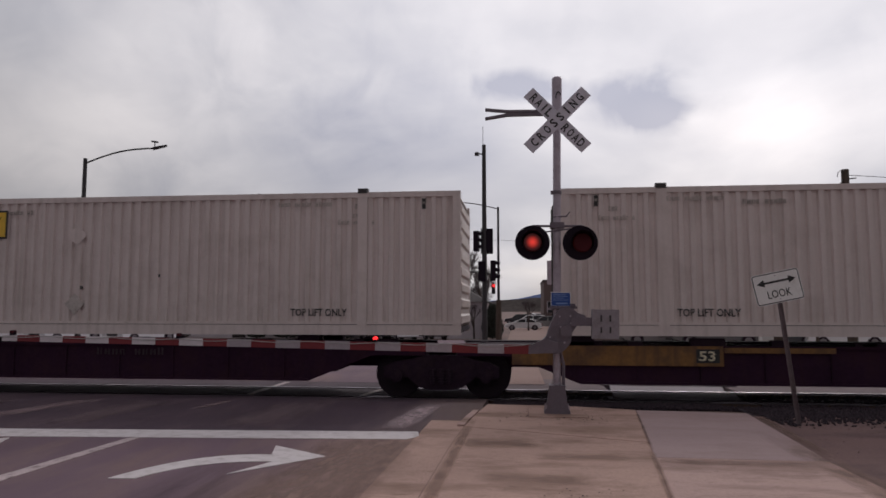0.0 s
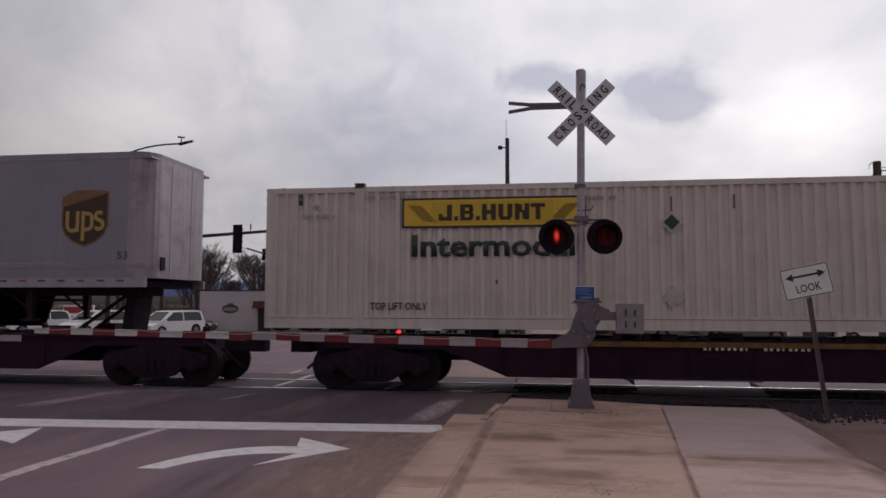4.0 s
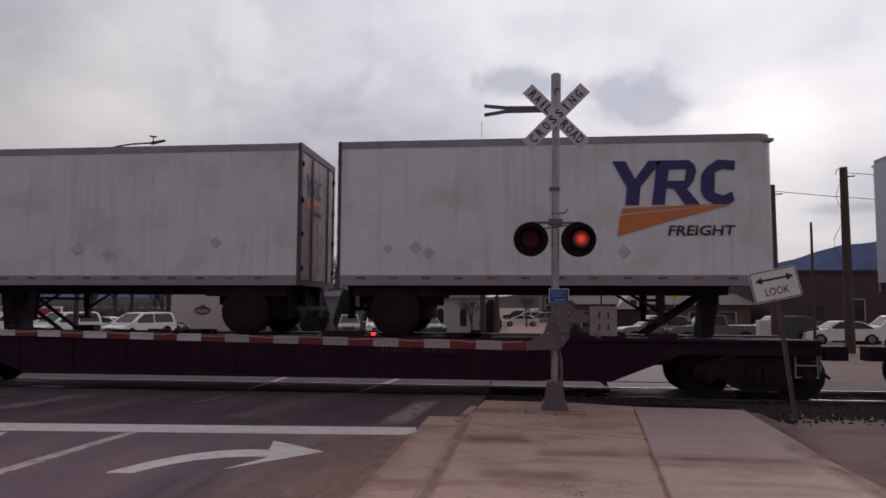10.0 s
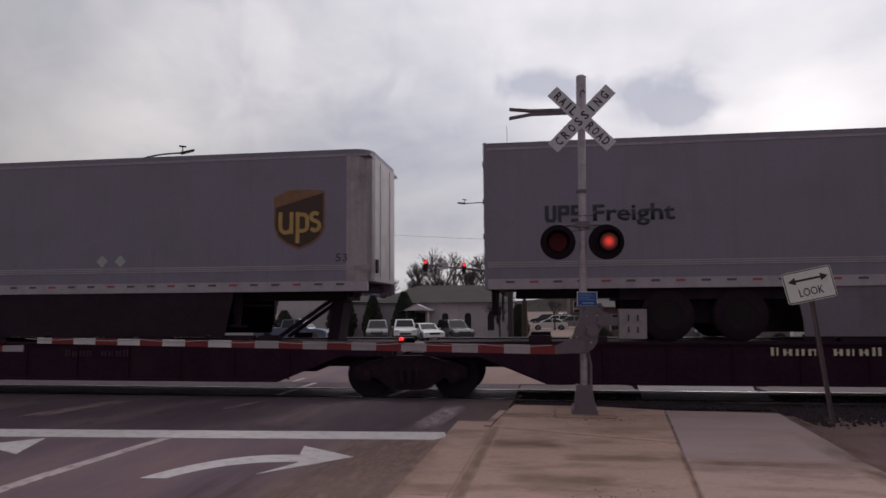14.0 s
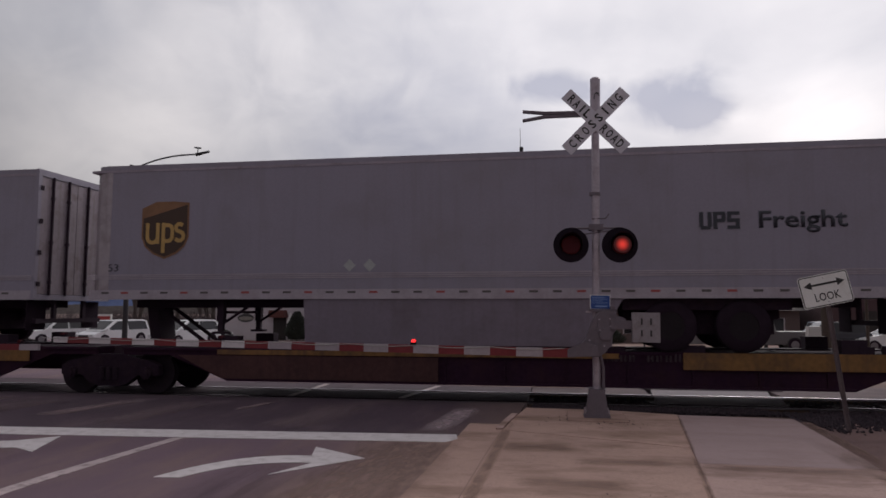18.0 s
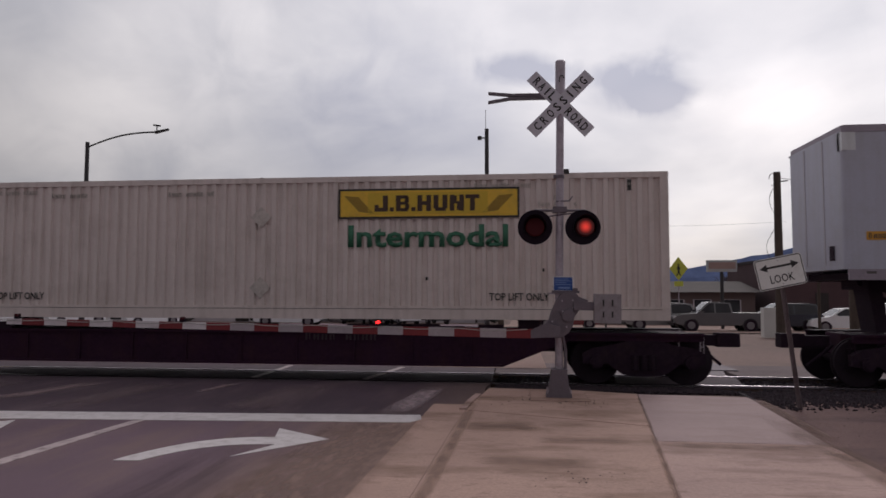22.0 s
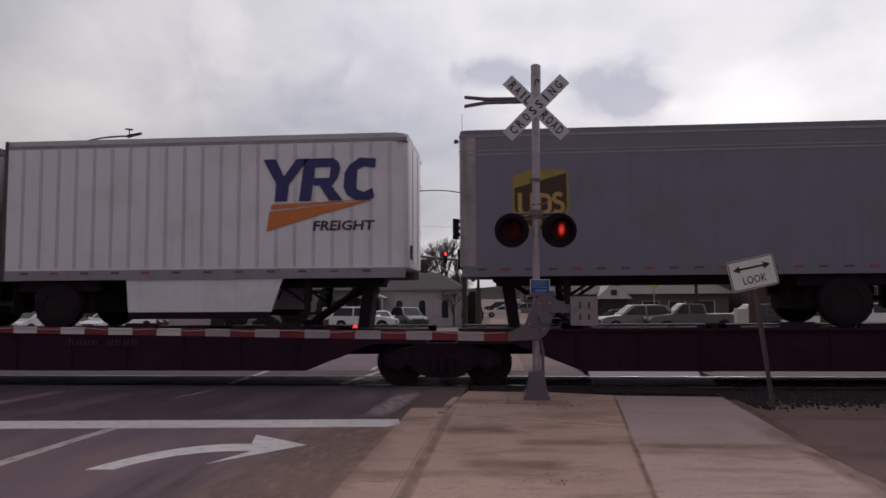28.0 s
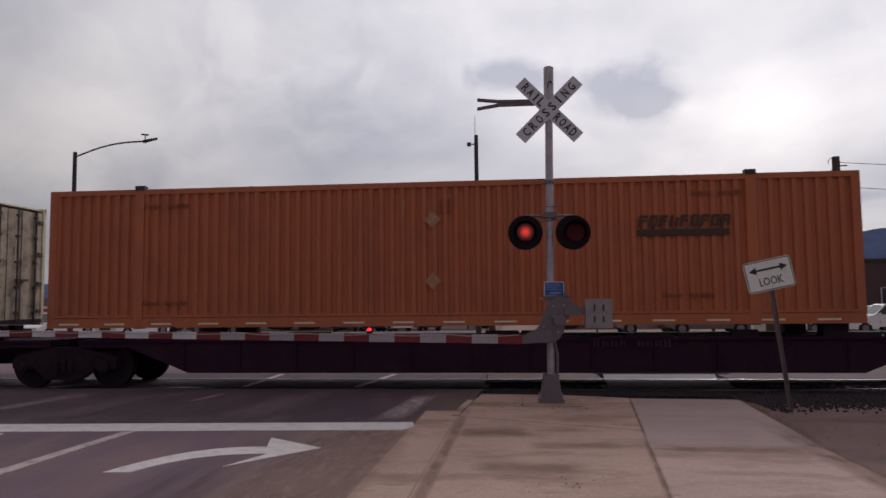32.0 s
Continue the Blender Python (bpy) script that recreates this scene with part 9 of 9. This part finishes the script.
def build_buildings():
    gz = -1.12
    b = thing("white_building", "long low white stucco building with a dark red awning door", "building")
    wall_box("wall", (-33.6, -20.4, 65, 76, gz - 0.2, 2.75), STUCCO, b)
    wall_box("parapet_cap", (-33.7, -20.3, 64.95, 76, 2.75, 2.83), STEEL_DARK, b)
    bm = bmn()
    prism(bm, [(-27.75, 1.05), (-26.0, 1.05), (-26.15, 1.75), (-27.6, 1.75)], 64.0, 65.0)
    part("awning", bm, AWNING, b, "dark red awning")
    wall_box("door", (-27.5, -26.2, 64.94, 65, gz, 1.05), mat("dark_doorway", (0.03, 0.022, 0.022), 0.7, vary=0.2), b, "dark doorway")
    bm = bmn()
    prism(bm, [(-30.4 + 0.85 * math.cos(k * math.tau / 20), 1.0 + 0.42 * math.sin(k * math.tau / 20)) for k in range(20)], 64.95, 65)
    m = part("wall_emblem", bm, GREEN_MARK, b, "faded dark grey oval emblem")
    bm = bmn()
    prism(bm, [(-30.4 + 0.75 * math.cos(k * math.tau / 20), 0.95 + 0.2 * math.sin(k * math.tau / 20)) for k in range(20)], 64.93, 64.95)
    part("emblem_band", bm, DECAL_FADED, m)
    bm = bmn()
    bm2 = [(-30.7, 1.25), (-30.55, 1.6), (-30.4, 1.4), (-30.2, 1.65), (-30.0, 1.25)]
    prism(bm, bm2, 64.94, 64.96)
    part("emblem_crest", bm, GREEN_MARK, m)
    wall_box("notice", (-22.6, -21.9, 64.93, 65, 0.9, 1.6), DECAL_GREY, b)
    bm = bmn()
    prism(bm, [(-25.65, gz), (-25.35, gz), (-25.2, 0.6), (-25.45, 1.6), (-25.8, 0.7)], 64.2, 64.24)
    part("feather_banner", bm, SIGN_WHITE, b, "white feather banner by the door")

    c = thing("white_hall", "white hall with dark hipped roof, arched windows and a small portico", "building")
    wall_box("wall", (-20.3, -15.8, 66.5, 76, gz - 0.2, 2.4), STUCCO, c)
    wall_box("wall", (-15.8, -3.3, 65.2, 78, gz - 0.2, 2.3), STUCCO, c)
    part("roof", hip_roof(-16.3, -2.9, 64.6, 78.6, 2.28, 4.1, 3.2), ROOF_DARK, c)
    part("roof", hip_roof(-20.8, -15.9, 66.0, 76.5, 2.4, 3.1, 2.0), ROOF_DARK, c)
    for x in (-9.3, -7.15, -5.0):
        window(c, x, 65.2, -0.35, 1.3, 0.62, True)
    for x in (-18.8, -17.2):
        window(c, x, 66.5, -0.1, 1.1, 0.8)
    part("portico_roof", gable_roof(-12.9, -10.3, 62.8, 65.2, 1.55, 2.15, "y"), STUCCO, c)
    for x in (-12.6, -10.6):
        bm = bmn()
        bar(bm, (x, 63.1, gz), (x, 63.1, 1.56), 0.11, 12)
        part("column", bm, STUCCO, c)
    wall_box("door", (-12.1, -11.2, 65.12, 65.2, gz, 1.3), mat("dark_doorway", (0.03, 0.022, 0.022)), c, "dark doorway")

    d = thing("brick_building", "brown brick flat-roofed building behind the parking lot", "building")
    wall_box("wall", (21.0, 44.0, 60, 74, gz - 0.2, 4.35), BRICK, d)
    wall_box("cornice", (20.9, 44.1, 59.9, 74, 4.35, 4.6), ROOF_DARK, d)
    wall_box("door", (23.9, 24.9, 59.95, 60, gz, 1.7), mat("dark_doorway", (0.03, 0.022, 0.022)), d, "dark doorway")
    for x in (27.5, 30.5, 33.5):
        window(d, x, 60, 0.5, 2.2, 1.1)
    e = thing("low_shop", "low brown shop with a white gable and long grey roof", "building")
    wall_box("wall", (4.9, 19.5, 61, 72, gz - 0.2, 1.75), TAN, e)
    part("roof", gable_roof(4.4, 20.0, 60.4, 73, 1.74, 2.75), ROOF_GREY, e)
    part("entry_gable", gable_roof(8.1, 11.2, 59.4, 66, 1.35, 2.75, "y"), STUCCO, e, "white gable front")
    # a solid box: the entry's shade is put into its dark colour
    wall_box("entry", (8.5, 10.8, 59.7, 61, gz, 1.36), mat("dark_doorway", (0.03, 0.022, 0.022)), e, "shaded entry")
    bm = bmn()
    box(bm, 9.4, 9.9, 59.34, 59.4, 1.65, 2.1)
    part("gable_emblem", bm, DECAL_BLACK, e)
    for x in (6.2, 13.0, 15.2, 17.6):
        window(e, x, 61, -0.2, 1.1, 1.3)
    f = thing("far_house", "brown house with tall gable behind the shop", "building")
    wall_box("wall", (6.5, 16.5, 80, 92, gz, 2.6), BRICK, f)
    part("roof", gable_roof(6.0, 17.0, 79.5, 92.5, 2.58, 5.2, "y"), ROOF_DARK, f)
    g = thing("far_block", "tan flat block beyond the junction", "building")
    wall_box("wall", (4.2, 15, 118, 135, gz, 6.2), TAN, g)
    wall_box("cornice", (4.1, 15.1, 117.9, 135, 6.2, 6.5), ROOF_GREY, g)
    for x in (5.5, 8.0, 10.5):
        window(g, x, 118, 1.0, 2.8, 1.4)


build_buildings()


def build_street_signs():
    s = thing("pedestrian_sign", "fluorescent yellow diamond walking sign on a post", "sign", at=put(10.9, 50, z=0.37))
    bm = bmn()
    bar(bm, (0, 0, -0.45), (0, 0, 4.4), 0.04, 8)
    part("post", bm, GALV, s)
    bm = bmn()
    prism(bm, [(0, 2.95), (0.62, 3.78), (0, 4.6), (-0.62, 3.78)], -0.06, -0.04)
    d = part("sign_plate", bm, PED_YELLOW, s)
    bm = bmn()
    prism(bm, [(-0.06, 3.95), (0.06, 3.95), (0.13, 3.72), (0.06, 3.7), (0.08, 3.5), (0.17, 3.28), (0.1, 3.26), (0.0, 3.46), (-0.1, 3.26), (-0.17, 3.28), (-0.06, 3.5), (-0.06, 3.7), (-0.14, 3.7)], -0.066, -0.06)
    prism(bm, [(0.07 * math.cos(k * math.tau / 10), 4.05 + 0.07 * math.sin(k * math.tau / 10)) for k in range(10)], -0.066, -0.06)
    part("pictogram", bm, BLACK_PAINT, d, "black walking pictogram")
    bm = bmn()
    box(bm, -0.3, 0.3, -0.06, -0.04, 2.55, 2.9)
    part("lower_plate", bm, PED_YELLOW, s)
    s = thing("monument_sign", "pale red-and-white board sign on a dark post", "sign", at=put(13.8, 50, z=0.37))
    bm = bmn()
    bar(bm, (0, 0, -0.45), (0, 0, 3.6), 0.12, 10)
    part("post", bm, POLE_DARK, s)
    bm = bmn()
    box(bm, -1.0, 1.0, -0.15, 0.15, 3.55, 4.35)
    d = part("board", bevelled(bm, 0.03, 1), DECAL_GREY, s)
    bm = bmn()
    box(bm, -0.9, 0.9, -0.17, -0.15, 3.75, 4.2)
    part("board_face", bm, mat("faded_red_board", (0.36, 0.24, 0.22), 0.7, vary=0.15), d)
    s = thing("crossing_back_sign", "grey back of a crossing sign beyond the track", "sign", at=put(1.25, 20.5))
    bm = bmn()
    bar(bm, (0, 0, 0), (0, 0, 2.75), 0.045, 8)
    part("post", bm, POLE_DARK, s)
    bm = bmn()
    box(bm, -0.42, 0.42, 0.04, 0.06, 2.55, 3.25)
    part("plate", bm, GALV, s)
    bm = bmn()
    box(bm, 0.1, 0.6, 0.08, 0.1, 2.1, 2.5)
    part("small_plate", bm, GALV, s)
    s = thing("relay_post", "thin post with a grey box beyond the junction", "post", at=put(5.9, 50, z=0.37))
    bm = bmn()
    bar(bm, (0, 0, -0.45), (0, 0, 4.9), 0.06, 8)
    part("post", bm, POLE_DARK, s)
    bm = bmn()
    box(bm, -0.28, 0.28, -0.2, 0.2, 3.75, 4.4)
    part("box", bevelled(bm, 0.03, 1), GALV, s)
    s = thing("utility_cabinet", "white metal utility cabinet on the dirt lot", "cabinet", at=put(12.15, 36))
    bm = bmn()
    box(bm, -0.33, 0.33, -0.25, 0.25, 0, 1.45)
    part("body", bevelled(bm, 0.03, 1), CABINET, s)
    bm = bmn()
    box(bm, -0.28, 0.28, -0.262, -0.25, 0.1, 1.35)
    part("door", bm, CABINET, s)
    s = thing("flat_billboard", "red and white shop board beyond the junction", "sign", at=put(-44.5, 62))
    bm = bmn()
    box(bm, -1.6, 1.6, -0.1, 0.1, 0.6, 2.4)
    part("board", bm, SIGN_WHITE, s)
    bm = bmn()
    box(bm, -1.5, 1.5, -0.12, -0.1, 1.6, 2.2)
    part("board_face", bm, mat("board_red", (0.4, 0.05, 0.05), 0.6), s)
    bm = bmn()
    bar(bm, (-1.4, 0, 0), (-1.4, 0, 0.7), 0.06, 8)
    bar(bm, (1.4, 0, 0), (1.4, 0, 0.7), 0.06, 8)
    part("leg", bm, POLE_DARK, s)


build_street_signs()


# ---- trees ----
def bare_tree_meshes(seed, height):
    rng = random.Random(seed)
    limbs, twigs = bmn(), bmn()

    def grow(p, d, length, r, depth):
        end = p + d * length
        bar(limbs if depth < 3 else twigs, p, end, r, 6 if depth < 3 else 3, r * 0.68)
        if depth >= 6:
            return
        for _ in range(3 if depth < 5 else 2):
            nd = (d + Vector((rng.uniform(-1, 1), rng.uniform(-1, 1), rng.uniform(-0.25, 0.6))) * (0.5 + 0.06 * depth)).normalized()
            grow(end - d * length * rng.uniform(0, 0.25), nd, length * rng.uniform(0.62, 0.82), r * 0.62, depth + 1)

    grow(Vector((0, 0, 0)), Vector((0, 0, 1)), height * 0.24, height * 0.022, 0)
    return mesh_of(limbs, "trunk", BARK), mesh_of(twigs, "crown", TWIG)


def bare_trees():
    kinds = [bare_tree_meshes(s, 8.0) for s in (3, 11, 27)]
    spots = [(-48, 92, 1.0), (-43.5, 86, 1.1), (-40, 94, 1.2), (-36, 84, 0.95), (-32.5, 90, 1.15), (-29, 88, 0.8), (-25.6, 82, 1.15), (-22.4, 84, 1.25), (-19.6, 90, 1.1), (-16.4, 88, 1.0),
             (-12.6, 82, 1.35), (-10.4, 80, 1.2), (-6.6, 83, 1.45), (-3.9, 84, 1.1), (-4.1, 64, 0.62), (1.2, 90, 0.7), (6.2, 96, 0.75), (-54, 84, 1.0), (-60, 92, 1.2), (26, 92, 0.9), (-13.8, 90, 1.1), (-27.2, 96, 1.2), (-15.2, 84, 1.2), (-8.2, 86, 1.25), (-45.5, 90, 1.1), (-51, 88, 1.15), (-38, 90, 1.0)]
    rng = random.Random(5)
    spots += [(rng.uniform(-64, -34), rng.uniform(98, 112), rng.uniform(0.7, 1.0)) for _ in range(16)] + [(rng.uniform(-24, -4), rng.uniform(92, 106), rng.uniform(0.7, 1.05)) for _ in range(10)]
    for i, (x, y, s) in enumerate(spots):
        s *= 1.6 if x < -34 else 1.22 if y > 78 and x < 0 else 1.0
        trunk, crown = kinds[i % 3]
        t = thing("bare_tree", "leafless winter tree with fine brown twigs", "tree", "bare trees", at=put(x, y, i * 67) @ Matrix.Diagonal((s, s, s, 1)))
        part("trunk", trunk, None, t)
        part("crown", crown, None, t, "leafless twig crown")


def thicket():
    """Dense leafless undergrowth along the foot of the hills."""
    rng = np.random.default_rng(41)
    verts, faces = [], []
    for _ in range(9000):
        x, y = rng.uniform(-78, -31), rng.uniform(84, 112)
        h = rng.uniform(0.8, 2.6) + 1.3 * math.sin(x * 0.55) ** 2
        z = ground_z(y) + rng.random() * h * 0.55
        lean, way = rng.normal(0, 0.45, 2), rng.random() * math.tau
        r = rng.uniform(0.015, 0.05)
        k = len(verts)
        for i in range(3):
            a = way + i * math.tau / 3
            verts.append((x + r * math.cos(a), y + r * math.sin(a), z))
        verts.append((x + lean[0] * h * 0.5, y + lean[1] * h * 0.5, z + h * 0.55))
        faces += [(k, k + 1, k + 3), (k + 1, k + 2, k + 3), (k + 2, k, k + 3)]
    me = bpy.data.meshes.new("thicket")
    me.from_pydata(verts, [], faces)
    me.materials.append(TWIG)
    tagged(new("thicket", me), "dense leafless brown thicket behind the junction", "bushes", kind="stuff")


def evergreen_mesh(seed, h, w, n):
    rng = np.random.default_rng(seed)
    verts, faces = [], []
    for _ in range(n):
        z = rng.random()
        prof = (0.35 + 0.65 * math.sin(min(1, z * 1.9 + 0.25) * math.pi / 2)) * (1 - max(0, z - 0.25) / 0.78) ** 0.75
        a, rr = rng.random() * math.tau, (0.55 + 0.5 * rng.random()) * prof * w
        c = Vector((rr * math.cos(a), rr * math.sin(a), 0.1 + z * h))
        s = 0.06 + 0.1 * rng.random()
        out = Vector((math.cos(a), math.sin(a), 0.7)).normalized()
        u = out.cross(Vector((rng.normal(), rng.normal(), rng.normal()))).normalized()
        v = out.cross(u)
        k = len(verts)
        verts += [tuple(c + u * s), tuple(c - u * s * 0.6 + v * s * 0.7), tuple(c - u * s * 0.6 - v * s * 0.7), tuple(c + out * s * 1.6)]
        faces += [(k, k + 1, k + 3), (k + 1, k + 2, k + 3), (k + 2, k, k + 3)]
    me = bpy.data.meshes.new("foliage")
    me.from_pydata(verts, [], faces)
    me.materials.append(EVERGREEN)
    return me


def evergreens():
    for i, (x, y, h, w, label) in enumerate(((-19.0, 64, 5.0, 1.45, "tall dark columnar evergreen by the white building"), (-16.0, 64, 3.9, 1.0, "dark columnar evergreen by the hall"), (-12.95, 63.8, 4.2, 1.25, "dark pointed evergreen beside the portico"),
                                             (-24.3, 63, 2.5, 1.1, "dark rounded shrub by the awning door"), (-21.6, 63.5, 0.9, 1.2, "low dark shrub along the wall"), (-2.4, 64.5, 3.0, 1.0, "dark shrub at the hall corner"),
                                             (-32.0, 63.8, 0.7, 0.7, "low dark shrub along the wall"), (4.5, 58.5, 0.9, 0.9, "low dark shrub by the shop"))):
        t = thing("evergreen", label, "shrub" if h < 3 else "tree", "evergreens", at=put(x, y))
        part("foliage", evergreen_mesh(20 + i, h, w, int(900 + 700 * h)), EVERGREEN, t)
        bm = bmn()
        bar(bm, (0, 0, -0.1), (0, 0, h * 0.8), 0.09, 6, 0.02)
        part("trunk", bm, BARK, t)


bare_trees()
thicket()
evergreens()

build_track()
build_ballast()

for ob in bpy.data.objects:
    if ob.name.split(".")[0] in ("faded_number", "name", "company_line", "band_mark", "panel_bar", "number_bar", "name_bar", "name_block"):
        ob["kind"] = "stuff"


# ---- movement ----
def travelled(t):
    """Metres run since the start: the train gains a little speed after the fourteenth second."""
    u = max(0.0, t - 14.0)
    return SPEED * t + (0.045 * u * u if u < 3.0 else 0.27 * (u - 1.5))


def motions():
    for ob, s, z in RUN:
        walk(ob, [(float(t), pose(s + travelled(t), TRACK_Y, z)) for t in range(33)])
    for ob, x, z, s in WHEELS:
        # each wheelset turns while it rolls through the crossing
        pass_t = -s / SPEED if s > -240 else -(s - 4.185) / (SPEED + 0.27)
        t0, t1 = max(0.0, pass_t - 0.9), min(32.0, pass_t + 0.9)
        step = math.degrees(SPEED / 30 / WHEEL_R)
        rows, angle = [], 0.0
        if t0 > 0.05:
            rows.append((0.0, pose(x, 0, z)))
        k0, k1 = round(t0 * 30), round(t1 * 30)
        for k in range(k0, k1 + 1):
            rows.append((k / 30, pose(x, 0, z, 0, angle % 360, 0)))
            angle += step
        if k1 < 32 * 30:
            rows.append((32.0, pose(x, 0, z, 0, (angle - step) % 360, 0)))
        walk(ob, rows)
    # the two flashers alternate about once a second
    turns = [(0.0, 1)]  # (moment, which lamp comes on): 1 for the first lamp, 0 for the second
    for n in range(0, 33):
        lead = -0.02 if n in (1, 2, 4, 29, 30, 31) else -0.1 if n < 3 or n > 29 else (0.0 if n in (3, 28, 29) else 0.13)
        for moment, on in ((n - lead, 0), (n - lead + 0.5, 1)):
            if 0.15 < moment < 31.8:
                turns.append((moment, on))
    for i, (ob, x, z) in enumerate(LAMPS):
        rows = []
        for k, (moment, on) in enumerate(turns):
            lit = on if i == 0 else 1 - on
            a = 0 if lit else 180
            if k:
                rows.append((moment - 2 / 30, pose(x, -0.21, z, 0, 0, a - 180)))
                rows.append((moment - 1 / 30, pose(x, -0.21, z, 0, 0, a - 120)))
                rows.append((moment, pose(x, -0.21, z, 0, 0, a - 60)))
            rows.append((moment + 1 / 30 if k else 0.0, pose(x, -0.21, z, 0, 0, a)))
        rows.append((32.0, pose(x, -0.21, z, 0, 0, a)))
        walk(ob, rows)
    for ob, rows in TRAFFIC:
        walk(ob, rows)


motions()
